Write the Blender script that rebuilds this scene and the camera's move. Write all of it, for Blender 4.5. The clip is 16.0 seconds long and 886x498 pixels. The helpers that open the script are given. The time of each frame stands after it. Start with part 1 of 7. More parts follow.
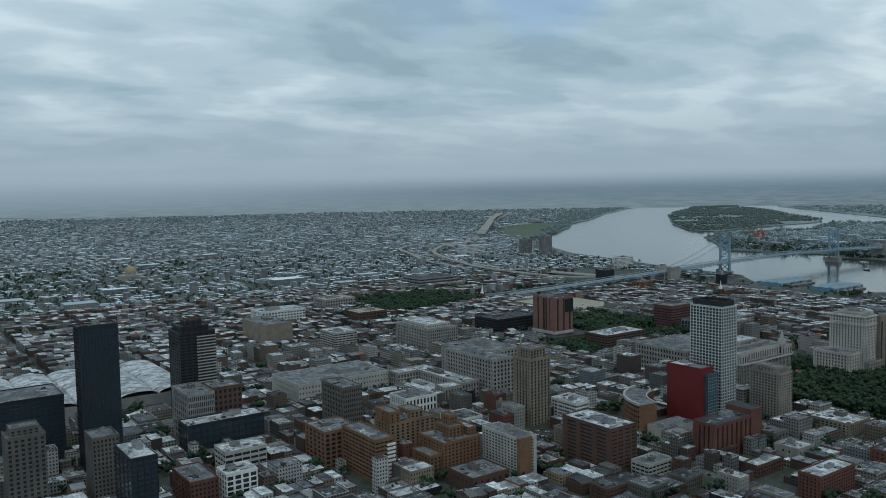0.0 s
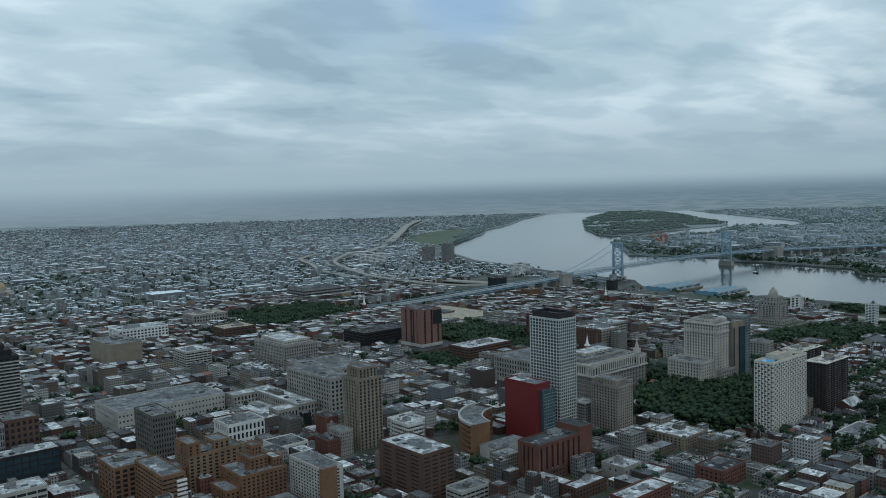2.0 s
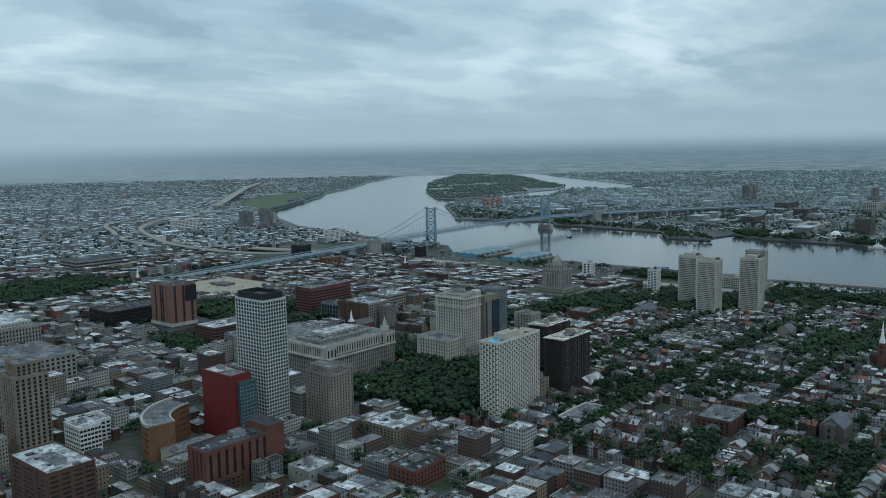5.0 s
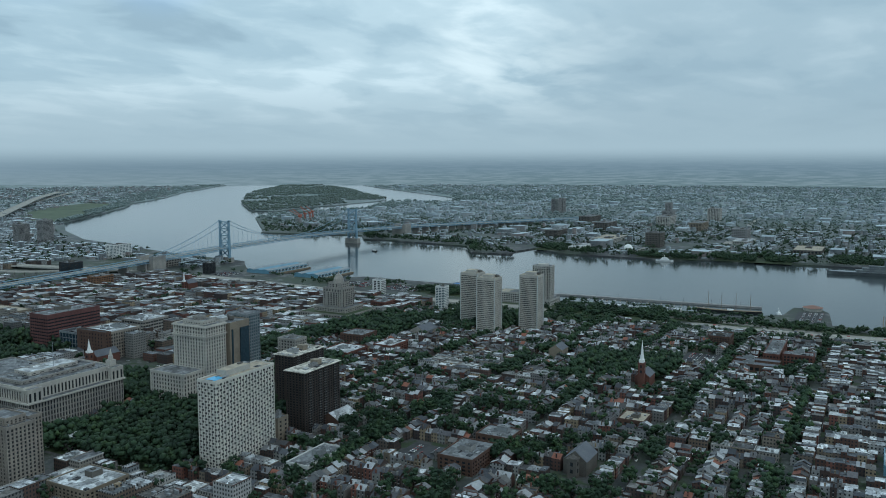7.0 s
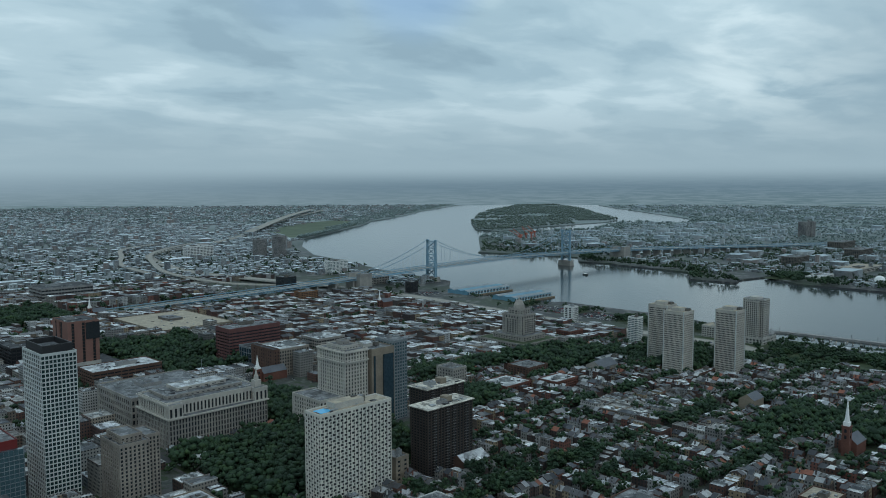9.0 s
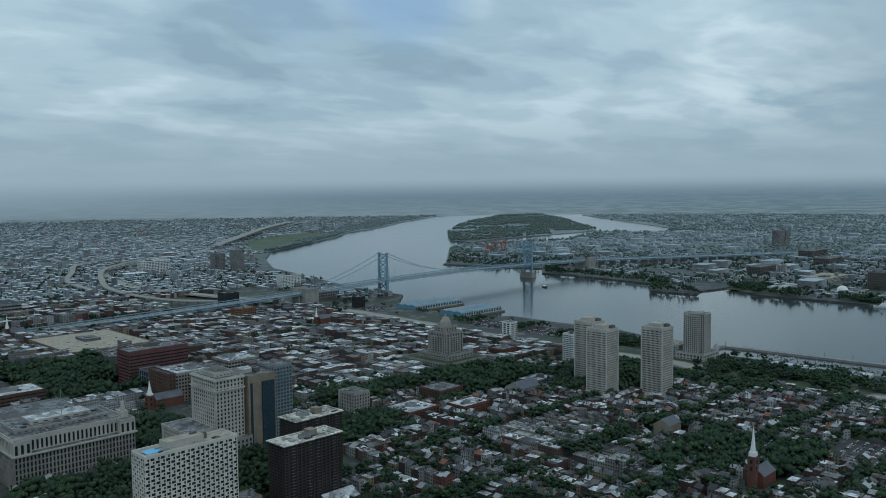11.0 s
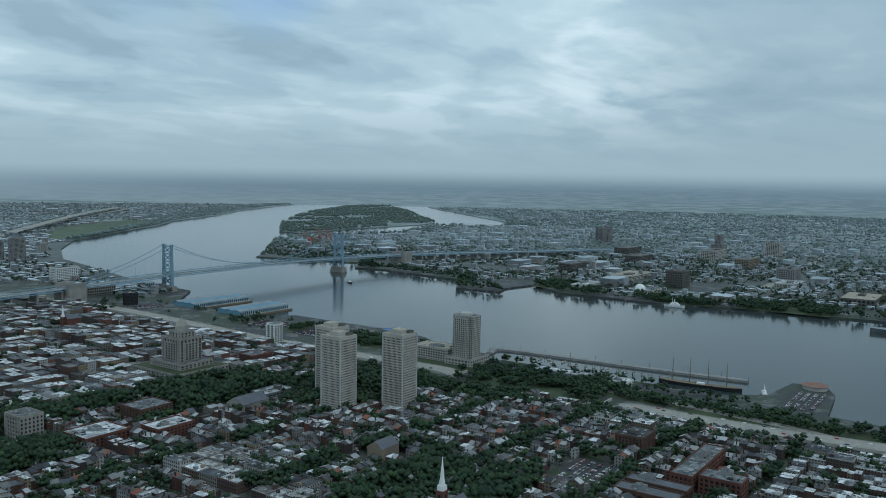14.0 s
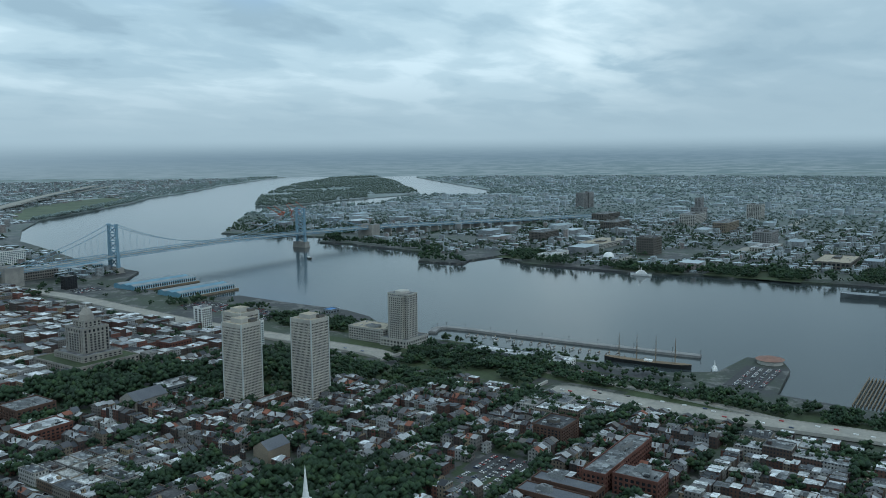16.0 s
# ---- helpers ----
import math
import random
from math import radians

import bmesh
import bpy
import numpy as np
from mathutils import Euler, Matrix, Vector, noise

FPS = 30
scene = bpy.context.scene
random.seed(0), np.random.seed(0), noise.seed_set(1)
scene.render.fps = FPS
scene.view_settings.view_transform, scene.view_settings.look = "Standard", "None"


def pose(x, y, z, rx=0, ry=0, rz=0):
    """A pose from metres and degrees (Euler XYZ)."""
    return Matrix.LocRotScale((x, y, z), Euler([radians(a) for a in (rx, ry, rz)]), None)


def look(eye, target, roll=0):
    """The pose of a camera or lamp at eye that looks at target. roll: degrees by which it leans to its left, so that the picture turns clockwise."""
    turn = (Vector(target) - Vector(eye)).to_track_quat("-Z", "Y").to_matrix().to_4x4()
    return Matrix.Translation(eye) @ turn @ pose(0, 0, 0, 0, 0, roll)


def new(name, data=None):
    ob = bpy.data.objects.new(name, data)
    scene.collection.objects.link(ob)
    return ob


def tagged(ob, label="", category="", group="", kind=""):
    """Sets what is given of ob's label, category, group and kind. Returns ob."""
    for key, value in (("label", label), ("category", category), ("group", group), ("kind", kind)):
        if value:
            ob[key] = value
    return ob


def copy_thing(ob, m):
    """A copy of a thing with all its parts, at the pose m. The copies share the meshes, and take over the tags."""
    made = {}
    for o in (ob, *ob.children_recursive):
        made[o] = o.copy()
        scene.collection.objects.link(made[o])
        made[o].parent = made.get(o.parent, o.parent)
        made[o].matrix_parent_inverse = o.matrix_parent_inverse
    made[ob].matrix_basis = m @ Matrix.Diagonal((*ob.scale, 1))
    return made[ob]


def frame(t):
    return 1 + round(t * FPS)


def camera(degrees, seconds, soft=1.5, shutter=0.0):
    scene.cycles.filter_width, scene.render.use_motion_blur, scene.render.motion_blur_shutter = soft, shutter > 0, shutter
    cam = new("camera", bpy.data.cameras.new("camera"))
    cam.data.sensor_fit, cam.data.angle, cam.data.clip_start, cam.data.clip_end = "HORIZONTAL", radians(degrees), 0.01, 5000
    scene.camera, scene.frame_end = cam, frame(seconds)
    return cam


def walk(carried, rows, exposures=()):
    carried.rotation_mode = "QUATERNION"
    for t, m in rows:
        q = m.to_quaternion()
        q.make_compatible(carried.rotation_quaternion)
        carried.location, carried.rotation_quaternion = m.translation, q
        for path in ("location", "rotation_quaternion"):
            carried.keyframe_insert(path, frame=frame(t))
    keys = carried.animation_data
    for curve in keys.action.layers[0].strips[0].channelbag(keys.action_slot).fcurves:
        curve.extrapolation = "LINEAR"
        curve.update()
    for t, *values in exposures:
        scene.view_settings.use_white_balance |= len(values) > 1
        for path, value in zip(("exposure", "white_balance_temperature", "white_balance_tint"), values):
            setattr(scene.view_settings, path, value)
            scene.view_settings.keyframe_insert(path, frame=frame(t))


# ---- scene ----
cam = camera(56.8, 16.0, soft=0.95)
PATH = [
    (0, (3.402, -4.174, 144.474), (4.565, -2.553, 144.321), -1.0),
    (0.5, (19.496, -7.724, 144.461), (20.691, -6.127, 144.316), -1.6),
    (1, (35.634, -11.295, 144.439), (36.841, -9.706, 144.305), -1.3),
    (1.5, (51.896, -14.87, 144.409), (53.148, -13.317, 144.274), -1.7),
    (2, (68.308, -18.386, 144.364), (69.606, -16.87, 144.224), -1.5),
    (2.5, (84.85, -21.796, 144.315), (86.171, -20.301, 144.167), -1.2),
    (3, (101.401, -25.134, 144.255), (102.745, -23.663, 144.087), -0.9),
    (3.2, (108.013, -26.48, 144.223), (109.368, -25.019, 144.049), -1.0),
    (5.3, (177.488, -40.912, 143.135), (179.028, -39.661, 142.885), -0.9),
    (5.5, (184.148, -42.313, 143.102), (185.699, -41.077, 142.846), -0.8),
    (6, (200.916, -45.914, 143.023), (202.567, -44.811, 142.791), -0.4),
    (6.5, (217.728, -49.754, 142.939), (219.486, -48.823, 142.734), -0.1),
    (7, (234.516, -53.868, 142.863), (236.267, -52.926, 142.648), -0.0),
    (7.5, (251.221, -58.154, 142.81), (252.877, -57.06, 142.567), -0.6),
    (8, (267.791, -62.56, 142.776), (269.394, -61.394, 142.512), 0.2),
    (8.2, (274.399, -64.309, 142.78), (275.956, -63.08, 142.523), 0.4),
    (10.3, (343.668, -82.264, 143.141), (344.987, -80.765, 143.033), -0.8),
    (10.5, (350.36, -83.96, 143.156), (351.744, -82.521, 143.046), -0.7),
    (11, (367.312, -88.168, 143.187), (368.731, -86.766, 143.045), -0.6),
    (11.5, (384.441, -92.358, 143.246), (385.85, -90.947, 143.097), -0.3),
    (12, (401.639, -96.498, 143.304), (403.109, -95.149, 143.157), 0.1),
    (12.5, (418.882, -100.544, 143.332), (420.378, -99.225, 143.173), 0.1),
    (13, (435.961, -104.534, 143.319), (437.478, -103.243, 143.146), 0.6),
    (13.5, (452.868, -108.446, 143.272), (454.452, -107.239, 143.089), 0.9),
    (14, (469.573, -112.335, 143.205), (471.208, -111.195, 143.042), 1.0),
    (14.5, (486.113, -116.262, 143.132), (487.764, -115.147, 142.952), 0.8),
    (15, (502.711, -120.326, 143.085), (504.389, -119.254, 142.9), 1.0),
    (15.5, (519.335, -124.461, 143.069), (520.981, -123.35, 142.831), 0.2),
    (16, (535.924, -128.643, 143.073), (537.556, -127.512, 142.835), -0.5),
]
walk(cam, [(t, look(eye, target, roll)) for t, eye, target, roll in PATH], [(0, -0.08, 6450, 10), (0.5, -0.16, 6400, 10), (1.2, -0.02, 6400, 10), (3, 0.02, 6300, 9), (5.4, 0.14, 6250, 7), (6, 0.34, 6350, 6), (6.5, 0.2, 6250, 7), (7, 0.2, 6250, 7), (7.6, 0.34, 6350, 6), (8.2, 0.22, 6350, 6), (10.4, -0.22, 6200, 8), (11, -0.12, 6200, 8), (12, 0.0, 6200, 7), (14.3, 0.03, 6200, 7), (15.2, 0.06, 6200, 7), (16, 0.24, 6200, 7)])

# ---------------------------------------------------------------- world, sun
SUN_EL, SUN_AZ = radians(52), radians(205)
world = bpy.data.worlds.new("world")
scene.world = world
world.use_nodes = True


def build_world():
    nt = world.node_tree
    N, L = nt.nodes, nt.links
    N.clear()

    def math_node(op, a, b=None, clamp=False):
        n = N.new("ShaderNodeMath")
        n.operation, n.use_clamp = op, clamp
        for k, v in enumerate((a, b)):
            if v is None:
                continue
            if isinstance(v, (int, float)):
                n.inputs[k].default_value = v
            else:
                L.new(v, n.inputs[k])
        return n.outputs[0]

    def mix(f, a, b):
        n = N.new("ShaderNodeMix")
        n.data_type = "RGBA"
        if isinstance(f, float):
            n.inputs[0].default_value = f
        else:
            L.new(f, n.inputs[0])
        for k, v in ((6, a), (7, b)):
            if isinstance(v, tuple):
                n.inputs[k].default_value = (*v, 1)
            else:
                L.new(v, n.inputs[k])
        return n.outputs[2]

    def ramp(v, stops, mode="EASE"):
        n = N.new("ShaderNodeValToRGB")
        n.color_ramp.interpolation = mode
        e = n.color_ramp.elements
        while len(e) < len(stops):
            e.new(0.5)
        for el, (p, c) in zip(e, stops):
            el.position, el.color = p, (*c, 1)
        L.new(v, n.inputs[0])
        return n.outputs[0]

    tc = N.new("ShaderNodeTexCoord")
    sep = N.new("ShaderNodeSeparateXYZ")
    L.new(tc.outputs["Generated"], sep.inputs[0])
    x, y, z = sep.outputs
    up = math_node("ADD", math_node("MAXIMUM", z, 0.0), 0.15)
    com = N.new("ShaderNodeCombineXYZ")
    L.new(math_node("DIVIDE", x, up), com.inputs[0])
    L.new(math_node("DIVIDE", y, up), com.inputs[1])

    def noise_at(scale, detail, rough, dist, off, stretch=(1, 1, 1), turn=0.0):
        mp = N.new("ShaderNodeMapping")
        mp.inputs["Location"].default_value = off
        mp.inputs["Rotation"].default_value = (0, 0, turn)
        mp.inputs["Scale"].default_value = stretch
        L.new(com.outputs[0], mp.inputs[0])
        n = N.new("ShaderNodeTexNoise")
        n.inputs["Scale"].default_value, n.inputs["Detail"].default_value = scale, detail
        n.inputs["Roughness"].default_value, n.inputs["Distortion"].default_value = rough, dist
        L.new(mp.outputs[0], n.inputs["Vector"])
        return n.outputs["Fac"]

    big = noise_at(0.75, 3.0, 0.5, 0.1, (3.1, 1.7, 0), (1.0, 1.0, 1), 0.6)
    mid = noise_at(2.0, 7.0, 0.52, 0.25, (0.4, 5.2, 0), (0.9, 1.2, 1), 0.6)
    both = math_node("ADD", math_node("MULTIPLY", big, 0.5), math_node("MULTIPLY", mid, 0.5))
    cloud = ramp(both, [(0.36, (0.31, 0.44, 0.53)), (0.44, (0.385, 0.53, 0.62)), (0.52, (0.475, 0.622, 0.703)), (0.62, (0.62, 0.765, 0.838))])
    sky = N.new("ShaderNodeTexSky")
    sky.sky_type, sky.sun_disc = "NISHITA", False
    sky.sun_elevation, sky.sun_rotation = SUN_EL, SUN_AZ
    blue = N.new("ShaderNodeMix")
    blue.data_type, blue.blend_type = "RGBA", "MULTIPLY"
    blue.inputs[0].default_value = 1.0
    L.new(sky.outputs[0], blue.inputs[6])
    blue.inputs[7].default_value = (0.10, 0.11, 0.12, 1)
    gap = ramp(noise_at(0.8, 4.0, 0.5, 0.2, (7.3, 2.9, 0)), [(0.62, (0, 0, 0)), (0.72, (1, 1, 1))])
    gap = math_node("MULTIPLY", gap, ramp(z, [(0.16, (0, 0, 0)), (0.3, (1, 1, 1))]))
    def towards(d, wide):
        dot = N.new("ShaderNodeVectorMath")
        dot.operation = "DOT_PRODUCT"
        L.new(tc.outputs["Generated"], dot.inputs[0])
        dot.inputs[1].default_value = Vector(d).normalized()
        return ramp(math_node("DIVIDE", math_node("SUBTRACT", dot.outputs["Value"], math.cos(wide)), 1 - math.cos(wide)), [(0.0, (0, 0, 0)), (0.9, (1, 1, 1))])

    # a thinner, brighter break in the cloud over the river, a small blue gap, and a heavier bank to the east
    rough = ramp(mid, [(0.4, (0, 0, 0)), (0.6, (1, 1, 1))])
    bright = math_node("MULTIPLY", towards((0.91, 0.39, 0.135), 0.13), rough)
    cloud = mix(math_node("MULTIPLY", bright, 0.4), cloud, (0.78, 0.90, 0.94))
    heavy = towards((0.98, 0.10, 0.13), 0.34)
    cloud = mix(math_node("MULTIPLY", heavy, 0.55), cloud, (0.27, 0.38, 0.46))
    gap = math_node("MAXIMUM", gap, math_node("MULTIPLY", towards((0.565, 0.795, 0.245), 0.10), ramp(big, [(0.35, (0.2, 0.2, 0.2)), (0.6, (1, 1, 1))])))
    gap = math_node("MAXIMUM", gap, math_node("MULTIPLY", towards((0.665, 0.715, 0.25), 0.10), 0.6))
    deck = mix(gap, cloud, blue.outputs[2])
    # brighter overhead, greyer towards the skyline
    lift = ramp(z, [(0.0, (0.85, 0.85, 0.86)), (0.10, (0.95, 0.95, 0.95)), (0.26, (1.04, 1.04, 1.04)), (0.7, (1.1, 1.1, 1.1))])
    lit = N.new("ShaderNodeMix")
    lit.data_type, lit.blend_type = "RGBA", "MULTIPLY"
    lit.inputs[0].default_value = 1.0
    L.new(deck, lit.inputs[6])
    L.new(lift, lit.inputs[7])
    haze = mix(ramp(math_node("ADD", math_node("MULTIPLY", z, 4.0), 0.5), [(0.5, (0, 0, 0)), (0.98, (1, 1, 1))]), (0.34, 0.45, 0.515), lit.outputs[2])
    # land below the skyline is backdrop colour with blue haze mixed in
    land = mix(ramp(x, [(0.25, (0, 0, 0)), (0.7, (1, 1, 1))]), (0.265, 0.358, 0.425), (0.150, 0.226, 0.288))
    # noise streaks for woods and roofs on the far plain, in haze colours
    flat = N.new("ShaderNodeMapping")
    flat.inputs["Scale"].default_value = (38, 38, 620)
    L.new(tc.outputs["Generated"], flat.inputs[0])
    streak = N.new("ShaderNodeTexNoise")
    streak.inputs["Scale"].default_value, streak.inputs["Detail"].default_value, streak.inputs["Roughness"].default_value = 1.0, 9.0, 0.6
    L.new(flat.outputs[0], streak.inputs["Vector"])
    hazed_plain = mix(ramp(streak.outputs["Fac"], [(0.40, (0, 0, 0)), (0.62, (1, 1, 1))]), (0.118, 0.182, 0.208), (0.182, 0.252, 0.288))
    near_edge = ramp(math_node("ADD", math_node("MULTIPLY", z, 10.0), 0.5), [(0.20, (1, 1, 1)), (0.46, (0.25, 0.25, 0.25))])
    # paler haze colour put in towards the north
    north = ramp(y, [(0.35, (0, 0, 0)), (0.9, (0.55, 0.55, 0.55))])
    hazed_plain = mix(north, hazed_plain, (0.215, 0.292, 0.340))
    land = mix(near_edge, land, hazed_plain)
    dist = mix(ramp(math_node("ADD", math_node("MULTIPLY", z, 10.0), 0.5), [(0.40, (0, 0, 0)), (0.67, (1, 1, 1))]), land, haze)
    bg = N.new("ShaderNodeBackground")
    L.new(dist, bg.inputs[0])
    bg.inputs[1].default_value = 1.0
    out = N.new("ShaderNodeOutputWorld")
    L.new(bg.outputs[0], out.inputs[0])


build_world()
sun = new("sun", bpy.data.lights.new("sun", "SUN"))
sun.data.energy, sun.data.angle, sun.data.color = 0.5, radians(25), (1.0, 0.98, 0.95)
sun.matrix_world = look((0, 0, 900), (900 * math.cos(SUN_EL) * -math.sin(SUN_AZ), 900 * math.cos(SUN_EL) * -math.cos(SUN_AZ), 900 - 900 * math.sin(SUN_EL)))


# ---------------------------------------------------------------- materials
def base_mat(name, rough=0.8, metal=0.0, spec=0.3):
    m = bpy.data.materials.new(name)
    m.use_nodes = True
    b = m.node_tree.nodes["Principled BSDF"]
    b.inputs["Roughness"].default_value, b.inputs["Metallic"].default_value = rough, metal
    b.inputs["Specular IOR Level"].default_value = spec
    return m, m.node_tree.nodes, m.node_tree.links, b


def noise_fac(N, L, scale, detail=4.0, rough=0.6, src=None):
    n = N.new("ShaderNodeTexNoise")
    n.inputs["Scale"].default_value, n.inputs["Detail"].default_value, n.inputs["Roughness"].default_value = scale, detail, rough
    if src is None:
        src = N.new("ShaderNodeNewGeometry").outputs["Position"]
    L.new(src, n.inputs["Vector"])
    return n.outputs["Fac"]


def mix_col(N, L, f, a, b, mode="MIX"):
    n = N.new("ShaderNodeMix")
    n.data_type, n.blend_type = "RGBA", mode
    if isinstance(f, (int, float)):
        n.inputs[0].default_value = f
    else:
        L.new(f, n.inputs[0])
    for k, v in ((6, a), (7, b)):
        if isinstance(v, tuple):
            n.inputs[k].default_value = (*v, 1)
        else:
            L.new(v, n.inputs[k])
    return n.outputs[2]


def col_ramp(N, L, v, stops, mode="LINEAR"):
    n = N.new("ShaderNodeValToRGB")
    n.color_ramp.interpolation = mode
    e = n.color_ramp.elements
    while len(e) < len(stops):
        e.new(0.5)
    for el, (p, c) in zip(e, stops):
        el.position, el.color = p, (*c, 1)
    L.new(v, n.inputs[0])
    return n.outputs[0]


def wear(N, L, b, col, small=2.5, large=0.12, amount=0.35, bump=0.15):
    """Grain and broad stains over a colour, and fine relief."""
    fine, broad = noise_fac(N, L, small, 3), noise_fac(N, L, large, 4)
    c = mix_col(N, L, 1.0, col, col_ramp(N, L, fine, [(0.25, (1 - amount,) * 3), (0.75, (1 + amount * 0.5,) * 3)]), "MULTIPLY")
    c = mix_col(N, L, 1.0, c, col_ramp(N, L, broad, [(0.3, (1 - amount, 1 - amount, 1 - amount * 0.9)), (0.7, (1.1, 1.08, 1.05))]), "MULTIPLY")
    L.new(c, b.inputs["Base Color"])
    if bump:
        n = N.new("ShaderNodeBump")
        n.inputs["Strength"].default_value, n.inputs["Distance"].default_value = bump, 0.2
        L.new(fine, n.inputs["Height"])
        L.new(n.outputs[0], b.inputs["Normal"])


def plain(name, col, rough=0.8, metal=0.0, spec=0.3, small=2.5, large=0.12, amount=0.3):
    m, N, L, b = base_mat(name, rough, metal, spec)
    wear(N, L, b, col, small, large, amount)
    return m


def varied(name, cols, rough=0.85, per="island", amount=0.3, spec=0.2, small=1.5, large=0.05, patched=False):
    """One of several colours for each piece."""
    m, N, L, b = base_mat(name, rough, 0, spec)
    if per == "island":
        r = N.new("ShaderNodeNewGeometry").outputs["Random Per Island"]
    else:
        r = N.new("ShaderNodeObjectInfo").outputs["Random"]
    k = len(cols)
    col = col_ramp(N, L, r, [(i / k, c) for i, c in enumerate(cols)], "CONSTANT")
    wear(N, L, b, patches(N, L, col, 0.3) if patched else col, small, large, amount)
    return m


def foliage(name, cols):
    m, N, L, b = base_mat(name, 0.7, 0, 0.2)
    drift = noise_fac(N, L, 0.16, 2)
    col = col_ramp(N, L, drift, [(0.34 + 0.32 * i / (len(cols) - 1), c) for i, c in enumerate(cols)])
    r = N.new("ShaderNodeNewGeometry").outputs["Random Per Island"]
    col = mix_col(N, L, 1.0, col, col_ramp(N, L, r, [(0.0, (0.82, 0.84, 0.86)), (1.0, (1.18, 1.16, 1.1))]), "MULTIPLY")
    wear(N, L, b, col, 1.4, 0.03, 0.4)
    return m


def patches(N, L, col, scale=0.22, amount=0.55):
    """Seamed sheets and mended patches over a roof's colour."""
    geo = N.new("ShaderNodeNewGeometry").outputs["Position"]
    for s, a in ((scale, amount), (scale * 3.1, amount * 0.7)):
        v = N.new("ShaderNodeTexVoronoi")
        v.distance = "CHEBYCHEV"
        v.inputs["Scale"].default_value, v.inputs["Randomness"].default_value = s, 0.8
        L.new(geo, v.inputs["Vector"])
        sep = N.new("ShaderNodeSeparateColor")
        L.new(v.outputs["Color"], sep.inputs[0])
        col = mix_col(N, L, 1.0, col, col_ramp(N, L, sep.outputs[0], [(0.0, (1 - a,) * 3), (0.35, (1 - a * 0.4,) * 3), (0.6, (1.0,) * 3), (1.0, (1 + a * 0.5,) * 3)]), "MULTIPLY")
    return col


def roofing(name, col, rough=0.75):
    m, N, L, b = base_mat(name, rough, 0, 0.25)
    rgb = N.new("ShaderNodeRGB")
    rgb.outputs[0].default_value = (*col, 1)
    wear(N, L, b, patches(N, L, rgb.outputs[0]), 0.9, 0.15, 0.3)
    return m


def windowed(name, cols, du=1.7, dv=1.75, wu=0.42, wv=0.5, per="island", glass=(0.03, 0.035, 0.04)):
    """Walls far off, with rows of small dark panes at storey height."""
    m, N, L, b = base_mat(name, 0.8, 0, 0.25)
    geo = N.new("ShaderNodeNewGeometry")
    r = geo.outputs["Random Per Island"] if per == "island" else N.new("ShaderNodeObjectInfo").outputs["Random"]
    sep = N.new("ShaderNodeSeparateXYZ")
    L.new(geo.outputs["Position"], sep.inputs[0])

    def op(o, a, c):
        n = N.new("ShaderNodeMath")
        n.operation = o
        for k, v in enumerate((a, c)):
            if isinstance(v, (int, float)):
                n.inputs[k].default_value = v
            else:
                L.new(v, n.inputs[k])
        return n.outputs[0]

    u = op("FRACT", op("DIVIDE", op("ADD", op("ADD", sep.outputs[0], sep.outputs[1]), 5000.0), du), 0)
    v = op("FRACT", op("DIVIDE", op("ADD", sep.outputs[2], 100.0), dv), 0)
    pane = op("MULTIPLY", op("LESS_THAN", op("ABSOLUTE", op("SUBTRACT", u, 0.5), 0), wu / 2), op("LESS_THAN", op("ABSOLUTE", op("SUBTRACT", v, 0.5), 0), wv / 2))
    k = len(cols)
    wall = col_ramp(N, L, r, [(i / k, c) for i, c in enumerate(cols)], "CONSTANT")
    wear(N, L, b, mix_col(N, L, pane, wall, glass), 1.5, 0.06, 0.25, 0)
    return m


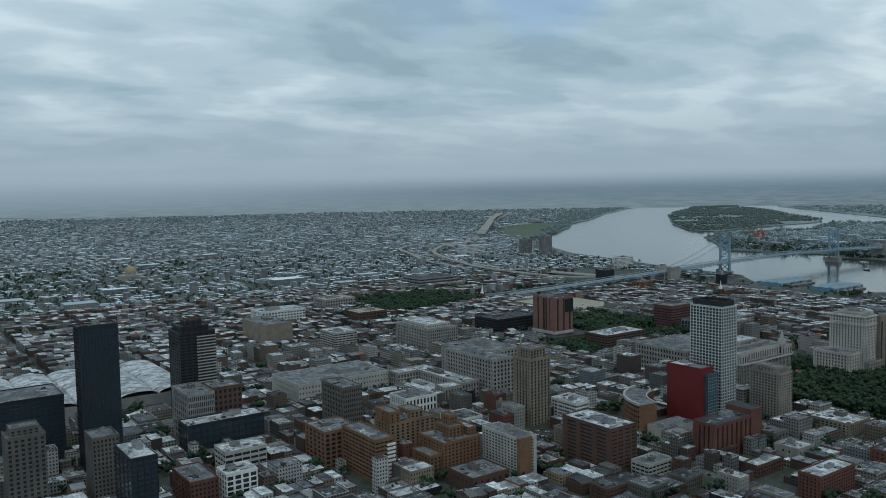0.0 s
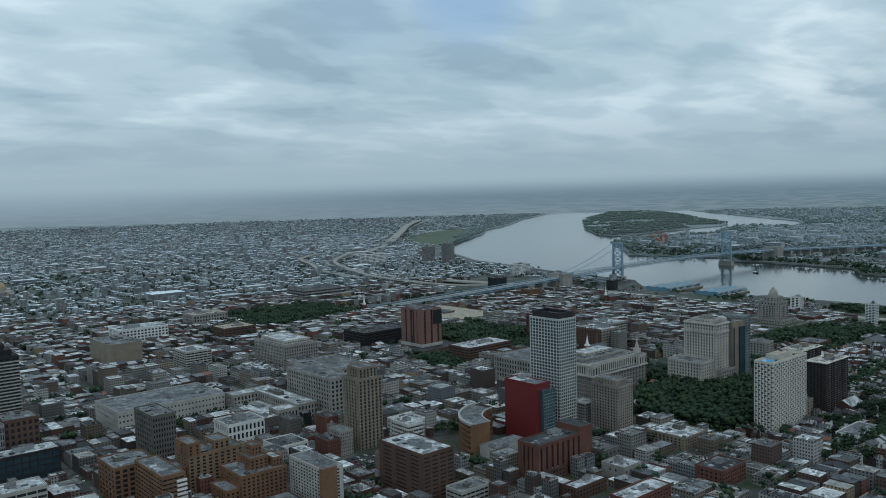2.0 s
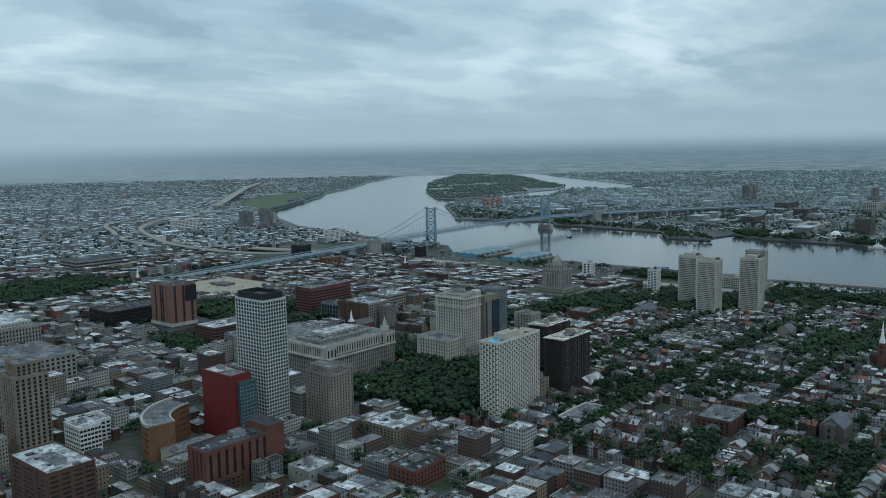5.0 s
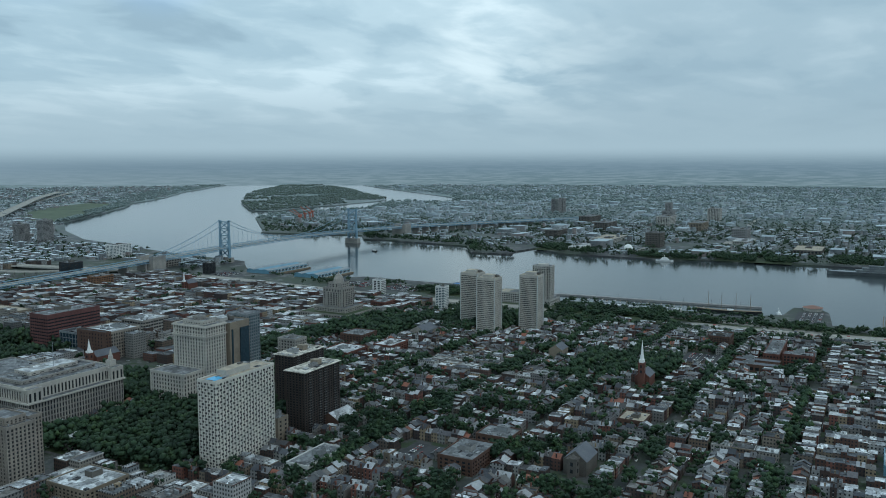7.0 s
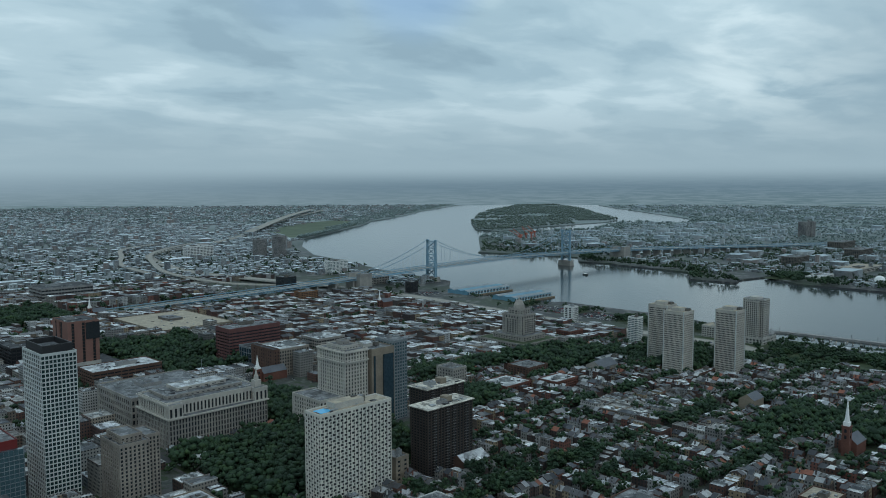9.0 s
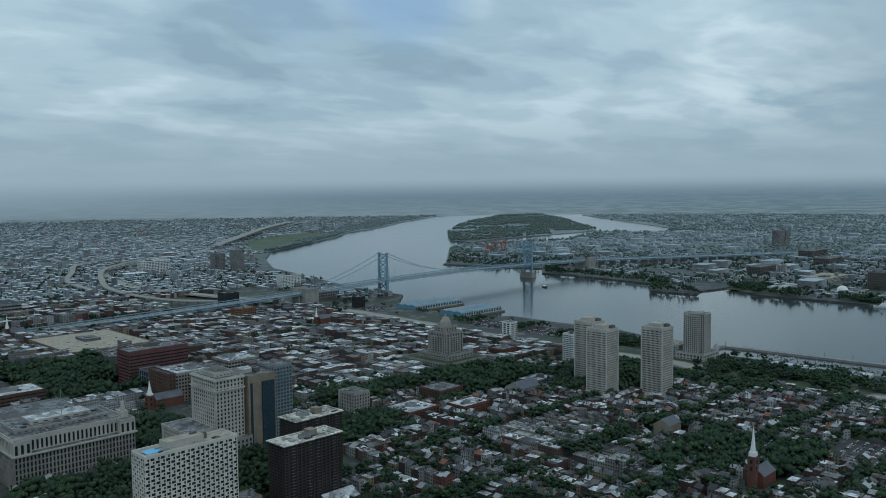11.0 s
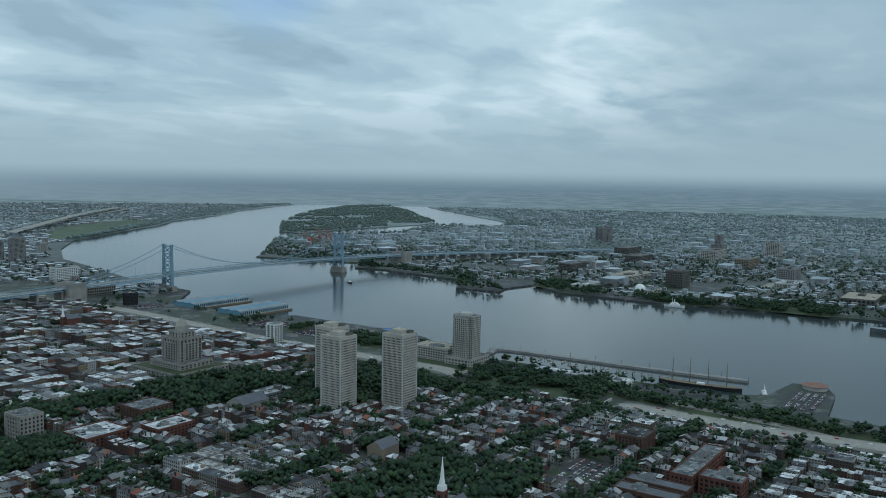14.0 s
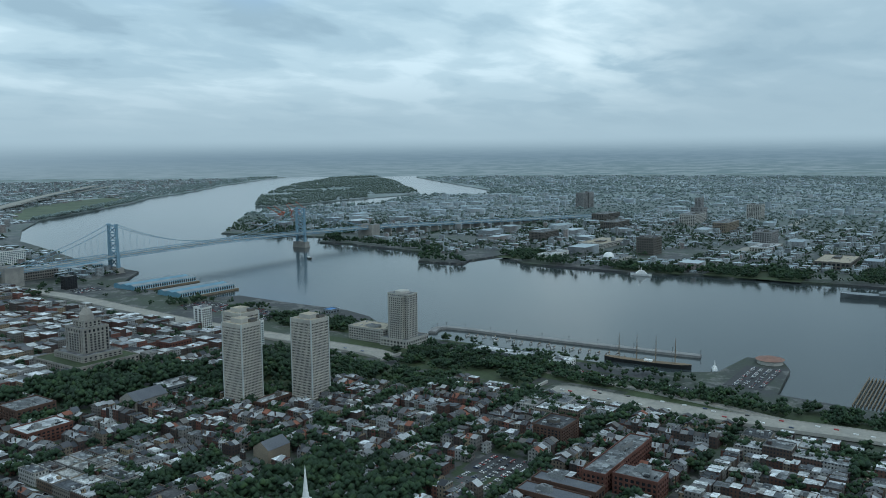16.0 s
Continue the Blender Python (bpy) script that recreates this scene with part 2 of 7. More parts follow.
WHITE, GREY, DARK, TAN = (0.66, 0.68, 0.68), (0.30, 0.31, 0.32), (0.075, 0.078, 0.085), (0.36, 0.31, 0.25)
M = {
    "limestone": plain("limestone", (0.311, 0.296, 0.272)),
    "limestone_dark": plain("limestone_dark", (0.135, 0.125, 0.112)),
    "white_panel": plain("white_panel", (0.62, 0.63, 0.62), amount=0.15),
    "concrete": plain("concrete", (0.266, 0.266, 0.264)),
    "ivory": plain("ivory", (0.56, 0.545, 0.50), amount=0.15),
    "pale_stone": plain("pale_stone", (0.46, 0.44, 0.40), amount=0.22),
    "concrete_pale": plain("concrete_pale", (0.404, 0.396, 0.369), amount=0.2),
    "tan_brick": plain("tan_brick", (0.244, 0.167, 0.104)),
    "tan_stone": plain("tan_stone", (0.25, 0.212, 0.165)),
    "maroon_brick": plain("maroon_brick", (0.140, 0.064, 0.062)),
    "limestone_tan": plain("limestone_tan", (0.285, 0.255, 0.222)),
    "orange_brick": plain("orange_brick", (0.205, 0.112, 0.064)),
    "brown_brick": plain("brown_brick", (0.111, 0.065, 0.050)),
    "red_brick": plain("red_brick", (0.148, 0.065, 0.050)),
    "rose_panel": plain("rose_panel", (0.200, 0.106, 0.088), amount=0.15),
    "red_panel": plain("red_panel", (0.15, 0.022, 0.022), 0.5, amount=0.12),
    "black_panel": plain("black_panel", (0.03, 0.03, 0.033), 0.45),
    "dark_bronze": plain("dark_bronze", (0.05, 0.04, 0.036), 0.5),
    "steel_grey": plain("steel_grey", (0.25, 0.28, 0.3), 0.5, 0.3),
    "bridge_blue": plain("bridge_blue", (0.19, 0.31, 0.40), 0.55, amount=0.2),
    "shed_blue": plain("shed_blue", (0.13, 0.27, 0.36), 0.6, amount=0.2),
    "granite": plain("granite", (0.30, 0.29, 0.27)),
    "asphalt": plain("asphalt", (0.055, 0.056, 0.06), small=0.8),
    "road_concrete": plain("road_concrete", (0.295, 0.283, 0.255), small=0.5, amount=0.2),
    "roof_white": roofing("roof_white", (0.52, 0.545, 0.56)),
    "roof_cream": roofing("roof_cream", (0.60, 0.57, 0.50)),
    "roof_grey": roofing("roof_grey", (0.19, 0.2, 0.21)),
    "roof_dark": roofing("roof_dark", (0.06, 0.063, 0.07)),
    "roof_tan": plain("roof_tan", (0.378, 0.333, 0.261), amount=0.3, small=0.6, large=0.15),
    "slate": plain("slate", (0.13, 0.14, 0.16)),
    "roof_red": plain("roof_red", (0.26, 0.15, 0.12)),
    "white_frame": plain("white_frame", (0.47, 0.5, 0.5), amount=0.15),
    "copper_green": plain("copper_green", (0.26, 0.38, 0.34)),
    "gold": plain("gold", (0.33, 0.25, 0.14), 0.5, 0.2, amount=0.1),
    "white_paint": plain("white_paint", (0.74, 0.75, 0.75), 0.5, amount=0.12),
    "metal_unit": plain("metal_unit", (0.34, 0.36, 0.37), 0.45, 0.4),
    "pool": plain("pool", (0.07, 0.36, 0.62), 0.15, amount=0.05),
    "crane_red": plain("crane_red", (0.42, 0.12, 0.08), 0.5),
    "hull_black": plain("hull_black", (0.03, 0.033, 0.035), 0.5),
    "hull_grey": plain("hull_grey", (0.14, 0.16, 0.17), 0.5),
    "wood": plain("wood", (0.20, 0.15, 0.1)),
    "blue_tarp": plain("blue_tarp", (0.06, 0.22, 0.5), 0.5),
}


def glass_mat(name, col, rough=0.12, spec=0.6):
    m, N, L, b = base_mat(name, rough, 0.0, spec)
    f = noise_fac(N, L, 0.9, 2)
    L.new(mix_col(N, L, f, tuple(c * 0.5 for c in col), tuple(c * 1.6 for c in col)), b.inputs["Base Color"])
    return m


M["glass_dark"] = glass_mat("glass_dark", (0.022, 0.026, 0.03), 0.2, 0.4)
M["glass_blue"] = glass_mat("glass_blue", (0.025, 0.045, 0.06), 0.15, 0.45)
M["glass_green"] = glass_mat("glass_green", (0.02, 0.036, 0.038), 0.2, 0.35)
M["glass_teal"] = glass_mat("glass_teal", (0.045, 0.085, 0.1), 0.12, 0.5)

BRICKS = [(0.193, 0.087, 0.069), (0.288, 0.227, 0.157), (0.367, 0.375, 0.375), (0.262, 0.262, 0.253), (0.096, 0.054, 0.046), (0.074, 0.053, 0.048), (0.122, 0.069, 0.057), (0.149, 0.122, 0.105), (0.065, 0.05, 0.048), (0.193, 0.184, 0.175), (0.105, 0.059, 0.049), (0.297, 0.297, 0.297), (0.087, 0.069, 0.063), (0.2, 0.166, 0.131)]
ROOFS = [(0.15, 0.16, 0.17), (0.56, 0.58, 0.58), (0.64, 0.67, 0.69), (0.60, 0.63, 0.65), (0.45, 0.47, 0.49), (0.52, 0.55, 0.57), (0.065, 0.07, 0.078), (0.22, 0.23, 0.245), (0.68, 0.71, 0.73), (0.10, 0.10, 0.105), (0.17, 0.18, 0.195), (0.34, 0.34, 0.33), (0.055, 0.06, 0.068), (0.19, 0.185, 0.18), (0.30, 0.32, 0.335), (0.11, 0.12, 0.135)]
PITCHED = [(0.45, 0.47, 0.48), (0.33, 0.34, 0.35), (0.10, 0.104, 0.11), (0.16, 0.163, 0.17), (0.30, 0.31, 0.32), (0.055, 0.058, 0.066), (0.15, 0.145, 0.14), (0.085, 0.082, 0.082), (0.22, 0.225, 0.23), (0.07, 0.075, 0.085), (0.10, 0.11, 0.125), (0.13, 0.13, 0.14), (0.24, 0.10, 0.07), (0.10, 0.10, 0.11), (0.06, 0.065, 0.075), (0.38, 0.40, 0.42), (0.09, 0.09, 0.095)]
CIVIC = [(0.254, 0.239, 0.215), (0.117, 0.075, 0.065), (0.205, 0.2, 0.19), (0.156, 0.117, 0.092), (0.332, 0.337, 0.332), (0.092, 0.066, 0.058), (0.186, 0.205, 0.22), (0.264, 0.229, 0.186), (0.127, 0.127, 0.127), (0.36, 0.35, 0.33), (0.3, 0.29, 0.27), (0.42, 0.42, 0.41), (0.24, 0.235, 0.23)]
M["house_wall"] = windowed("house_wall", BRICKS)
M["civic_wall"] = windowed("civic_wall", CIVIC, 1.5, 1.8, 0.5, 0.5)
M["flat_roof"] = varied("flat_roof", ROOFS, 0.75, patched=True)
M["pitched_roof"] = varied("pitched_roof", PITCHED, 0.8)
M["brick_one"] = varied("brick_one", BRICKS, 0.85, "object")
M["roof_one"] = varied("roof_one", ROOFS, 0.75, "object", patched=True)
M["pitched_one"] = varied("pitched_one", PITCHED, 0.8, "object")
M["car_paint"] = varied("car_paint", [(0.6, 0.6, 0.6), (0.05, 0.05, 0.055), (0.3, 0.31, 0.32), (0.02, 0.04, 0.1), (0.3, 0.03, 0.03), (0.7, 0.7, 0.7), (0.12, 0.13, 0.14)], 0.3, "object", 0.05, 0.5)
M["car_mix"] = varied("car_mix", [(0.6, 0.6, 0.6), (0.05, 0.05, 0.055), (0.3, 0.31, 0.32), (0.02, 0.04, 0.1), (0.3, 0.03, 0.03), (0.7, 0.7, 0.7)], 0.3, "island", 0.05, 0.5)
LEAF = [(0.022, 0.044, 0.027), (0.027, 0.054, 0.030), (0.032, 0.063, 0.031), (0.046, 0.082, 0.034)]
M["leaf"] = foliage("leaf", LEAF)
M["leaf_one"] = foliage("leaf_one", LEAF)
# far leaves paler and bluer than LEAF to imitate haze
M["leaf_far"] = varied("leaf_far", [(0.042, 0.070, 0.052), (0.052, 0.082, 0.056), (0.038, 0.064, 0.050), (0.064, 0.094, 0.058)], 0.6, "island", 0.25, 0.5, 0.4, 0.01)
# skyline leaves lightened and blued, haze put into the colour
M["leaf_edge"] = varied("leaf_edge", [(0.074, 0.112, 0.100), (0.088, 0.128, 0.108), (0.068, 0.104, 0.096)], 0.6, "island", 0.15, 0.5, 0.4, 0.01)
# far roofs bluish and low in contrast, haze put into their colours
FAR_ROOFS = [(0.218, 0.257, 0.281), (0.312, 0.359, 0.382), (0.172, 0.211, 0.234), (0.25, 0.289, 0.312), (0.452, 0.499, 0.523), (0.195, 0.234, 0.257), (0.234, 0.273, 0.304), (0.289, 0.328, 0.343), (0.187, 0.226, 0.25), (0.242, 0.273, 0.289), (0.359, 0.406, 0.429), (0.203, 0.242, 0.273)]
# many truly white roofs, all brightened further to stand in for pale haze
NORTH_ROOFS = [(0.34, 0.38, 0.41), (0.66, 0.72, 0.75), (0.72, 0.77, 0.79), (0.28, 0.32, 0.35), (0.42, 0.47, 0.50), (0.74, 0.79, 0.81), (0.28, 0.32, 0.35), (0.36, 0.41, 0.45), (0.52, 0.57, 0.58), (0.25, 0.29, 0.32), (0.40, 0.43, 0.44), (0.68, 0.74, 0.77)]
# suburb roof and wall colours carry the blue-grey of distance haze
HAZED_ROOFS = [(0.18, 0.23, 0.254), (0.213, 0.262, 0.287), (0.164, 0.213, 0.238), (0.197, 0.246, 0.271), (0.344, 0.402, 0.435), (0.172, 0.221, 0.246), (0.189, 0.238, 0.262), (0.205, 0.254, 0.279)]
HAZED_WALLS = [(0.27, 0.31, 0.335), (0.25, 0.29, 0.32), (0.31, 0.345, 0.365), (0.30, 0.325, 0.34)]
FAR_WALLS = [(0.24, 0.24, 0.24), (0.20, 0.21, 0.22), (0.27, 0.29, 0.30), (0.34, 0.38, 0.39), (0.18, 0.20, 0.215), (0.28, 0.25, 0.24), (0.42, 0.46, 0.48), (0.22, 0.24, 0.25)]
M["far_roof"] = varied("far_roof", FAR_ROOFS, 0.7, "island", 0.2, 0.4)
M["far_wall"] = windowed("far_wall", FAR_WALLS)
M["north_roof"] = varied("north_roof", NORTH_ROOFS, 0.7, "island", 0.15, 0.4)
M["edge_roof"] = varied("edge_roof", HAZED_ROOFS, 0.7, "island", 0.12, 0.4)
M["edge_wall"] = varied("edge_wall", HAZED_WALLS, 0.8, "island", 0.12, 0.3)
# blue-tinted sheen lifts the far surfaces the way haze would
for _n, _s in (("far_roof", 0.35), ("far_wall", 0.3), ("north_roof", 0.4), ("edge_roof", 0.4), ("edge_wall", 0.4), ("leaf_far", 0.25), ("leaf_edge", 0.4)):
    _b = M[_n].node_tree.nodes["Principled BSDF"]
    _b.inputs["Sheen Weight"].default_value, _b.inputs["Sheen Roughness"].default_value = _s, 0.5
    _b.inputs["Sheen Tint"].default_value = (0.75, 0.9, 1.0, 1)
M["bark"] = plain("bark", (0.07, 0.055, 0.04))
M["meadow"] = plain("meadow", (0.092, 0.124, 0.076), small=0.05, large=0.008, amount=0.35)
M["grass"] = plain("grass", (0.052, 0.075, 0.034), small=0.4, large=0.03, amount=0.4)


def ground_mat():
    m, N, L, b = base_mat("city_ground", 0.8, 0, 0.35)
    f1, f2, f3 = noise_fac(N, L, 0.011, 5, 0.65), noise_fac(N, L, 0.06, 4, 0.7), noise_fac(N, L, 0.5, 3)
    c = mix_col(N, L, col_ramp(N, L, f1, [(0.42, (0, 0, 0)), (0.6, (1, 1, 1))]), (0.048, 0.05, 0.054), (0.045, 0.06, 0.04))
    c = mix_col(N, L, col_ramp(N, L, f2, [(0.52, (0, 0, 0)), (0.62, (1, 1, 1))]), c, (0.13, 0.13, 0.125))
    # lots and scrub far from the old town, paled blue-green to imitate haze
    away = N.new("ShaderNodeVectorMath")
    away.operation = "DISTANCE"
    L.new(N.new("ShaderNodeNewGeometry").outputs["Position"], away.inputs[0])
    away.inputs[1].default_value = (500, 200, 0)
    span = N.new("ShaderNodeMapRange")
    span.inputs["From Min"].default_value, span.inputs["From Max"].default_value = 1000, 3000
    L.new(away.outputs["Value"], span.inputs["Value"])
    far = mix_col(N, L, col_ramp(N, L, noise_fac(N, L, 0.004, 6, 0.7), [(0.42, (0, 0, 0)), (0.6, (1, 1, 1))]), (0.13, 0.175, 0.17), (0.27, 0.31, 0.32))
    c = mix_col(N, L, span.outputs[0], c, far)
    L.new(mix_col(N, L, 1.0, c, col_ramp(N, L, f3, [(0.3, (0.75,) * 3), (0.7, (1.15,) * 3)]), "MULTIPLY"), b.inputs["Base Color"])
    return m


def yard_mat():
    m, N, L, b = base_mat("block_ground", 0.85, 0, 0.25)
    f1, f3 = noise_fac(N, L, 0.12, 4, 0.6), noise_fac(N, L, 0.9, 3)
    c = mix_col(N, L, col_ramp(N, L, f1, [(0.45, (0, 0, 0)), (0.56, (1, 1, 1))]), (0.075, 0.075, 0.076), (0.04, 0.058, 0.03))
    L.new(mix_col(N, L, 1.0, c, col_ramp(N, L, f3, [(0.3, (0.7,) * 3), (0.7, (1.15,) * 3)]), "MULTIPLY"), b.inputs["Base Color"])
    return m


def water_mat():
    m, N, L, b = base_mat("river_water", 0.13, 0, 0.22)
    f = noise_fac(N, L, 0.012, 4)
    L.new(mix_col(N, L, f, (0.030, 0.040, 0.044), (0.045, 0.056, 0.058)), b.inputs["Base Color"])
    n = N.new("ShaderNodeBump")
    n.inputs["Strength"].default_value, n.inputs["Distance"].default_value = 0.06, 0.6
    L.new(noise_fac(N, L, 0.09, 4), n.inputs["Height"])
    L.new(n.outputs[0], b.inputs["Normal"])
    return m


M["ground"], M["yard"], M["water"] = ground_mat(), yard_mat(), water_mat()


# ---------------------------------------------------------------- mesh tools
class Mesh:
    """Collects boxes, prisms and beams, and links them as one mesh."""

    def __init__(self, *mats):
        self.v, self.f, self.m, self.mats = [], [], [], list(mats)

    def face(self, pts, mi=0):
        n = len(self.v)
        self.v += pts
        self.f.append(tuple(range(n, n + len(pts))))
        self.m.append(mi)

    def box(self, x0, y0, z0, x1, y1, z1, mi=0, top=None, bottom=True):
        n = len(self.v)
        self.v += [(x0, y0, z0), (x1, y0, z0), (x1, y1, z0), (x0, y1, z0), (x0, y0, z1), (x1, y0, z1), (x1, y1, z1), (x0, y1, z1)]
        q = [(0, 1, 5, 4), (1, 2, 6, 5), (2, 3, 7, 6), (3, 0, 4, 7)]
        if bottom:
            q.append((3, 2, 1, 0))
        if top is None:
            q.append((4, 5, 6, 7))
        self.f += [tuple(n + i for i in p) for p in q]
        self.m += [mi] * len(q)
        if top is not None:
            self.face([(x0, y0, z1), (x1, y0, z1), (x1, y1, z1), (x0, y1, z1)], top)

    def ring(self, x0, y0, x1, y1, z0, z1, t, mi=0):
        self.box(x0, y0, z0, x1, y0 + t, z1, mi)
        self.box(x0, y1 - t, z0, x1, y1, z1, mi)
        self.box(x0, y0 + t, z0, x0 + t, y1 - t, z1, mi)
        self.box(x1 - t, y0 + t, z0, x1, y1 - t, z1, mi)

    def gable(self, x0, y0, x1, y1, z, rise, axis, roof=0, wall=1, over=0.15):
        if axis == "x":
            c = (y0 + y1) / 2
            a, b = (x0, c, z + rise), (x1, c, z + rise)
            self.face([(x0, y0 - over, z), (x1, y0 - over, z), b, a], roof)
            self.face([(x1, y1 + over, z), (x0, y1 + over, z), a, b], roof)
            self.face([(x0, y1, z), (x0, y0, z), a], wall)
            self.face([(x1, y0, z), (x1, y1, z), b], wall)
        else:
            c = (x0 + x1) / 2
            a, b = (c, y0, z + rise), (c, y1, z + rise)
            self.face([(x1 + over, y0, z), (x1 + over, y1, z), b, a], roof)
            self.face([(x0 - over, y1, z), (x0 - over, y0, z), a, b], roof)
            self.face([(x0, y0, z), (x1, y0, z), a], wall)
            self.face([(x1, y1, z), (x0, y1, z), b], wall)

    def cone(self, cx, cy, z0, z1, r0, r1, n=12, mi=0, turn=0.0, cap=True):
        k = len(self.v)
        for z, r in ((z0, r0), (z1, r1)):
            self.v += [(cx + r * math.cos(turn + 2 * math.pi * i / n), cy + r * math.sin(turn + 2 * math.pi * i / n), z) for i in range(n)]
        for i in range(n):
            j = (i + 1) % n
            self.f.append((k + i, k + j, k + n + j, k + n + i))
            self.m.append(mi)
        if cap:
            self.f.append(tuple(k + n + i for i in range(n)))
            self.m.append(mi)

    def dome(self, cx, cy, z0, r, h, n=14, rows=5, mi=0):
        for i in range(rows):
            a, b = math.pi / 2 * i / rows, math.pi / 2 * (i + 1) / rows
            self.cone(cx, cy, z0 + h * math.sin(a), z0 + h * math.sin(b), r * math.cos(a), max(r * math.cos(b), 0.01), n, mi, 0, i == rows - 1)

    def beam(self, p, q, w, mi=0, h=None):
        p, q = Vector(p), Vector(q)
        d = (q - p).normalized()
        s = d.cross(Vector((0, 0, 1)))
        s = s.normalized() if s.length > 1e-4 else Vector((1, 0, 0))
        u = s.cross(d).normalized()
        s, u = s * w / 2, u * (h or w) / 2
        k = len(self.v)
        for c in (p, q):
            self.v += [tuple(c - s - u), tuple(c + s - u), tuple(c + s + u), tuple(c - s + u)]
        for f in ((0, 1, 5, 4), (1, 2, 6, 5), (2, 3, 7, 6), (3, 0, 4, 7), (3, 2, 1, 0), (4, 5, 6, 7)):
            self.f.append(tuple(k + i for i in f))
            self.m.append(mi)

    def data(self, name, origin=(0, 0, 0)):
        me = bpy.data.meshes.new(name)
        v = np.array(self.v, dtype=float) - np.array(origin, dtype=float)
        me.from_pydata(v.tolist(), [], self.f)
        for m in self.mats:
            me.materials.append(M[m])
        if len(self.mats) > 1:
            me.polygons.foreach_set("material_index", np.array(self.m, dtype=np.int32))
        me.update()
        return me


def root(name, x, y, z, label, category, group=""):
    ob = new(name)
    ob.empty_display_size = 0.5
    ob.location = (x, y, z)
    return tagged(ob, label, category, group)


def part(name, mesh, parent, label=""):
    """Links a Mesh, given in world places, as one part under a thing at the world's own turn."""
    o = parent
    at = Vector((0, 0, 0))
    while o is not None:
        at += o.location
        o = o.parent
    ob = new(name, mesh.data(name, at))
    ob.parent = parent
    return tagged(ob, label)


def alone(name, mesh, label, category="", kind="", group=""):
    return tagged(new(name, mesh.data(name)), label, category, group, kind)


def ground_z(x, y=0.0):
    u = min(1.0, max(0.0, (x - 700) / 350))
    return -8 * u * u * (3 - 2 * u)


KEEP_OUT = []


def reserve(x0, y0, x1, y1):
    KEEP_OUT.append((x0, y0, x1, y1))


def free(x0, y0, x1, y1):
    return not any(x0 < d and x1 > a and y0 < e and y1 > b for a, b, d, e in KEEP_OUT)


# ---------------------------------------------------------------- the river and the ground
WATER_Z = -10.0
WEST = [(1000, -1200), (1045, -160), (1052, -80), (1056, -18), (1120, -12), (1148, 0), (1140, 22), (1090, 28), (1066, 60), (1066, 268), (1068, 290), (1108, 352), (1120, 390), (1118, 472), (1120, 540), (1090, 560), (1090, 700), (1115, 735), (1150, 770), (1172, 790), (1180, 850), (1205, 990), (1262, 1190), (1290, 1300), (1401, 1499), (1550, 1702), (1666, 1791), (1862, 1939), (2077, 2105), (2263, 2284), (2602, 2501), (3126, 2913), (3933, 3451), (4477, 3690), (5305, 4070), (6500, 4780)]
EAST = [(6800, 4640), (5600, 3620), (4398, 2733), (3236, 1522), (2982, 1376), (2842, 1488), (2774, 1530), (2352, 1370), (1980, 1440), (1918, 1420), (1700, 1215), (1612, 1130), (1570, 1100), (1600, 960), (1620, 880), (1548, 826), (1560, 765), (1551, 745), (1530, 595), (1443, 542), (1450, 473), (1487, 486), (1555, 474), (1497, 404), (1493, 240), (1521, 176), (1514, 135), (1523, 111), (1575, 118), (1575, 104), (1520, 94), (1528, 15), (1526, -51), (1535, -300), (1500, -1200)]
ISLAND = [(2150, 1640), (2470, 1965), (3110, 2510), (4075, 3100), (4640, 3280), (3760, 2390), (2985, 1680), (2780, 1600), (2500, 1600), (2270, 1570), (2140, 1540)]


def inside(x, y, poly):
    hit = False
    for (ax, ay), (bx, by) in zip(poly, poly[1:] + poly[:1]):
        if (ay > y) != (by > y) and x < (bx - ax) * (y - ay) / (by - ay) + ax:
            hit = not hit
    return hit


RIVER = WEST + EAST


def wet(x, y):
    return inside(x, y, RIVER) and not inside(x, y, ISLAND)


def build_ground():
    bm = bmesh.new()
    for poly in (WEST + [(6500, 9000), (-9000, 9000), (-9000, -1200)], EAST + [(9000, -1200), (9000, 4700)], ISLAND):
        f = bm.faces.new([bm.verts.new((x, y, 0)) for x, y in poly])
        if f.calc_area() and f.normal.z < 0:
            f.normal_flip()
    bm.normal_update()
    for f in bm.faces:
        if f.normal.z < 0:
            f.normal_flip()
    for cut in range(700, 1060, 50):
        bmesh.ops.bisect_plane(bm, geom=bm.verts[:] + bm.edges[:] + bm.faces[:], plane_co=(cut, 0, 0), plane_no=(1, 0, 0))
    for v in bm.verts:
        v.co.z = ground_z(v.co.x)
    rim = [e for e in bm.edges if e.is_boundary]
    ext = bmesh.ops.extrude_edge_only(bm, edges=rim)
    for v in ext["geom"]:
        if isinstance(v, bmesh.types.BMVert):
            v.co.z = -16
    bmesh.ops.triangulate(bm, faces=bm.faces[:])
    me = bpy.data.meshes.new("ground")
    bm.to_mesh(me)
    bm.free()
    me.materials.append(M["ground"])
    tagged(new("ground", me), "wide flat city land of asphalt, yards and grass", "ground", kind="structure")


build_ground()
_w = Mesh("water")
_w.face([(900, -1200, WATER_Z), (9000, -1200, WATER_Z), (9000, 6000, WATER_Z), (900, 6000, WATER_Z)])
alone("water", _w, "broad calm grey river reflecting the overcast sky", "river", "structure")


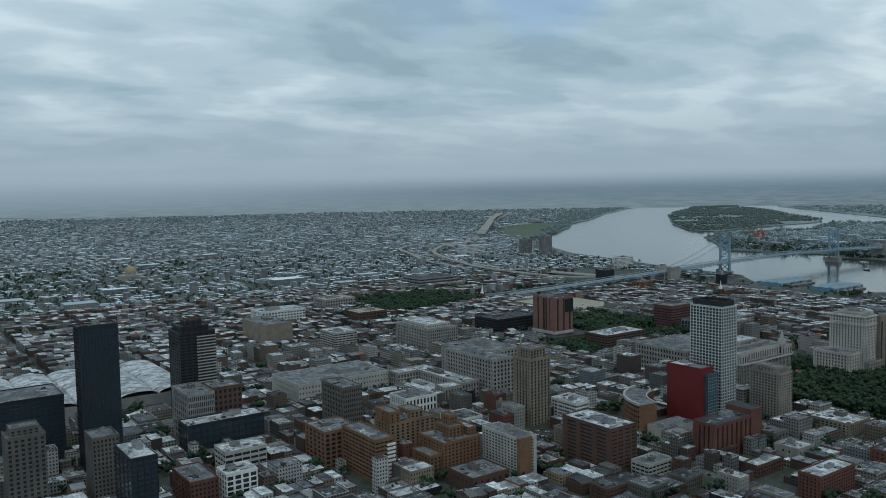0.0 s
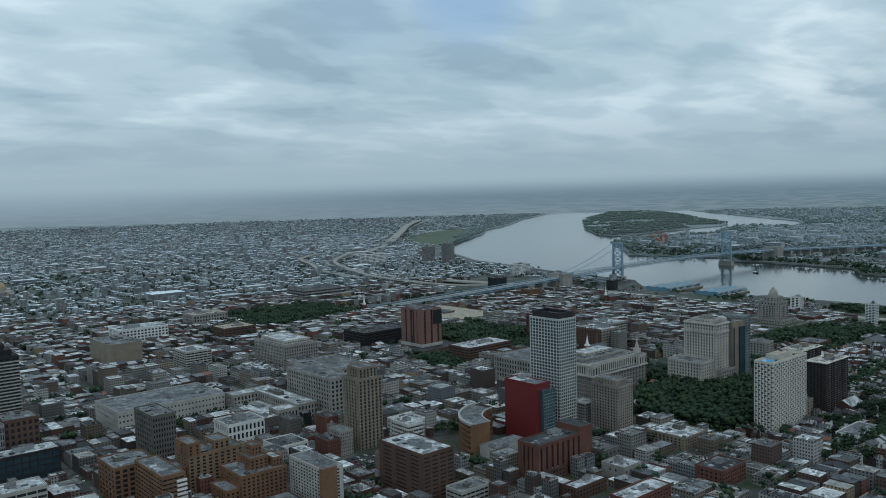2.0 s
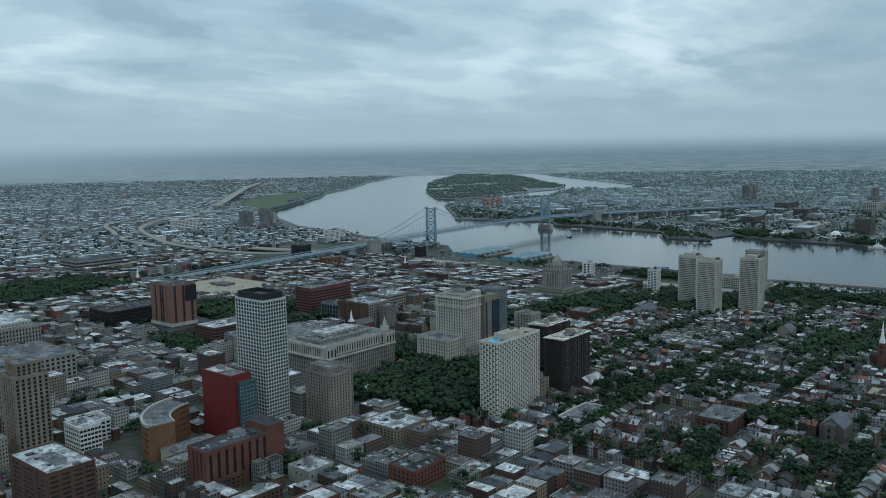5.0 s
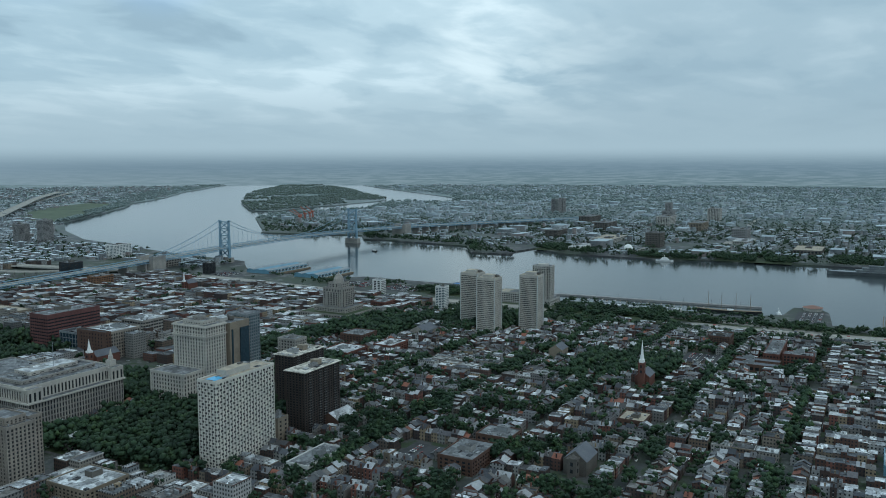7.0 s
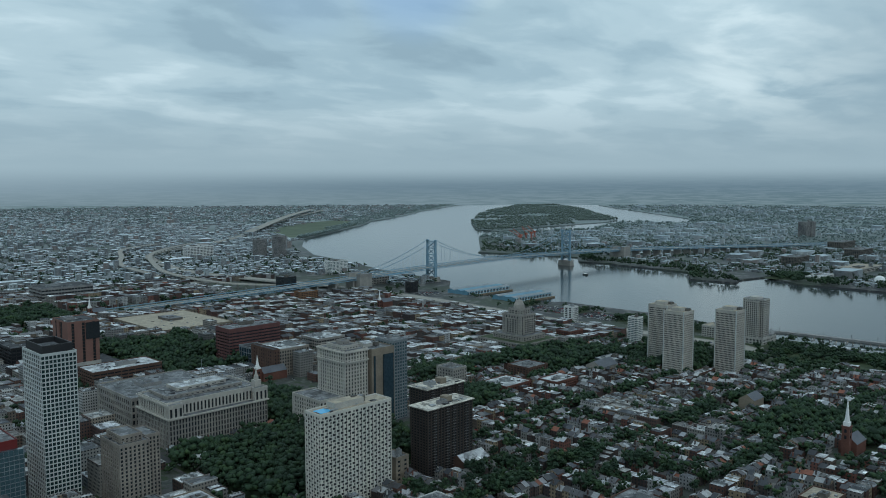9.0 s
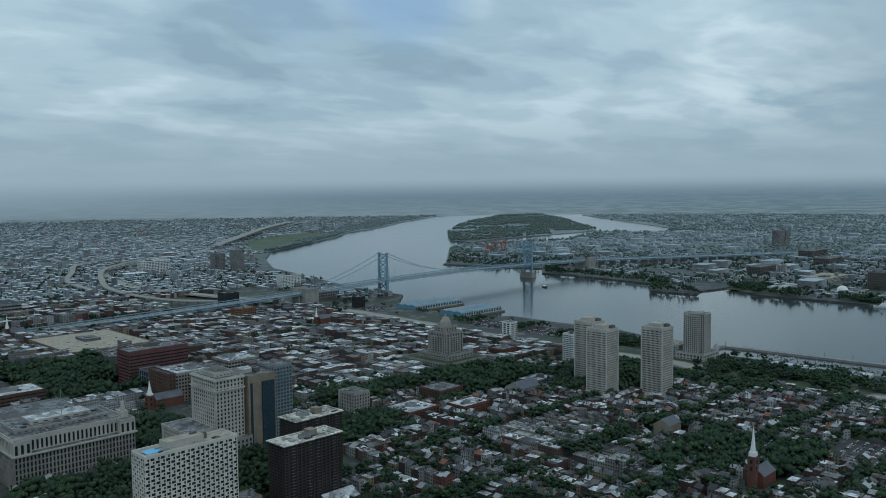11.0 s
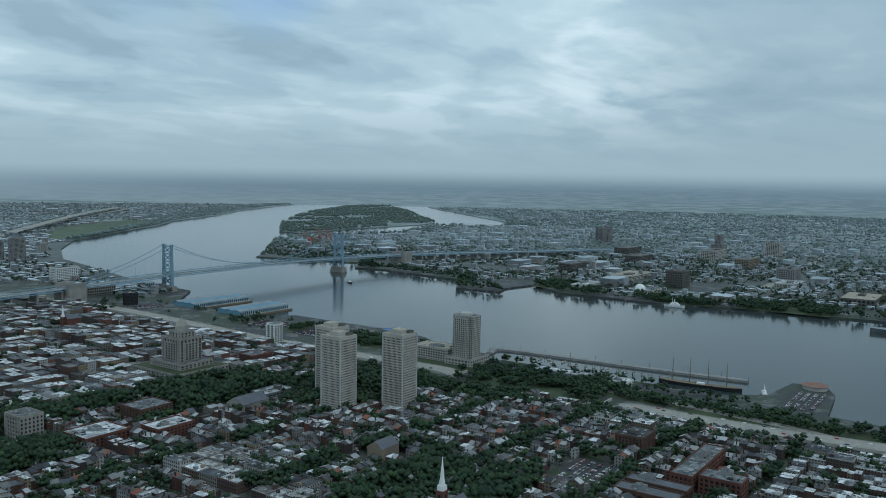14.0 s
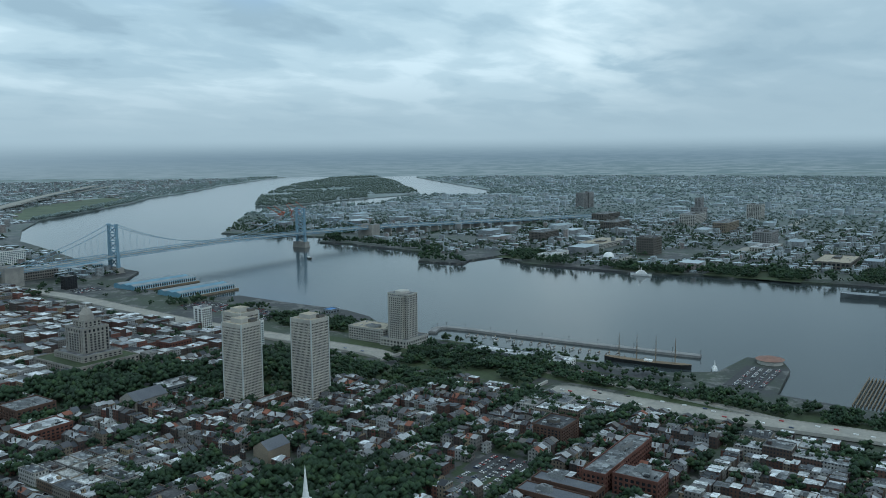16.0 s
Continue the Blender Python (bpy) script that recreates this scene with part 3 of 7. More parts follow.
# ---------------------------------------------------------------- tall and large buildings
def tier(thing, x0, y0, x1, y1, z0, z1, wall, bays, floors, pier=0.35, span=0.35, glass="glass_dark", roof="roof_grey", deep=0.3, parapet=0.7, checker=False, faces="SWEN", frieze=0.6, solid=False):
    """One block of a building: a glazed core behind proud piers and spandrels, with a roof and parapet."""
    core = Mesh(glass)
    core.box(x0 + deep, y0 + deep, z0, x1 - deep, y1 - deep, z1 - 0.05)
    w = Mesh(wall)
    if solid:
        w.box(x0, y0, z0, x1, y1, z1 - 0.04)
        faces = ""
    else:
        part("glazing", core, thing)
    fh = (z1 - z0 - frieze) / floors
    nx, ny = bays
    for face in faces:
        along_x = face in "SN"
        n = nx if along_x else ny
        a0, a1 = (x0, x1) if along_x else (y0, y1)
        bw = (a1 - a0) / n
        pw = max(pier * bw, 0.12)
        near, far = {"S": (y0, y0 + deep), "N": (y1 - deep, y1), "W": (x0, x0 + deep), "E": (x1 - deep, x1)}[face]
        back = 0.07
        sn, sf = (near + back, far) if face in "SW" else (near, far - back)
        ends = 0.0 if along_x else deep
        for i in range(n + 1):
            c = a0 + i * bw
            lo, hi = max(c - pw / 2, a0 + ends), min(c + pw / 2, a1 - ends)
            if not along_x and i in (0, n):
                lo, hi = (a0 + deep, a0 + max(pw, deep + 0.1)) if i == 0 else (a1 - max(pw, deep + 0.1), a1 - deep)
            if hi - lo < 0.02:
                continue
            if along_x:
                w.box(lo, near, z0, hi, far, z1 - 0.02)
            else:
                w.box(near, lo, z0, far, hi, z1 - 0.02)
        for j in range(floors + 1):
            zb = z0 + j * fh - (span * fh / 2 if j else 0)
            zt = min(zb + span * fh, z1 - 0.1)
            if j == floors:
                zt = z1 - 0.04
            if along_x:
                w.box(a0 + 0.05, sn, zb, a1 - 0.05, sf, zt)
            else:
                w.box(sn, a0 + deep, zb, sf, a1 - deep, zt)
            if checker and j < floors:
                for i in range(n):
                    if (i + j) % 2 == 0:
                        p0, p1 = a0 + i * bw + pw / 2, a0 + (i + 1) * bw - pw / 2
                        p0 = p0 if (i // 1) % 2 else p0
                        if along_x:
                            w.box(p0, near + 0.12 if face == "S" else near, zt, p0 + (p1 - p0) * 0.55, far if face == "S" else far - 0.12, zb + fh)
                        else:
                            w.box(near + 0.12 if face == "W" else near, p0, zt, far if face == "W" else far - 0.12, p0 + (p1 - p0) * 0.55, zb + fh)
    if solid:
        part("wall", w, thing)
    else:
        tagged(part("facade_grid", w, thing), kind="stuff")
    r = Mesh(roof)
    r.box(x0 + 0.02, y0 + 0.02, z1 - 0.02, x1 - 0.02, y1 - 0.02, z1 + 0.12)
    part("roof", r, thing)
    p = Mesh(wall)
    p.ring(x0 - 0.05, y0 - 0.05, x1 + 0.05, y1 + 0.05, z1 - 0.3, z1 + parapet, 0.3)
    part("parapet", p, thing)


def roof_gear(thing, x0, y0, x1, y1, z, wall="metal_unit", seed=1, count=4, house=0.35, tall=1.8):
    """A penthouse and plant boxes on a roof."""
    rnd = random.Random(seed)
    w, d = x1 - x0, y1 - y0
    if house:
        hw, hd = w * rnd.uniform(0.14, 0.3) / 2, d * rnd.uniform(0.16, 0.34) / 2
        cx, cy = x0 + w * rnd.uniform(0.3, 0.7), y0 + d * rnd.uniform(0.35, 0.7)
        top = z + tall * rnd.uniform(1.0, 1.7)
        m = Mesh(rnd.choice((wall, "concrete", "limestone_dark")), "roof_grey")
        m.box(cx - hw, cy - hd, z + 0.1, cx + hw, cy + hd, top, 0, 1)
        m.box(cx - hw * 0.5, cy + hd + 0.02, z + 0.1, cx + hw * 1.2, cy + hd * 1.7, z + tall * 0.7, 0, 1)
        m.box(cx - hw * 0.4, cy - hd * 0.4, top, cx + hw * 0.2, cy + hd * 0.3, top + 0.7, 0, 1)
        part("penthouse", m, thing)
    if w > 12 and d > 9:
        m = Mesh("metal_unit", "roof_dark", "roof_grey")
        for _ in range(int(min(9, w * d / 60)) + 1):
            px, py, run = rnd.uniform(x0 + 1, x1 - 5), rnd.uniform(y0 + 1, y1 - 4), rnd.uniform(1.5, 4.5)
            if rnd.random() < 0.5:
                m.box(px, py, z + 0.125, px + run, py + 0.5, z + 0.7, rnd.choice((0, 0, 1)))
            else:
                m.box(px, py, z + 0.125, px + run * 0.8, py + rnd.uniform(1, 2.8), z + rnd.uniform(0.16, 0.9), rnd.choice((0, 1, 2)))
        tagged(part("roof_plant", m, thing), kind="stuff")
    for _ in range(count):
        a, b, h = rnd.uniform(0.6, 1.8), rnd.uniform(0.6, 1.8), rnd.uniform(0.4, 1.1)
        px, py = x0 + 0.8 + rnd.random() * max(w - 3.4, 0.1), y0 + 0.8 + rnd.random() * max(d - 3.4, 0.1)
        m = Mesh("metal_unit")
        m.box(px, py, z + 0.1, px + a, py + b, z + h)
        m.box(px + 0.15 * a, py + 0.15 * b, z + h, px + 0.5 * a, py + 0.85 * b, z + h + 0.18)
        part("rooftop_unit", m, thing)


def building(name, label, x0, y0, x1, y1, ztop, wall, bays, floors, gear=3, seed=None, base=None, category="building", **kw):
    z0 = ground_z((x0 + x1) / 2) - 0.3 if base is None else base
    reserve(x0 - 1.5, y0 - 1.5, x1 + 1.5, y1 + 1.5)
    b = root(name, (x0 + x1) / 2, (y0 + y1) / 2, z0, label, category)
    tier(b, x0, y0, x1, y1, z0, ztop, wall, bays, floors, **kw)
    if gear:
        roof_gear(b, x0, y0, x1, y1, ztop, seed=seed or int(x0 * 7 + y0), count=gear)
    return b


# west of the square: the business quarter
building("glass_slab_tower", "tall slim dark glass office slab with a latticed narrow end", 92, 438, 111.5, 449, 76, "black_panel", (12, 5), 34, pier=0.12, span=0.2, glass="glass_blue", roof="roof_dark")
b = building("banded_black_tower", "black office tower with pale bands and a stepped dark crown", 164, 504, 187, 526, 55, "black_panel", (6, 6), 28, pier=0.25, span=0.45, roof="roof_dark", gear=0)
tier(b, 166, 507, 184, 524, 55.2, 58.2, "black_panel", (5, 5), 2, roof="roof_dark")
tier(b, 170, 511, 181, 521, 58.4, 61.5, "dark_bronze", (3, 3), 2, roof="roof_dark")
for _i in range(26):
    _z = 3 + _i * 1.95
    _m = Mesh("concrete_pale")
    _m.box(175, 503.75, _z, 187.3, 503.98, _z + 0.75)
    part("pale_band", _m, b, "pale horizontal stone band")
_m = Mesh("brown_brick")
_m.ring(173, 513, 179, 518, 61.7, 63, 0.4)
part("rooftop_sign", _m, b, "red rooftop sign frame")
building("glass_office", "low dark blue glass office block", 40, 460, 88, 490, 38, "black_panel", (18, 10), 18, pier=0.1, span=0.25, glass="glass_blue")
b = building("stone_tower", "old brown stone tower with a carved crown", 52, 397, 68, 411, 36, "limestone_dark", (6, 5), 17, pier=0.5, span=0.4)
tier(b, 54, 399, 66, 409, 36.2, 39.5, "limestone_dark", (5, 4), 2, pier=0.5)
building("stone_office", "grey stone office block with punched windows", 87, 394, 99, 410, 30, "limestone_dark", (7, 5), 14, pier=0.5, span=0.4)
building("glass_tower_white_roof", "dark glass tower with white bands and a white roof", 90, 340, 101, 366, 34, "black_panel", (4, 4), 15, pier=0.12, span=0.3, glass="glass_blue", roof="roof_white", gear=5)
building("glass_hall", "long low glass building with white roof and plant", 143, 430, 187, 445, 17, "black_panel", (12, 4), 5, pier=0.12, span=0.25, glass="glass_blue", roof="roof_white", gear=9)
building("grey_office", "grey office building of slender piers", 150, 449, 165.5, 478, 29, "concrete", (14, 8), 8, pier=0.4, span=0.25)
building("dark_office", "dark brick office block beside a grey one", 165.8, 452, 183, 470, 30, "brown_brick", (6, 8), 9, pier=0.45, span=0.4)
building("parking_garage", "white concrete parking garage", 146, 383, 168, 398, 14, "concrete_pale", (5, 4), 5, pier=0.1, span=0.5, roof="roof_white")
building("brick_loft", "red brick loft building with grey roof", 119, 355, 132, 381, 13, "red_brick", (7, 6), 6, pier=0.45, span=0.4, gear=6)
building("white_office", "white office building with a dark glazed front", 134, 350, 149, 363, 14.8, "white_panel", (4, 4), 6, pier=0.25, span=0.25, roof="roof_white")
building("terrace_block", "tan brick hospital block with open terraces", 193, 367, 213, 390, 19, "orange_brick", (6, 5), 8, pier=0.35, span=0.35, gear=6)
b = building("striped_hospital", "tan hospital wing of brick bands and ribbon windows", 201.5, 331, 212, 364, 22, "orange_brick", (4, 10), 11, pier=0.06, span=0.55, roof="roof_grey", gear=4)
for _i in range(9):
    _m = Mesh("white_panel")
    _m.box(208, 330.0, 2.6 + _i * 2, 212.6, 330.96, 3.5 + _i * 2)
    part("balcony", _m, b, "white balcony front at one corner")
_m = Mesh("roof_white")
_m.box(203, 340, 22.2, 208, 350, 22.6)
part("roof_patch", _m, b, "white roof membrane")
b = building("old_hospital", "tall tan brick hospital with a stepped top", 222, 350, 250, 366, 22, "tan_brick", (9, 5), 13, pier=0.5, span=0.4)
tier(b, 221.5, 349.5, 228, 364, 22.2, 28, "orange_brick", (2, 3), 3, pier=0.7, span=0.3)
tier(b, 236, 352, 244, 364, 22.2, 26, "tan_brick", (3, 4), 2, pier=0.55, span=0.2)
tier(b, 214, 352, 221.3, 364, -0.3, 17, "orange_brick", (3, 4), 8, pier=0.55, span=0.2)
b = building("brick_hospital_wing", "orange brick hospital wing with stepped bays", 233, 318, 256, 341, 17.5, "orange_brick", (10, 10), 10, pier=0.5, span=0.4)
tier(b, 240, 323, 249, 336, 17.7, 23, "orange_brick", (4, 5), 3, pier=0.5)
tier(b, 243, 327, 248, 334, 23.2, 27.5, "orange_brick", (3, 4), 2, pier=0.5)
tier(b, 250.5, 321, 255.5, 331, 17.7, 21.5, "orange_brick", (3, 4), 2, pier=0.5, roof="roof_white")
tier(b, 226, 320, 232.8, 336, -0.3, 12, "orange_brick", (3, 6), 6, pier=0.5)
b = building("tan_slab", "tan residential slab with a pale window grid and a blank orange end", 258, 290, 269, 319, 21.5, "concrete_pale", (1, 12), 14, pier=0.35, span=0.4, gear=3)
_m = Mesh("orange_brick")
_m.box(257.9, 289.4, -0.3, 265.5, 289.97, 22.3)
_m.box(257.4, 289.4, -0.3, 257.96, 291.6, 22.3)
part("end_wall", _m, b, "blank orange brick end wall")
building("banded_brick_tower", "dark brown brick tower of ribbon windows with white roof plant", 299, 269, 318, 303, 23.5, "brown_brick", (4, 3), 12, pier=0.3, span=0.6, roof="roof_white", gear=9)
b = building("art_deco_tower", "slender tan stone tower with a thin spire", 325, 357, 341, 373, 40, "tan_stone", (6, 6), 20, pier=0.5, span=0.25)
tier(b, 327, 359, 339, 371, 40.2, 46, "tan_stone", (5, 5), 3, pier=0.5, span=0.2)
_m = Mesh("tan_stone", "copper_green")
_m.cone(329, 370, 46.1, 49, 1.0, 0.7, 8)
_m.cone(329, 370, 49, 54, 0.5, 0.08, 6, 1)
part("spire", _m, b, "thin green spire")
building("stone_store", "large tan stone department block", 343, 414, 361, 469, 28, "limestone", (6, 18), 10, pier=0.45, span=0.35, gear=8)
building("stone_block", "long pale stone block with a flat roof", 362, 452, 400, 500, 24, "limestone", (12, 14), 9, pier=0.45, span=0.4, gear=6)
building("mansard_hall", "low dark brick hall with a broad grey roof", 230, 291, 252, 311, 8, "brown_brick", (6, 6), 2, pier=0.7, span=0.6, roof="roof_grey", gear=3)
building("bright_office", "pale green-white office with ribbon windows", 346, 340, 357, 356, 13.5, "white_panel", (6, 8), 6, pier=0.1, span=0.45, roof="roof_white", gear=3)
b = building("u_shaped_school", "brick block with a white roof round three sides of a court", 352, 223, 374, 231, 6, "brown_brick", (10, 4), 3, pier=0.45, span=0.45, roof="roof_white", gear=2)
tier(b, 352, 231.2, 359.5, 256, -0.3, 6, "brown_brick", (4, 11), 3, pier=0.45, span=0.45, roof="roof_white")
tier(b, 359.7, 249, 374, 256, -0.3, 6, "brown_brick", (6, 3), 3, pier=0.45, span=0.45, roof="roof_white")
reserve(350, 221, 376, 258)
building("white_garage", "white concrete parking deck with dark openings", 308, 253, 325, 264, 8, "concrete_pale", (6, 4), 4, pier=0.08, span=0.5, roof="roof_grey", gear=2)
building("red_grid_flats", "dark red apartment block with white window rows", 343, 186, 372, 197, 13, "red_brick", (14, 6), 8, pier=0.5, span=0.45, roof="roof_white", gear=3)
building("grey_hall", "plain grey hall with a long flat roof", 398, 243, 411, 262, 8.5, "limestone_dark", (4, 6), 3, pier=0.6, span=0.5, roof="roof_grey", gear=2)
building("white_roof_store", "small block with a white roof and a pale side wall", 389, 224, 403, 238, 6.5, "limestone", (4, 4), 2, pier=0.7, span=0.6, roof="roof_white", gear=3)
building("colonnade_bank", "white stone bank with tall window bays", 282, 372, 300, 390, 8, "white_panel", (7, 14), 1, pier=0.45, span=0.12, roof="roof_dark", gear=4)
building("red_corner_block", "red brick block with dark roof terraces", 413, 185, 434, 200, 8.4, "red_brick", (10, 6), 4, pier=0.5, span=0.45, roof="roof_dark", gear=6)
b = building("rose_tower", "rose brick tower with chamfered bays on a dark base", 525, 547, 548, 577, 38.5, "rose_panel", (3, 3), 16, pier=0.72, span=0.06, deep=0.5, roof="roof_dark", gear=2)
_m = Mesh("glass_dark")
_m.box(538, 546.6, 25, 548.4, 556, 37.5)
_m.box(524.6, 558, 2, 525.1, 559.2, 38)
_m.box(524.6, 569, 2, 525.1, 570, 38)
part("dark_bay", _m, b, "dark glazed corner bay")
_m = Mesh("brown_brick", "roof_dark")
_m.box(515, 536, -0.3, 565, 584, 4.5, 0, 1)
part("base", _m, b, "dark brick base")
_m = Mesh("concrete_pale")
_m.ring(524.4, 546.4, 548.6, 577.6, 5.2, 8.0, 0.4)
part("pale_band", _m, b, "pale band at the foot")
reserve(513, 534, 567, 586)
b = building("red_tower", "dark red panelled block with a glazed front bay", 398.5, 291, 410, 315.5, 35.2, "red_panel", (1, 2), 2, solid=True, roof="roof_grey", gear=1)
_m = Mesh("glass_teal")
_m.box(402, 288.5, 0, 411.8, 290.9, 32)
part("glass_bay", _m, b, "blue green glazed bay")
_m = Mesh("steel_grey")
for _i in range(16):
    _m.box(401.9, 288.35, 1 + _i * 1.9, 411.9, 288.5, 1.25 + _i * 1.9)
for _i in range(6):
    _m.box(401.9 + _i * 1.9, 288.3, 0, 402.05 + _i * 1.9, 288.36, 32)
part("mullions", _m, b)
_m = Mesh("roof_white")
_m.box(399.5, 304, 35.4, 409, 314, 35.7)
part("roof_patch", _m, b, "white roof membrane")
b = building("white_grid_tower", "tall white gridded apartment tower with an open dark crown", 421.5, 293.5, 436.5, 316.5, 69, "white_frame", (9, 10), 36, pier=0.2, span=0.27, glass="glass_green", roof="roof_dark", gear=0, parapet=0.4)
_m = Mesh("black_panel", "roof_dark", "white_panel")
_m.ring(422.7, 294.7, 435.3, 315.3, 69.1, 72.6, 0.4)
_m.box(425, 299, 69.1, 433, 311, 71, 0, 1)
part("crown", _m, b, "open dark rooftop screen")
b = building("brick_stepped_block", "dark red brick laboratory block of square bays", 356, 250, 388, 264, 19, "red_brick", (8, 5), 1, pier=0.62, span=0.05, deep=0.7, roof="roof_dark", gear=6)
_m = Mesh("red_brick", "roof_dark")
_m.box(388.4, 251, -0.3, 398, 267, 22, 0, 1)
part("wing", _m, b)
b = building("stone_apartment_tower", "tan stone tower with setbacks and rows of windows", 443.5, 269, 457, 289, 29.5, "limestone_tan", (7, 10), 17, pier=0.5, span=0.35)
tier(b, 445.5, 272, 455, 287, 29.7, 32.5, "limestone_tan", (5, 7), 2, pier=0.5)
tier(b, 457.2, 274, 464, 289, -0.3, 30, "limestone_tan", (4, 8), 17, pier=0.5)


def curved_block():
    b = root("curved_brick_building", 372, 315, -0.3, "orange brick building with a curved front and a pale cornice ring", "building")
    reserve(352, 288, 398, 342)
    cx, cy, n = 397, 300, 14
    outer = [(cx + 36 * math.cos(radians(96 + 76 * i / n)), cy + 36 * math.sin(radians(96 + 76 * i / n))) for i in range(n + 1)]
    inner = [(cx + 23 * math.cos(radians(96 + 76 * i / n)), cy + 23 * math.sin(radians(96 + 76 * i / n))) for i in range(n + 1)]
    w, g, roof, ring = Mesh("orange_brick"), Mesh("glass_dark"), Mesh("roof_grey"), Mesh("concrete_pale")
    for line, s in ((outer, 1), (inner, -1)):
        for i in range(n):
            (ax, ay), (bx, by) = line[i], line[i + 1]
            for k in range(6):
                z = -0.3 + k * 2.9
                w.beam((ax, ay, z + 0.75), (bx, by, z + 0.75), 0.6, 0, 1.5)
            for t in (0.0, 0.5):
                px, py = ax + t * (bx - ax), ay + t * (by - ay)
                w.beam((px, py, -0.3), (px, py, 17.1), 0.55)
            q = 1 - s * 0.006
            g.face([(cx + q * (ax - cx), cy + q * (ay - cy), -0.3), (cx + q * (bx - cx), cy + q * (by - cy), -0.3), (cx + q * (bx - cx), cy + q * (by - cy), 17), (cx + q * (ax - cx), cy + q * (ay - cy), 17)])
    for i in range(n):
        roof.face([(*outer[i], 17.12), (*outer[i + 1], 17.12), (*inner[i + 1], 17.12), (*inner[i], 17.12)])
        ring.beam((*outer[i], 17.9), (*outer[i + 1], 17.9), 1.3, 0, 1.4)
        ring.beam((*inner[i], 17.6), (*inner[i + 1], 17.6), 0.8, 0, 0.8)
    for a, c in ((outer[0], inner[0]), (outer[-1], inner[-1])):
        w.face([(*a, -0.3), (*c, -0.3), (*c, 17.4), (*a, 17.4)])
    tagged(part("facade_grid", w, b), kind="stuff")
    part("glazing", g, b)
    part("roof", roof, b)
    part("cornice", ring, b, "pale curved cornice")
    m = Mesh("concrete_pale", "roof_grey")
    m.box(366, 290, -0.3, 392, 303, 6.5, 0, 1)
    part("low_wing", m, b)


curved_block()
building("white_low_block", "white low office block beside the deco tower", 352, 352, 368, 368, 11, "white_panel", (6, 6), 5, pier=0.3, span=0.4, roof="roof_white")
building("dark_long_block", "long black glass low building", 503, 604, 556, 640, 14, "black_panel", (14, 12), 5, pier=0.1, span=0.3, roof="roof_dark", gear=6)
building("brown_banded_block", "dark brown banded block with white roof", 512, 470, 560, 496, 16, "brown_brick", (10, 8), 7, pier=0.1, span=0.55, roof="roof_white", gear=6)
building("white_parapet_block", "classical stone block with white roof and arched top floor", 497, 378, 552, 426, 19, "limestone", (22, 18), 5, pier=0.45, span=0.35, roof="roof_grey", gear=8)
building("tan_warehouse", "blank tan brick warehouse", 297, 684, 325, 734, 22, "tan_stone", (4, 4), 2, solid=True, gear=2)
building("ribbon_office", "pale ribbon-window office block", 345, 640, 368, 668, 15, "concrete_pale", (6, 8), 7, pier=0.08, span=0.5, roof="roof_white")
building("mall_block", "long pale low shopping block with white roofs", 236, 487, 306, 530, 14, "concrete_pale", (30, 16), 4, pier=0.6, span=0.65, roof="roof_grey", gear=10)
building("white_arcade", "white stone bank with tall windows", 272, 412, 295, 431, 14, "white_panel", (9, 8), 3, pier=0.45, span=0.3, roof="roof_grey", gear=6)
b = building("courtyard_bank_building", "pale stone block with white roofs round a low white court", 326, 426, 340, 490, 13, "limestone", (6, 22), 4, pier=0.5, span=0.3, roof="roof_white", gear=5)
tier(b, 308, 478, 325.8, 490, -0.3, 13, "limestone", (7, 4), 4, pier=0.5, span=0.3, roof="roof_white")
tier(b, 312, 426, 325.8, 438, -0.3, 12, "limestone", (6, 4), 1, pier=0.5, span=0.15, roof="roof_white")
tier(b, 309, 438.2, 325.8, 477.8, -0.3, 7, "limestone", (6, 12), 2, pier=0.5, roof="roof_white")
b = building("stone_courthouse", "large pale stone courthouse with a cornice and a setback attic", 402, 576, 434, 628, 20, "limestone", (14, 20), 7, pier=0.5, span=0.35, roof="roof_grey", gear=5)
tier(b, 406, 582, 430, 622, 20.2, 23, "pale_stone", (10, 14), 1, pier=0.5, roof="roof_white")
building("brick_office_mid", "brown stone office block", 230, 415, 243, 442, 27, "limestone_dark", (9, 8), 9, pier=0.45, span=0.4, gear=4)
building("roundhouse_block", "dark brown stepped block by the expressway", 430, 745, 465, 775, 12, "brown_brick", (8, 8), 4, pier=0.3, span=0.6, roof="roof_tan", gear=4)
building("white_expressway_block", "white block of square windows by the expressway", 345, 800, 395, 830, 15, "white_panel", (14, 8), 5, pier=0.4, span=0.45, roof="roof_white", gear=5)
building("stone_expressway_block", "tan arcaded block by the expressway", 440, 840, 480, 870, 15, "limestone", (12, 8), 4, pier=0.5, span=0.4, roof="roof_tan", gear=4)
building("long_grey_block", "long low grey block with dark band", 640, 940, 700, 985, 16, "concrete", (16, 10), 4, pier=0.1, span=0.5, roof="roof_dark", gear=4)


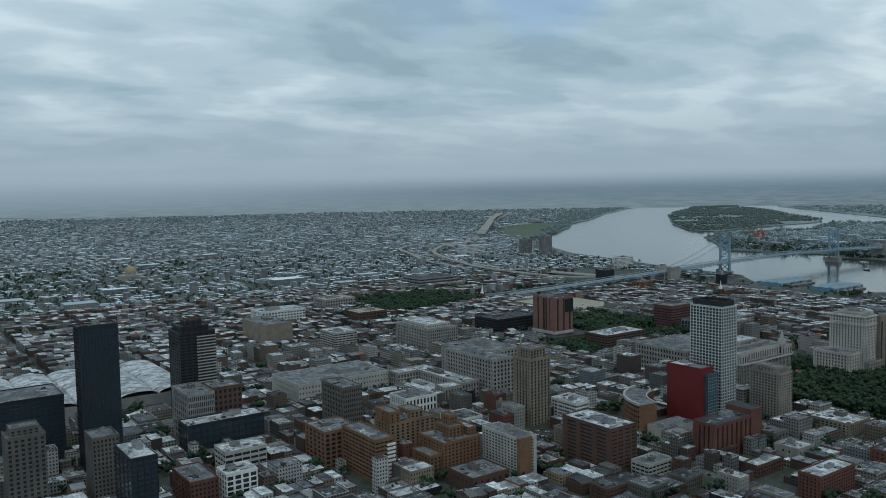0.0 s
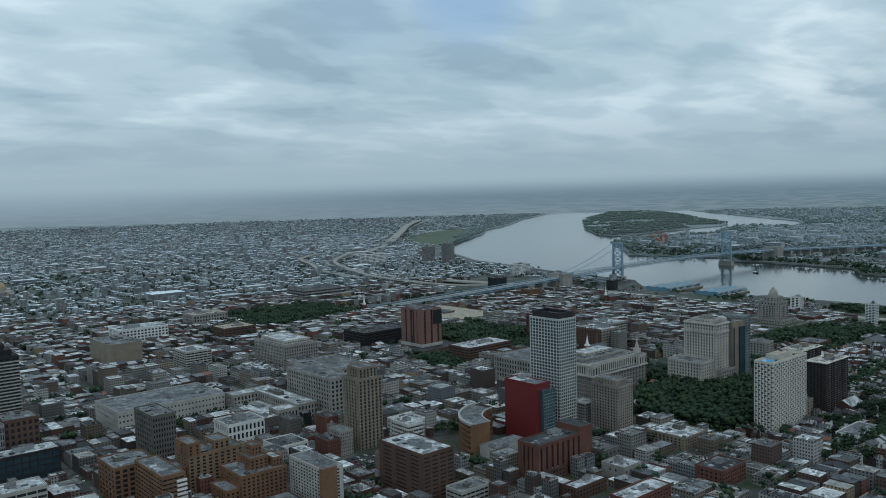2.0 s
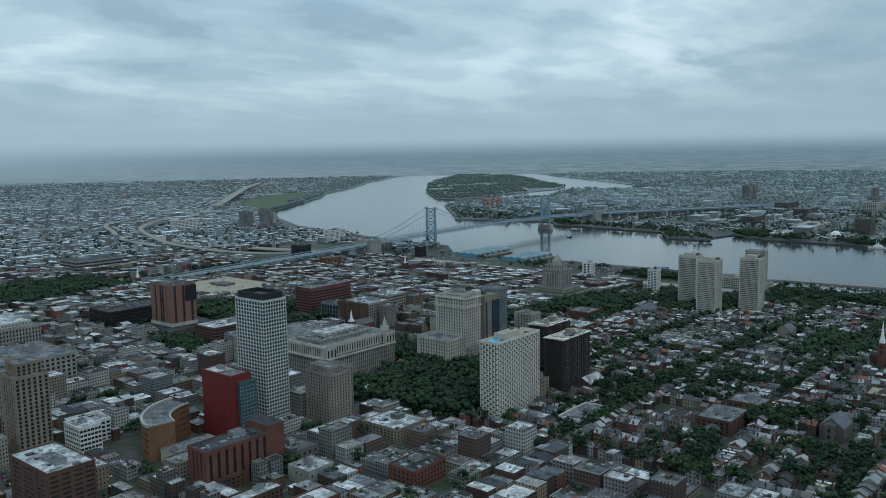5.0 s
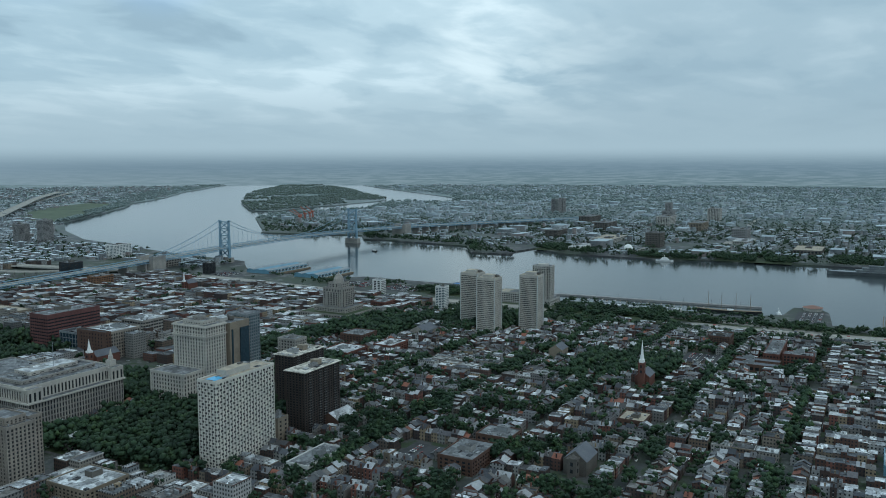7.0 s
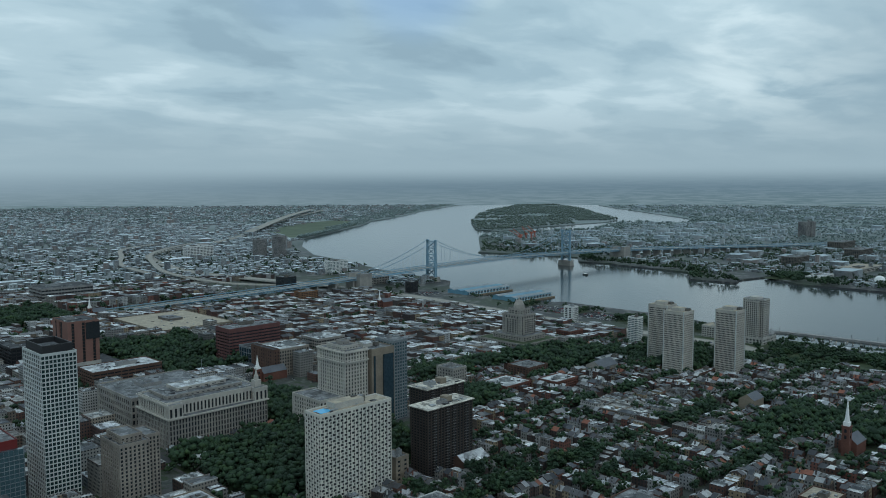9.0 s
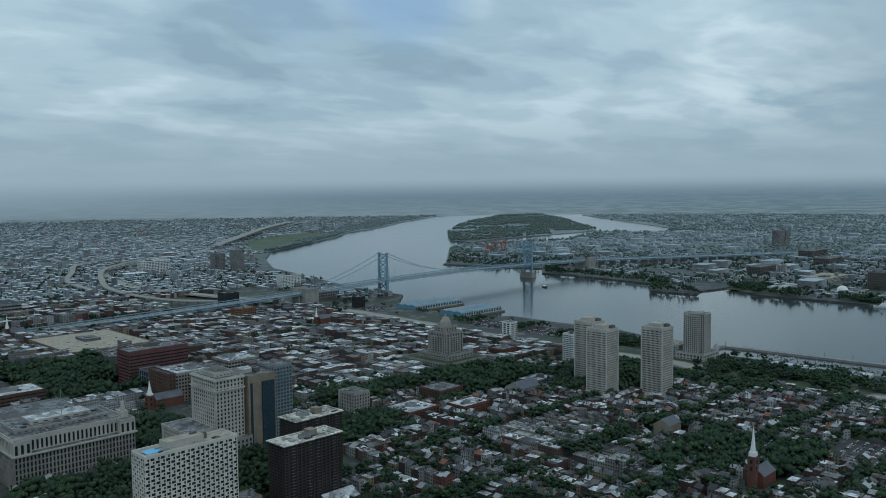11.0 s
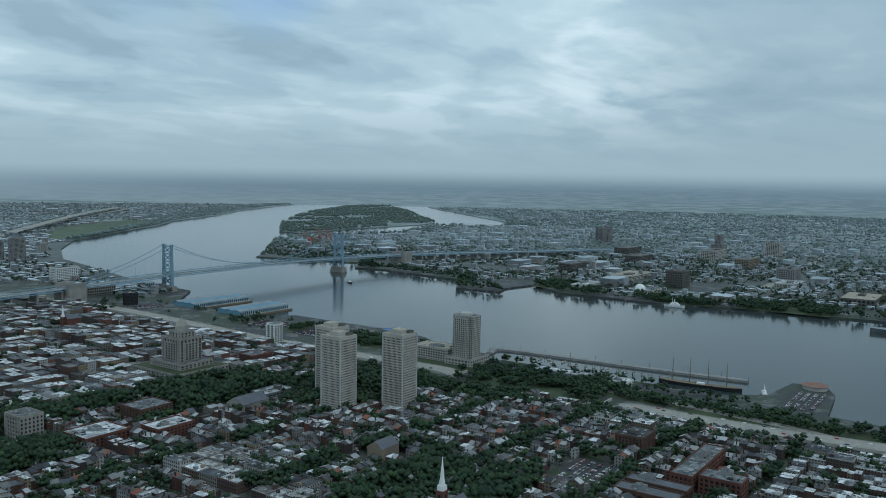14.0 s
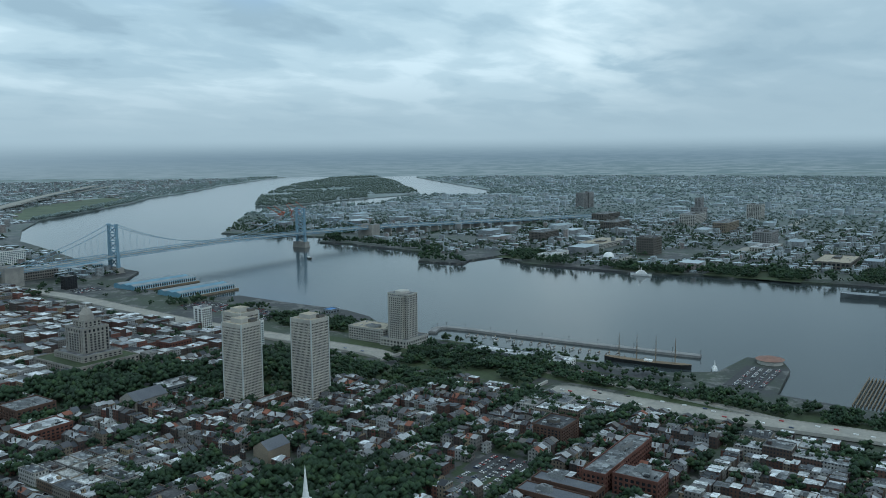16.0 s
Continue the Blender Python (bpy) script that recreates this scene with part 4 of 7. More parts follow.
def tent_hall():
    b = root("vaulted_hall", 118, 600, 0, "large exhibition hall under rows of white vaulted roofs", "hall")
    reserve(60, 546, 190, 657)
    w = Mesh("concrete")
    w.box(62, 548, -0.3, 188, 655, 9)
    part("wall", w, b)
    for i in range(5):
        m = Mesh("roof_white")
        x0, x1 = 62 + i * 25.2, 62 + (i + 1) * 25.2 - 0.3
        for k in range(8):
            a0, a1 = math.pi * k / 8, math.pi * (k + 1) / 8
            c, h = (x0 + x1) / 2, (x1 - x0) / 2
            m.face([(c + h * math.cos(a0), 548, 9.1 + 3.2 * math.sin(a0)), (c + h * math.cos(a0), 655, 9.1 + 3.2 * math.sin(a0)), (c + h * math.cos(a1), 655, 9.1 + 3.2 * math.sin(a1)), (c + h * math.cos(a1), 548, 9.1 + 3.2 * math.sin(a1))][::-1])
        part("vault", m, b)


tent_hall()

# round the square
b = building("checker_tower", "white concrete apartment tower with chequered balconies and a rooftop pool", 504, 207.5, 544, 219, 42.8, "ivory", (19, 6), 31, pier=0.2, span=0.22, checker=True, roof="roof_tan", gear=2, seed=5)
_m = Mesh("pool")
_m.box(506.5, 210.5, 42.93, 513, 216.5, 43.05)
part("pool", _m, b, "blue rooftop pool")
_m = Mesh("concrete_pale", "roof_tan")
_m.box(515, 211.5, 42.9, 531, 217.8, 45.6, 0, 1)
part("roof_lounge", _m, b)
def bronze_tower(label, x0, y0, x1, y1, ztop, seed):
    """A dark slab with stacked balconies on its long front and a pale overhanging roof."""
    b = building("bronze_tower", label, x0, y0, x1, y1, ztop, "dark_bronze", (14, 6), 24, pier=0.4, span=0.35, roof="roof_cream", gear=7, seed=seed, parapet=0.3)
    w = (x1 - x0) / 14
    fh = (ztop + 0.3) / 24
    for k in (2, 6, 8, 12):
        m = Mesh("concrete", "black_panel")
        for f in range(1, 24):
            z = f * fh - 0.3
            m.box(x0 + k * w - 0.9, y0 - 0.75, z, x0 + k * w + 0.9, y0 - 0.01, z + 0.16, 0)
            m.box(x0 + k * w - 0.9, y0 - 0.78, z + 0.17, x0 + k * w + 0.9, y0 - 0.7, z + 0.6, 1)
        tagged(part("balcony_stack", m, b, "stack of shallow grey balconies"), kind="stuff")
    m = Mesh("roof_cream")
    m.ring(x0 - 0.8, y0 - 0.8, x1 + 0.8, y1 + 0.8, ztop + 0.05, ztop + 0.45, 1.2)
    part("roof_edge", m, b, "pale overhanging roof edge")
    m = Mesh("tan_stone")
    m.box((x0 + x1) / 2 + 1, (y0 + y1) / 2 - 2, ztop + 0.1, (x0 + x1) / 2 + 5, (y0 + y1) / 2 + 2.5, ztop + 3)
    part("lift_house", m, b, "tan brick lift house")


bronze_tower("dark bronze apartment tower with balconies and a cream roof", 566, 206, 597, 218.5, 33, 4)
bronze_tower("dark bronze apartment tower with a cream roof behind its twin", 591, 233, 619, 246.5, 33.3, 8)
b = building("insurance_tower", "pale stone office tower with setback crown", 581, 289, 597.5, 315, 46.5, "pale_stone", (8, 12), 22, pier=0.5, span=0.35, roof="roof_grey", gear=0)
tier(b, 584, 294, 594.5, 310, 46.7, 48.6, "pale_stone", (5, 8), 1, pier=0.5)
tier(b, 587, 299, 592, 305, 48.8, 50.4, "limestone", (3, 3), 1, pier=0.6)
tier(b, 565, 291, 580.8, 318, -0.3, 21.2, "pale_stone", (7, 12), 9, pier=0.5, span=0.35, roof="roof_grey")
tier(b, 580.8, 285.5, 600, 288.9, -0.3, 14, "limestone", (8, 2), 6, pier=0.5)
_m = Mesh("pale_stone")
for _z in (40.2, 45.8):
    _m.ring(580.4, 288.4, 598.1, 315.6, _z, _z + 0.7, 0.7)
part("cornice", _m, b, "projecting pale stone cornices")
b = building("tan_office_tower", "tan panelled office tower with a tall dark window bay", 599, 287, 616, 304, 45.5, "tan_stone", (1, 2), 1, solid=True, roof="roof_grey", gear=2)
_m = Mesh("glass_blue")
_m.box(607.2, 286.2, 0, 614.8, 287.2, 42)
_m.box(600.2, 286.6, 4, 601.4, 287.2, 42)
part("dark_bay", _m, b, "tall dark glass bay")
_m = Mesh("roof_white", "concrete_pale")
_m.box(600, 296, 45.7, 607, 303, 47.6, 1, 0)
_m.gable(600, 296, 607, 303, 47.7, 1.2, "x", 0, 1, 0.2)
part("white_skylight", _m, b, "white curved roof over the plant room")
building("slim_glass_tower", "slim blue grey glass tower", 617, 290, 629, 306, 47.5, "steel_grey", (6, 6), 24, pier=0.3, span=0.35, glass="glass_teal", gear=2)
CX0, CX1 = 496, 556
b = building("publishing_hall", "vast grey stone office block with a pale colonnaded top", CX0, 330, CX1, 368, 17.3, "limestone", (34, 22), 6, pier=0.46, span=0.2, roof="roof_grey", gear=0, parapet=0.2)
tier(b, CX0 + 0.3, 334, CX1 - 3, 367, 17.6, 24.6, "pale_stone", (26, 16), 1, pier=0.5, span=0.1, roof="roof_grey", parapet=0.9, frieze=1.4)
tier(b, CX0 - 0.2, 329.8, CX0 + 8, 333.9, 17.5, 24.4, "pale_stone", (3, 2), 1, pier=0.5, span=0.1, roof="roof_grey", parapet=0.6, frieze=1.4)
tier(b, CX1 - 8, 329.8, CX1 + 0.2, 340, 17.5, 24.4, "pale_stone", (3, 4), 1, pier=0.5, span=0.1, roof="roof_grey", parapet=0.6, frieze=1.4)
tier(b, CX0 + 5, 342, CX1 - 9, 364, 25.0, 26.6, "limestone", (14, 10), 1, pier=0.5, roof="roof_grey", parapet=0.3)
tier(b, CX0 + 14, 348, CX1 - 16, 361, 26.9, 28.6, "pale_stone", (6, 6), 1, pier=0.5, roof="roof_white", parapet=0.3)
roof_gear(b, CX0 + 6, 343, CX1 - 10, 363, 26.7, seed=12, count=12, house=0)
roof_gear(b, CX0 + 2, 335, CX1 - 5, 341, 24.7, seed=14, count=8, house=0)
for _z, _o in ((16.9, 0.9), (24.0, 0.5)):
    for _bx in ((CX0 - _o, 330 - _o, CX1 + _o, 330), (CX0 - _o, 330, CX0 - 0.06, 368 + _o)):
        _m = Mesh("pale_stone")
        _m.box(_bx[0], _bx[1], _z, _bx[2], _bx[3], _z + 0.8)
        if _z < 20 or _bx[2] < CX1:
            part("cornice", _m, b, "projecting pale stone cornice")
_m = Mesh("pale_stone")
_m.box(CX1 - 6, 333, 24.9, CX1 - 2, 337, 28.5)
_m.cone(CX1 - 4, 335, 28.5, 31, 1.5, 1.3, 8)
_m.cone(CX1 - 4, 335, 31, 35, 1.0, 0.08, 8)
part("cupola", _m, b, "small white stone cupola")
_m = Mesh("steel_grey")
_m.beam((CX0 + 30, 350, 28.6), (CX0 + 30, 350, 42), 0.2)
part("flagpole", _m, b)
reserve(608, 486, 630, 519)
building("red_band_block", "red brick and glass banded federal block", 629, 497, 676, 518, 26.3, "maroon_brick", (16, 8), 10, pier=0.05, span=0.55, roof="roof_grey", gear=6, frieze=2.2)
b = building("brown_stone_block", "grey stone office block, brown all along its west face", 631, 430.5, 657, 460, 19.6, "limestone_tan", (12, 12), 8, pier=0.4, span=0.4, roof="roof_white", gear=8)
# thin brown slab makes the west face browner than the south
tier(b, 626, 430, 630.96, 460.5, -0.6, 20.2, "brown_brick", (2, 10), 8, pier=0.6, span=0.5, roof="roof_dark")
building("pale_office_block", "pale low office block with terraces", 695, 470, 722, 495, 13, "limestone", (10, 8), 5, pier=0.2, span=0.45, roof="roof_white", gear=5)
building("blue_glass_block", "blue grey glass cube between brick blocks", 632, 467, 645, 488, 15, "steel_grey", (5, 6), 4, pier=0.08, span=0.1, glass="glass_blue", roof="roof_dark", gear=2)
building("limestone_corner_block", "small tan stone tower among trees", 689, 310, 702, 326, 15.5, "limestone", (6, 6), 7, pier=0.5, span=0.4, gear=3)
building("white_roof_library", "brick library with a white roof", 706, 277, 732, 300, 6, "red_brick", (10, 6), 3, pier=0.45, span=0.4, roof="roof_white", gear=5)
building("white_court_block", "pale block with a white roof round a skylight", 451, 230, 473, 255, 6.5, "tan_stone", (10, 10), 4, pier=0.45, span=0.4, roof="roof_white", gear=4)
building("beige_annex", "beige annex behind the chequered tower", 548, 209, 556, 220, 13, "tan_stone", (2, 3), 6, pier=0.6, span=0.5, gear=1)


def customs_house():
    b = root("customs_house", 849, 387, ground_z(848), "pale stone customs house with stepped tower and lantern", "building")
    reserve(823, 358, 875, 417)
    z = ground_z(848) - 0.3
    tier(b, 826, 361, 872, 414, z, 5, "limestone", (14, 18), 4, pier=0.45, span=0.35, roof="grass")
    tier(b, 836, 370, 865, 405, 5.2, 9, "limestone", (8, 12), 2, pier=0.45, span=0.35)
    tier(b, 841, 376.5, 860, 398.5, 9.2, 26, "limestone", (6, 7), 7, pier=0.5, span=0.22)
    tier(b, 844.5, 380.5, 857, 394.5, 26.2, 30.5, "limestone", (4, 4), 2, pier=0.5, span=0.3)
    for south in (True, False):
        m = Mesh("limestone")
        m.box(*((844.5, 375.9, 10, 856.5, 376.45, 23) if south else (840.4, 381, 10, 840.95, 394, 23)))
        bay = part("window_bay", m, b, "slightly projecting stone bay on the shaft")
        for k in range(7):
            for j in range(4):
                z1, u = 10.8 + k * 1.75, j * 2.85
                m = Mesh("glass_dark")
                m.box(*((845.3 + u, 375.78, z1, 846.7 + u, 375.88, z1 + 1.05) if south else (840.28, 381.9 + u * 1.05, z1, 840.38, 383.4 + u * 1.05, z1 + 1.05)))
                part("window", m, bay)
    m = Mesh("limestone")
    m.cone(850.5, 387.3, 30.1, 34.5, 5.0, 4.6, 8)
    m.cone(850.5, 387.3, 34.5, 38, 4.4, 2.6, 8)
    m.cone(850.5, 387.3, 38, 41.2, 1.2, 0.15, 8)
    part("lantern", m, b, "stone lantern")


customs_house()


def slab_trio():
    for x0, y0, ztop in ((846.5, 227, 45.2), (869.7, 254, 44.8), (875.6, 200.6, 45.6)):
        b = building("river_view_tower", "pale concrete apartment tower of gridded windows", x0, y0, x0 + 15, y0 + 16.2, ztop, "pale_stone", (14, 16), 29, pier=0.22, span=0.45, roof="roof_tan", gear=0, parapet=0.5, frieze=1.6)
        m = Mesh("concrete_pale", "roof_tan")
        m.box(x0 + 3.5, y0 + 4, ztop + 0.1, x0 + 11.5, y0 + 12.5, ztop + 2.6, 0, 1)
        part("penthouse", m, b)
        m = Mesh("limestone_dark", "roof_dark")
        m.box(x0 + 9, y0 + 1.5, ztop + 0.1, x0 + 13.5, y0 + 4.5, ztop + 1.9, 0, 1)
        part("lift_house", m, b, "dark lift house")
        zb = ground_z(x0 + 7.5)
        for px, py in ((x0, y0), (x0 + 15, y0), (x0, y0 + 16.2), (x0 + 15, y0 + 16.2)):
            m = Mesh("white_frame")
            m.box(px - 0.3, py - 0.3, zb + 3.7, px + 0.3, py + 0.3, ztop + 0.4)
            part("corner_pier", m, b, "pale vertical corner strip")
        for k in range(6):
            for px, py in ((x0 + k * 3, y0 - 0.5), (x0 - 0.5, y0 + k * 3.24)):
                m = Mesh("pale_stone")
                m.box(px - 0.3, py - 0.3, zb - 0.3, px + 0.3, py + 0.3, zb + 3.2)
                part("column", m, b)
        m = Mesh("pale_stone")
        m.ring(x0 - 1, y0 - 1, x0 + 16, y0 + 17.2, zb + 3.2, zb + 3.7, 1.0)
        part("canopy", m, b, "pale ring over the entrance columns")
        tagged(b, group="apartment towers by the river")


slab_trio()
_m = Mesh("pool", "concrete_pale")
_m.cone(864, 214, ground_z(864), ground_z(864) + 0.5, 3.2, 3.2, 18, 1)
_m.cone(864, 214, ground_z(864) + 0.5, ground_z(864) + 0.56, 2.8, 2.8, 18, 0)
alone("fountain_pool", _m, "round blue pool between the apartment towers", "pool")


def dock_tower():
    z = ground_z(1042)
    b = root("waterfront_tower", 1037, 258, z, "tan waterfront apartment tower with chamfered corners on a podium", "building")
    reserve(1020, 238, 1060, 300)
    tier(b, 1026, 246, 1055, 272, z - 0.3, -2, "concrete_pale", (10, 8), 2, pier=0.4, span=0.4)
    tier(b, 1027.5, 252, 1047.5, 264, -2, 31.5, "concrete_pale", (10, 6), 19, pier=0.34, span=0.36, parapet=0.4)
    tier(b, 1031.5, 248, 1043.5, 268, -2, 33, "concrete_pale", (6, 10), 20, pier=0.34, span=0.36, parapet=0.4)
    r = Mesh("roof_grey", "concrete_pale")
    r.cone(1037.5, 258, 33.2, 35, 6, 5.6, 8, 1, math.pi / 8)
    part("penthouse", r, b)


dock_tower()
building("waterfront_hotel", "long beige low hotel by the river", 1030, 272, 1052, 308, 2.5, "concrete_pale", (8, 14), 5, pier=0.3, span=0.45, roof="roof_tan", gear=4)
building("striped_slab", "slim white and grey apartment slab", 974, 420, 984, 431, 14, "white_panel", (5, 2), 11, pier=0.3, span=0.3, gear=1)
building("blue_balcony_tower", "narrow white apartment tower with blue balconies", 947, 328, 957, 338, 17, "white_panel", (4, 3), 14, pier=0.15, span=0.4, glass="glass_teal", gear=1)
building("orange_brick_block", "orange brick block near the old city", 905, 372, 925, 388, 4, "red_brick", (8, 6), 5, pier=0.45, span=0.4, gear=3)
building("courtyard_flats", "brown brick courtyard apartment block", 889, 46, 909, 62, 6.0, "brown_brick", (10, 8), 7, pier=0.4, span=0.4, roof="roof_dark", gear=4)
building("brick_terrace_flats", "long orange brick apartment block with balconies", 850, 6, 905, 17, 5.0, "red_brick", (22, 5), 4, pier=0.4, span=0.4, roof="roof_grey", gear=8)
building("pale_roof_market", "flat block with a cream roof", 655, 52, 672, 66, 5.0, "brown_brick", (6, 5), 2, pier=0.5, span=0.5, roof="roof_tan", gear=4)
building("brown_school", "dark brick school with flat roofs", 556, 104, 582, 122, 7.5, "brown_brick", (10, 6), 4, pier=0.4, span=0.4, roof="roof_grey", gear=4)
building("brown_school", "dark brick school wing", 588, 100, 604, 118, 8.5, "brown_brick", (6, 6), 4, pier=0.4, span=0.4, roof="roof_grey", gear=3)
building("ribbon_clinic", "white ribbon-window clinic with grey roof", 516, 166, 544, 178, 7, "white_panel", (8, 3), 3, pier=0.04, span=0.5, roof="roof_grey", gear=4)
building("green_store", "teal fronted low store with a white roof", 646, -74, 672, -60, 4.5, "shed_blue", (10, 4), 2, pier=0.4, span=0.5, roof="roof_white", gear=3)


def church(name, label, x, y, z, body, tower_z, spire_z, wall="red_brick", r=1.9, spire="white_paint", roof="slate", axis="x", length=16, wide=9):
    b = root(name, x, y, z, label, "church")
    reserve(x - 9, y - 11, x + length + 4, y + 6)
    m = Mesh(wall)
    m.box(x - r, y - r, z - 0.3, x + r, y + r, tower_z)
    m.ring(x - r - 0.2, y - r - 0.2, x + r + 0.2, y + r + 0.2, tower_z - 0.5, tower_z + 0.2, 0.3)
    part("tower", m, b)
    for zz in (tower_z - 3.2, tower_z - 6.5):
        for box in ((x - 0.6, y - r - 0.06, zz, x + 0.6, y - r + 0.05, zz + 1.8), (x - r - 0.06, y - 0.6, zz, x - r + 0.05, y + 0.6, zz + 1.8)):
            m = Mesh("glass_dark")
            m.box(*box)
            part("belfry_opening", m, b)
    m = Mesh(spire)
    h = spire_z - tower_z
    m.box(x - r * 0.8, y - r * 0.8, tower_z + 0.2, x + r * 0.8, y + r * 0.8, tower_z + h * 0.16)
    m.cone(x, y, tower_z + h * 0.16, tower_z + h * 0.3, r * 0.72, r * 0.62, 8, 0, math.pi / 8)
    m.cone(x, y, tower_z + h * 0.3, spire_z, r * 0.55, 0.06, 8, 0, math.pi / 8)
    part("spire", m, b)
    m = Mesh(wall, roof)
    m.box(x + r + 0.05, y - wide / 2, z - 0.3, x + length, y + wide / 2, body)
    m.gable(x + r + 0.05, y - wide / 2, x + length, y + wide / 2, body, wide * 0.42, "x", 1, 0, 0.3)
    part("nave", m, b)


church("brick_church", "brick church with a tall white spire among trees", 742, 76, ground_z(742), 6, 15.5, 30, r=1.9)
church("white_steeple_church", "brick church with a white steeple", 905, 640, ground_z(905), 4, 6, 18, r=1.8)
church("state_house", "red brick hall with a white clock steeple", 612, 430, 0, 6, 9, 19, r=2.2, axis="x", length=22)
church("white_steeple_church", "brick church with a white steeple", 640, 800, 0, 5, 9, 22, r=2.0)
church("stone_church", "grey stone church with a square tower", 578, 64, 0, 7, 9, 11, "limestone_dark", 2.2, "limestone_dark", "slate", length=18, wide=11)


def gold_dome_church():
    b = root("domed_cathedral", 362, 1366, 0, "cathedral with a golden dome", "church")
    m = Mesh("limestone", "roof_tan")
    m.box(345, 1352, -0.3, 379, 1382, 10, 0, 1)
    part("wall", m, b)
    m = Mesh("limestone", "gold")
    m.cone(362, 1366, 10, 15, 9, 9, 16)
    m.dome(362, 1366, 15, 9.2, 9, 16, 5, 1)
    m.cone(362, 1366, 24, 27, 0.8, 0.3, 8, 1)
    part("dome", m, b, "golden dome")


gold_dome_church()
building("visitor_centre", "large low tan roofed hall beside the mall", 640, 640, 716, 740, 5, "tan_stone", (20, 20), 2, pier=0.5, span=0.5, roof="roof_tan", gear=10)
building("brick_flats", "brick apartment row near the river houses", 853, -16, 866, 4, 5.5, "red_brick", (5, 8), 4, roof="roof_grey", gear=3)
building("grey_gabled_market", "long slate roofed market shed", 822, 4, 832, 34, 2.5, "brown_brick", (3, 8), 1, roof="slate", gear=1)
building("grey_gabled_market", "long slate roofed market shed", 836, 4, 845, 34, 2.5, "brown_brick", (3, 8), 1, roof="slate", gear=1)
building("brown_flats", "brown brick flats with a flat grey roof", 752, 296, 774, 316, 8, "brown_brick", (8, 7), 5, pier=0.45, span=0.4, roof="roof_grey", gear=5)
building("white_roof_brick_hall", "brick hall under a broad white roof", 738, 260, 762, 276, 6.5, "red_brick", (10, 6), 4, pier=0.4, span=0.4, roof="roof_white", gear=6)
building("blue_window_offices", "low offices with blue glass and a white roof", 838, 284, 862, 299, 1.5, "steel_grey", (8, 5), 3, pier=0.15, span=0.35, glass="glass_blue", roof="roof_white", gear=4)
building("flat_terrace", "long low terrace with a pale flat roof", 848, 214, 872, 222, 1.2, "brown_brick", (10, 3), 2, roof="roof_white", gear=3)


def temple_hall():
    b = root("gabled_temple_hall", 812, 276, ground_z(812), "pale stone hall with a grey gabled roof", "building")
    reserve(802, 266, 830, 288)
    z = ground_z(812)
    m = Mesh("limestone")
    m.box(805, 270, z - 0.3, 827, 284, z + 6)
    part("wall", m, b)
    m = Mesh("slate", "limestone")
    m.gable(805, 270, 827, 284, z + 6.02, 4, "x", 0, 1, 0.5)
    part("roof", m, b)
    for i in range(4):
        m = Mesh("limestone")
        m.cone(804.2, 271.5 + i * 3.7, z - 0.2, z + 6, 0.55, 0.45, 10)
        part("column", m, b)


temple_hall()


def gable_end_house():
    b = root("cream_gabled_house", 796, 152, ground_z(796), "tall house with a blank cream gable wall", "house")
    reserve(788, 144, 806, 160)
    z = ground_z(796)
    m = Mesh("tan_stone")
    m.box(790, 147, z - 0.3, 804, 157, z + 7)
    part("wall", m, b)
    m = Mesh("slate", "tan_stone")
    m.gable(790, 147, 804, 157, z + 7.02, 3.4, "x", 0, 1, 0.3)
    part("roof", m, b)


gable_end_house()


def chapel():
    b = root("white_roofed_chapel", 592, 205, 0, "small brick chapel with a white gabled roof", "church")
    reserve(580, 196, 606, 212)
    m = Mesh("brown_brick")
    m.box(583, 198, -0.3, 601, 209, 4.5)
    part("wall", m, b)
    m = Mesh("roof_white", "brown_brick")
    m.gable(583, 198, 601, 209, 4.52, 3.2, "x", 0, 1, 0.4)
    part("roof", m, b)


chapel()


# ---------------------------------------------------------------- the suspension bridge
AXIS = [(640, 806, 1.0), (800, 818, 2.5), (930, 822, 5), (1018, 817, 8.5), (1149, 807, 13.6), (1320, 811, 15.5), (1491, 813, 13), (1650, 803, 9.5), (1760, 776, 7), (1985, 704, 2), (2300, 610, -5)]


def bridge_tower(x, y, top):
    t = root("bridge_tower", x, y, WATER_Z, "tall blue steel bridge tower with crossed bracing on a stone pier", "bridge tower", "bridge towers")
    m = Mesh("granite")
    m.box(x - 5, y - 13, WATER_Z - 5, x + 5, y + 13, WATER_Z + 9)
    m.box(x - 5.8, y - 13.8, WATER_Z - 5, x + 5.8, y + 13.8, WATER_Z + 3)
    part("pier", m, t)
    legs = (y - 8.6, y + 8.6)
    for ly in legs:
        m = Mesh("bridge_blue")
        for k, (za, zb, w) in enumerate(((WATER_Z + 9, 14, 2.0), (14, 34, 1.7), (34, top, 1.45))):
            m.box(x - w, ly - w * 0.8, za, x + w, ly + w * 0.8, zb)
        m.box(x - 1.9, ly - 1.6, top, x + 1.9, ly + 1.6, top + 1.4)
        part("leg", m, t)
    levels = [WATER_Z + 9.6, 12, 22, 32, 42, top - 1]
    for za, zb in zip(levels, levels[1:]):
        m = Mesh("bridge_blue")
        m.beam((x, legs[0], za), (x, legs[1], zb), 1.1)
        m.beam((x, legs[1], za), (x, legs[0], zb), 1.1)
        part("cross_brace", m, t)
        m = Mesh("bridge_blue")
        m.box(x - 0.9, legs[0] + 1.2, zb - 0.7, x + 0.9, legs[1] - 1.2, zb + 0.7)
        part("strut", m, t)


bridge_tower(1149, 807, 53.2)
bridge_tower(1491, 813, 53)


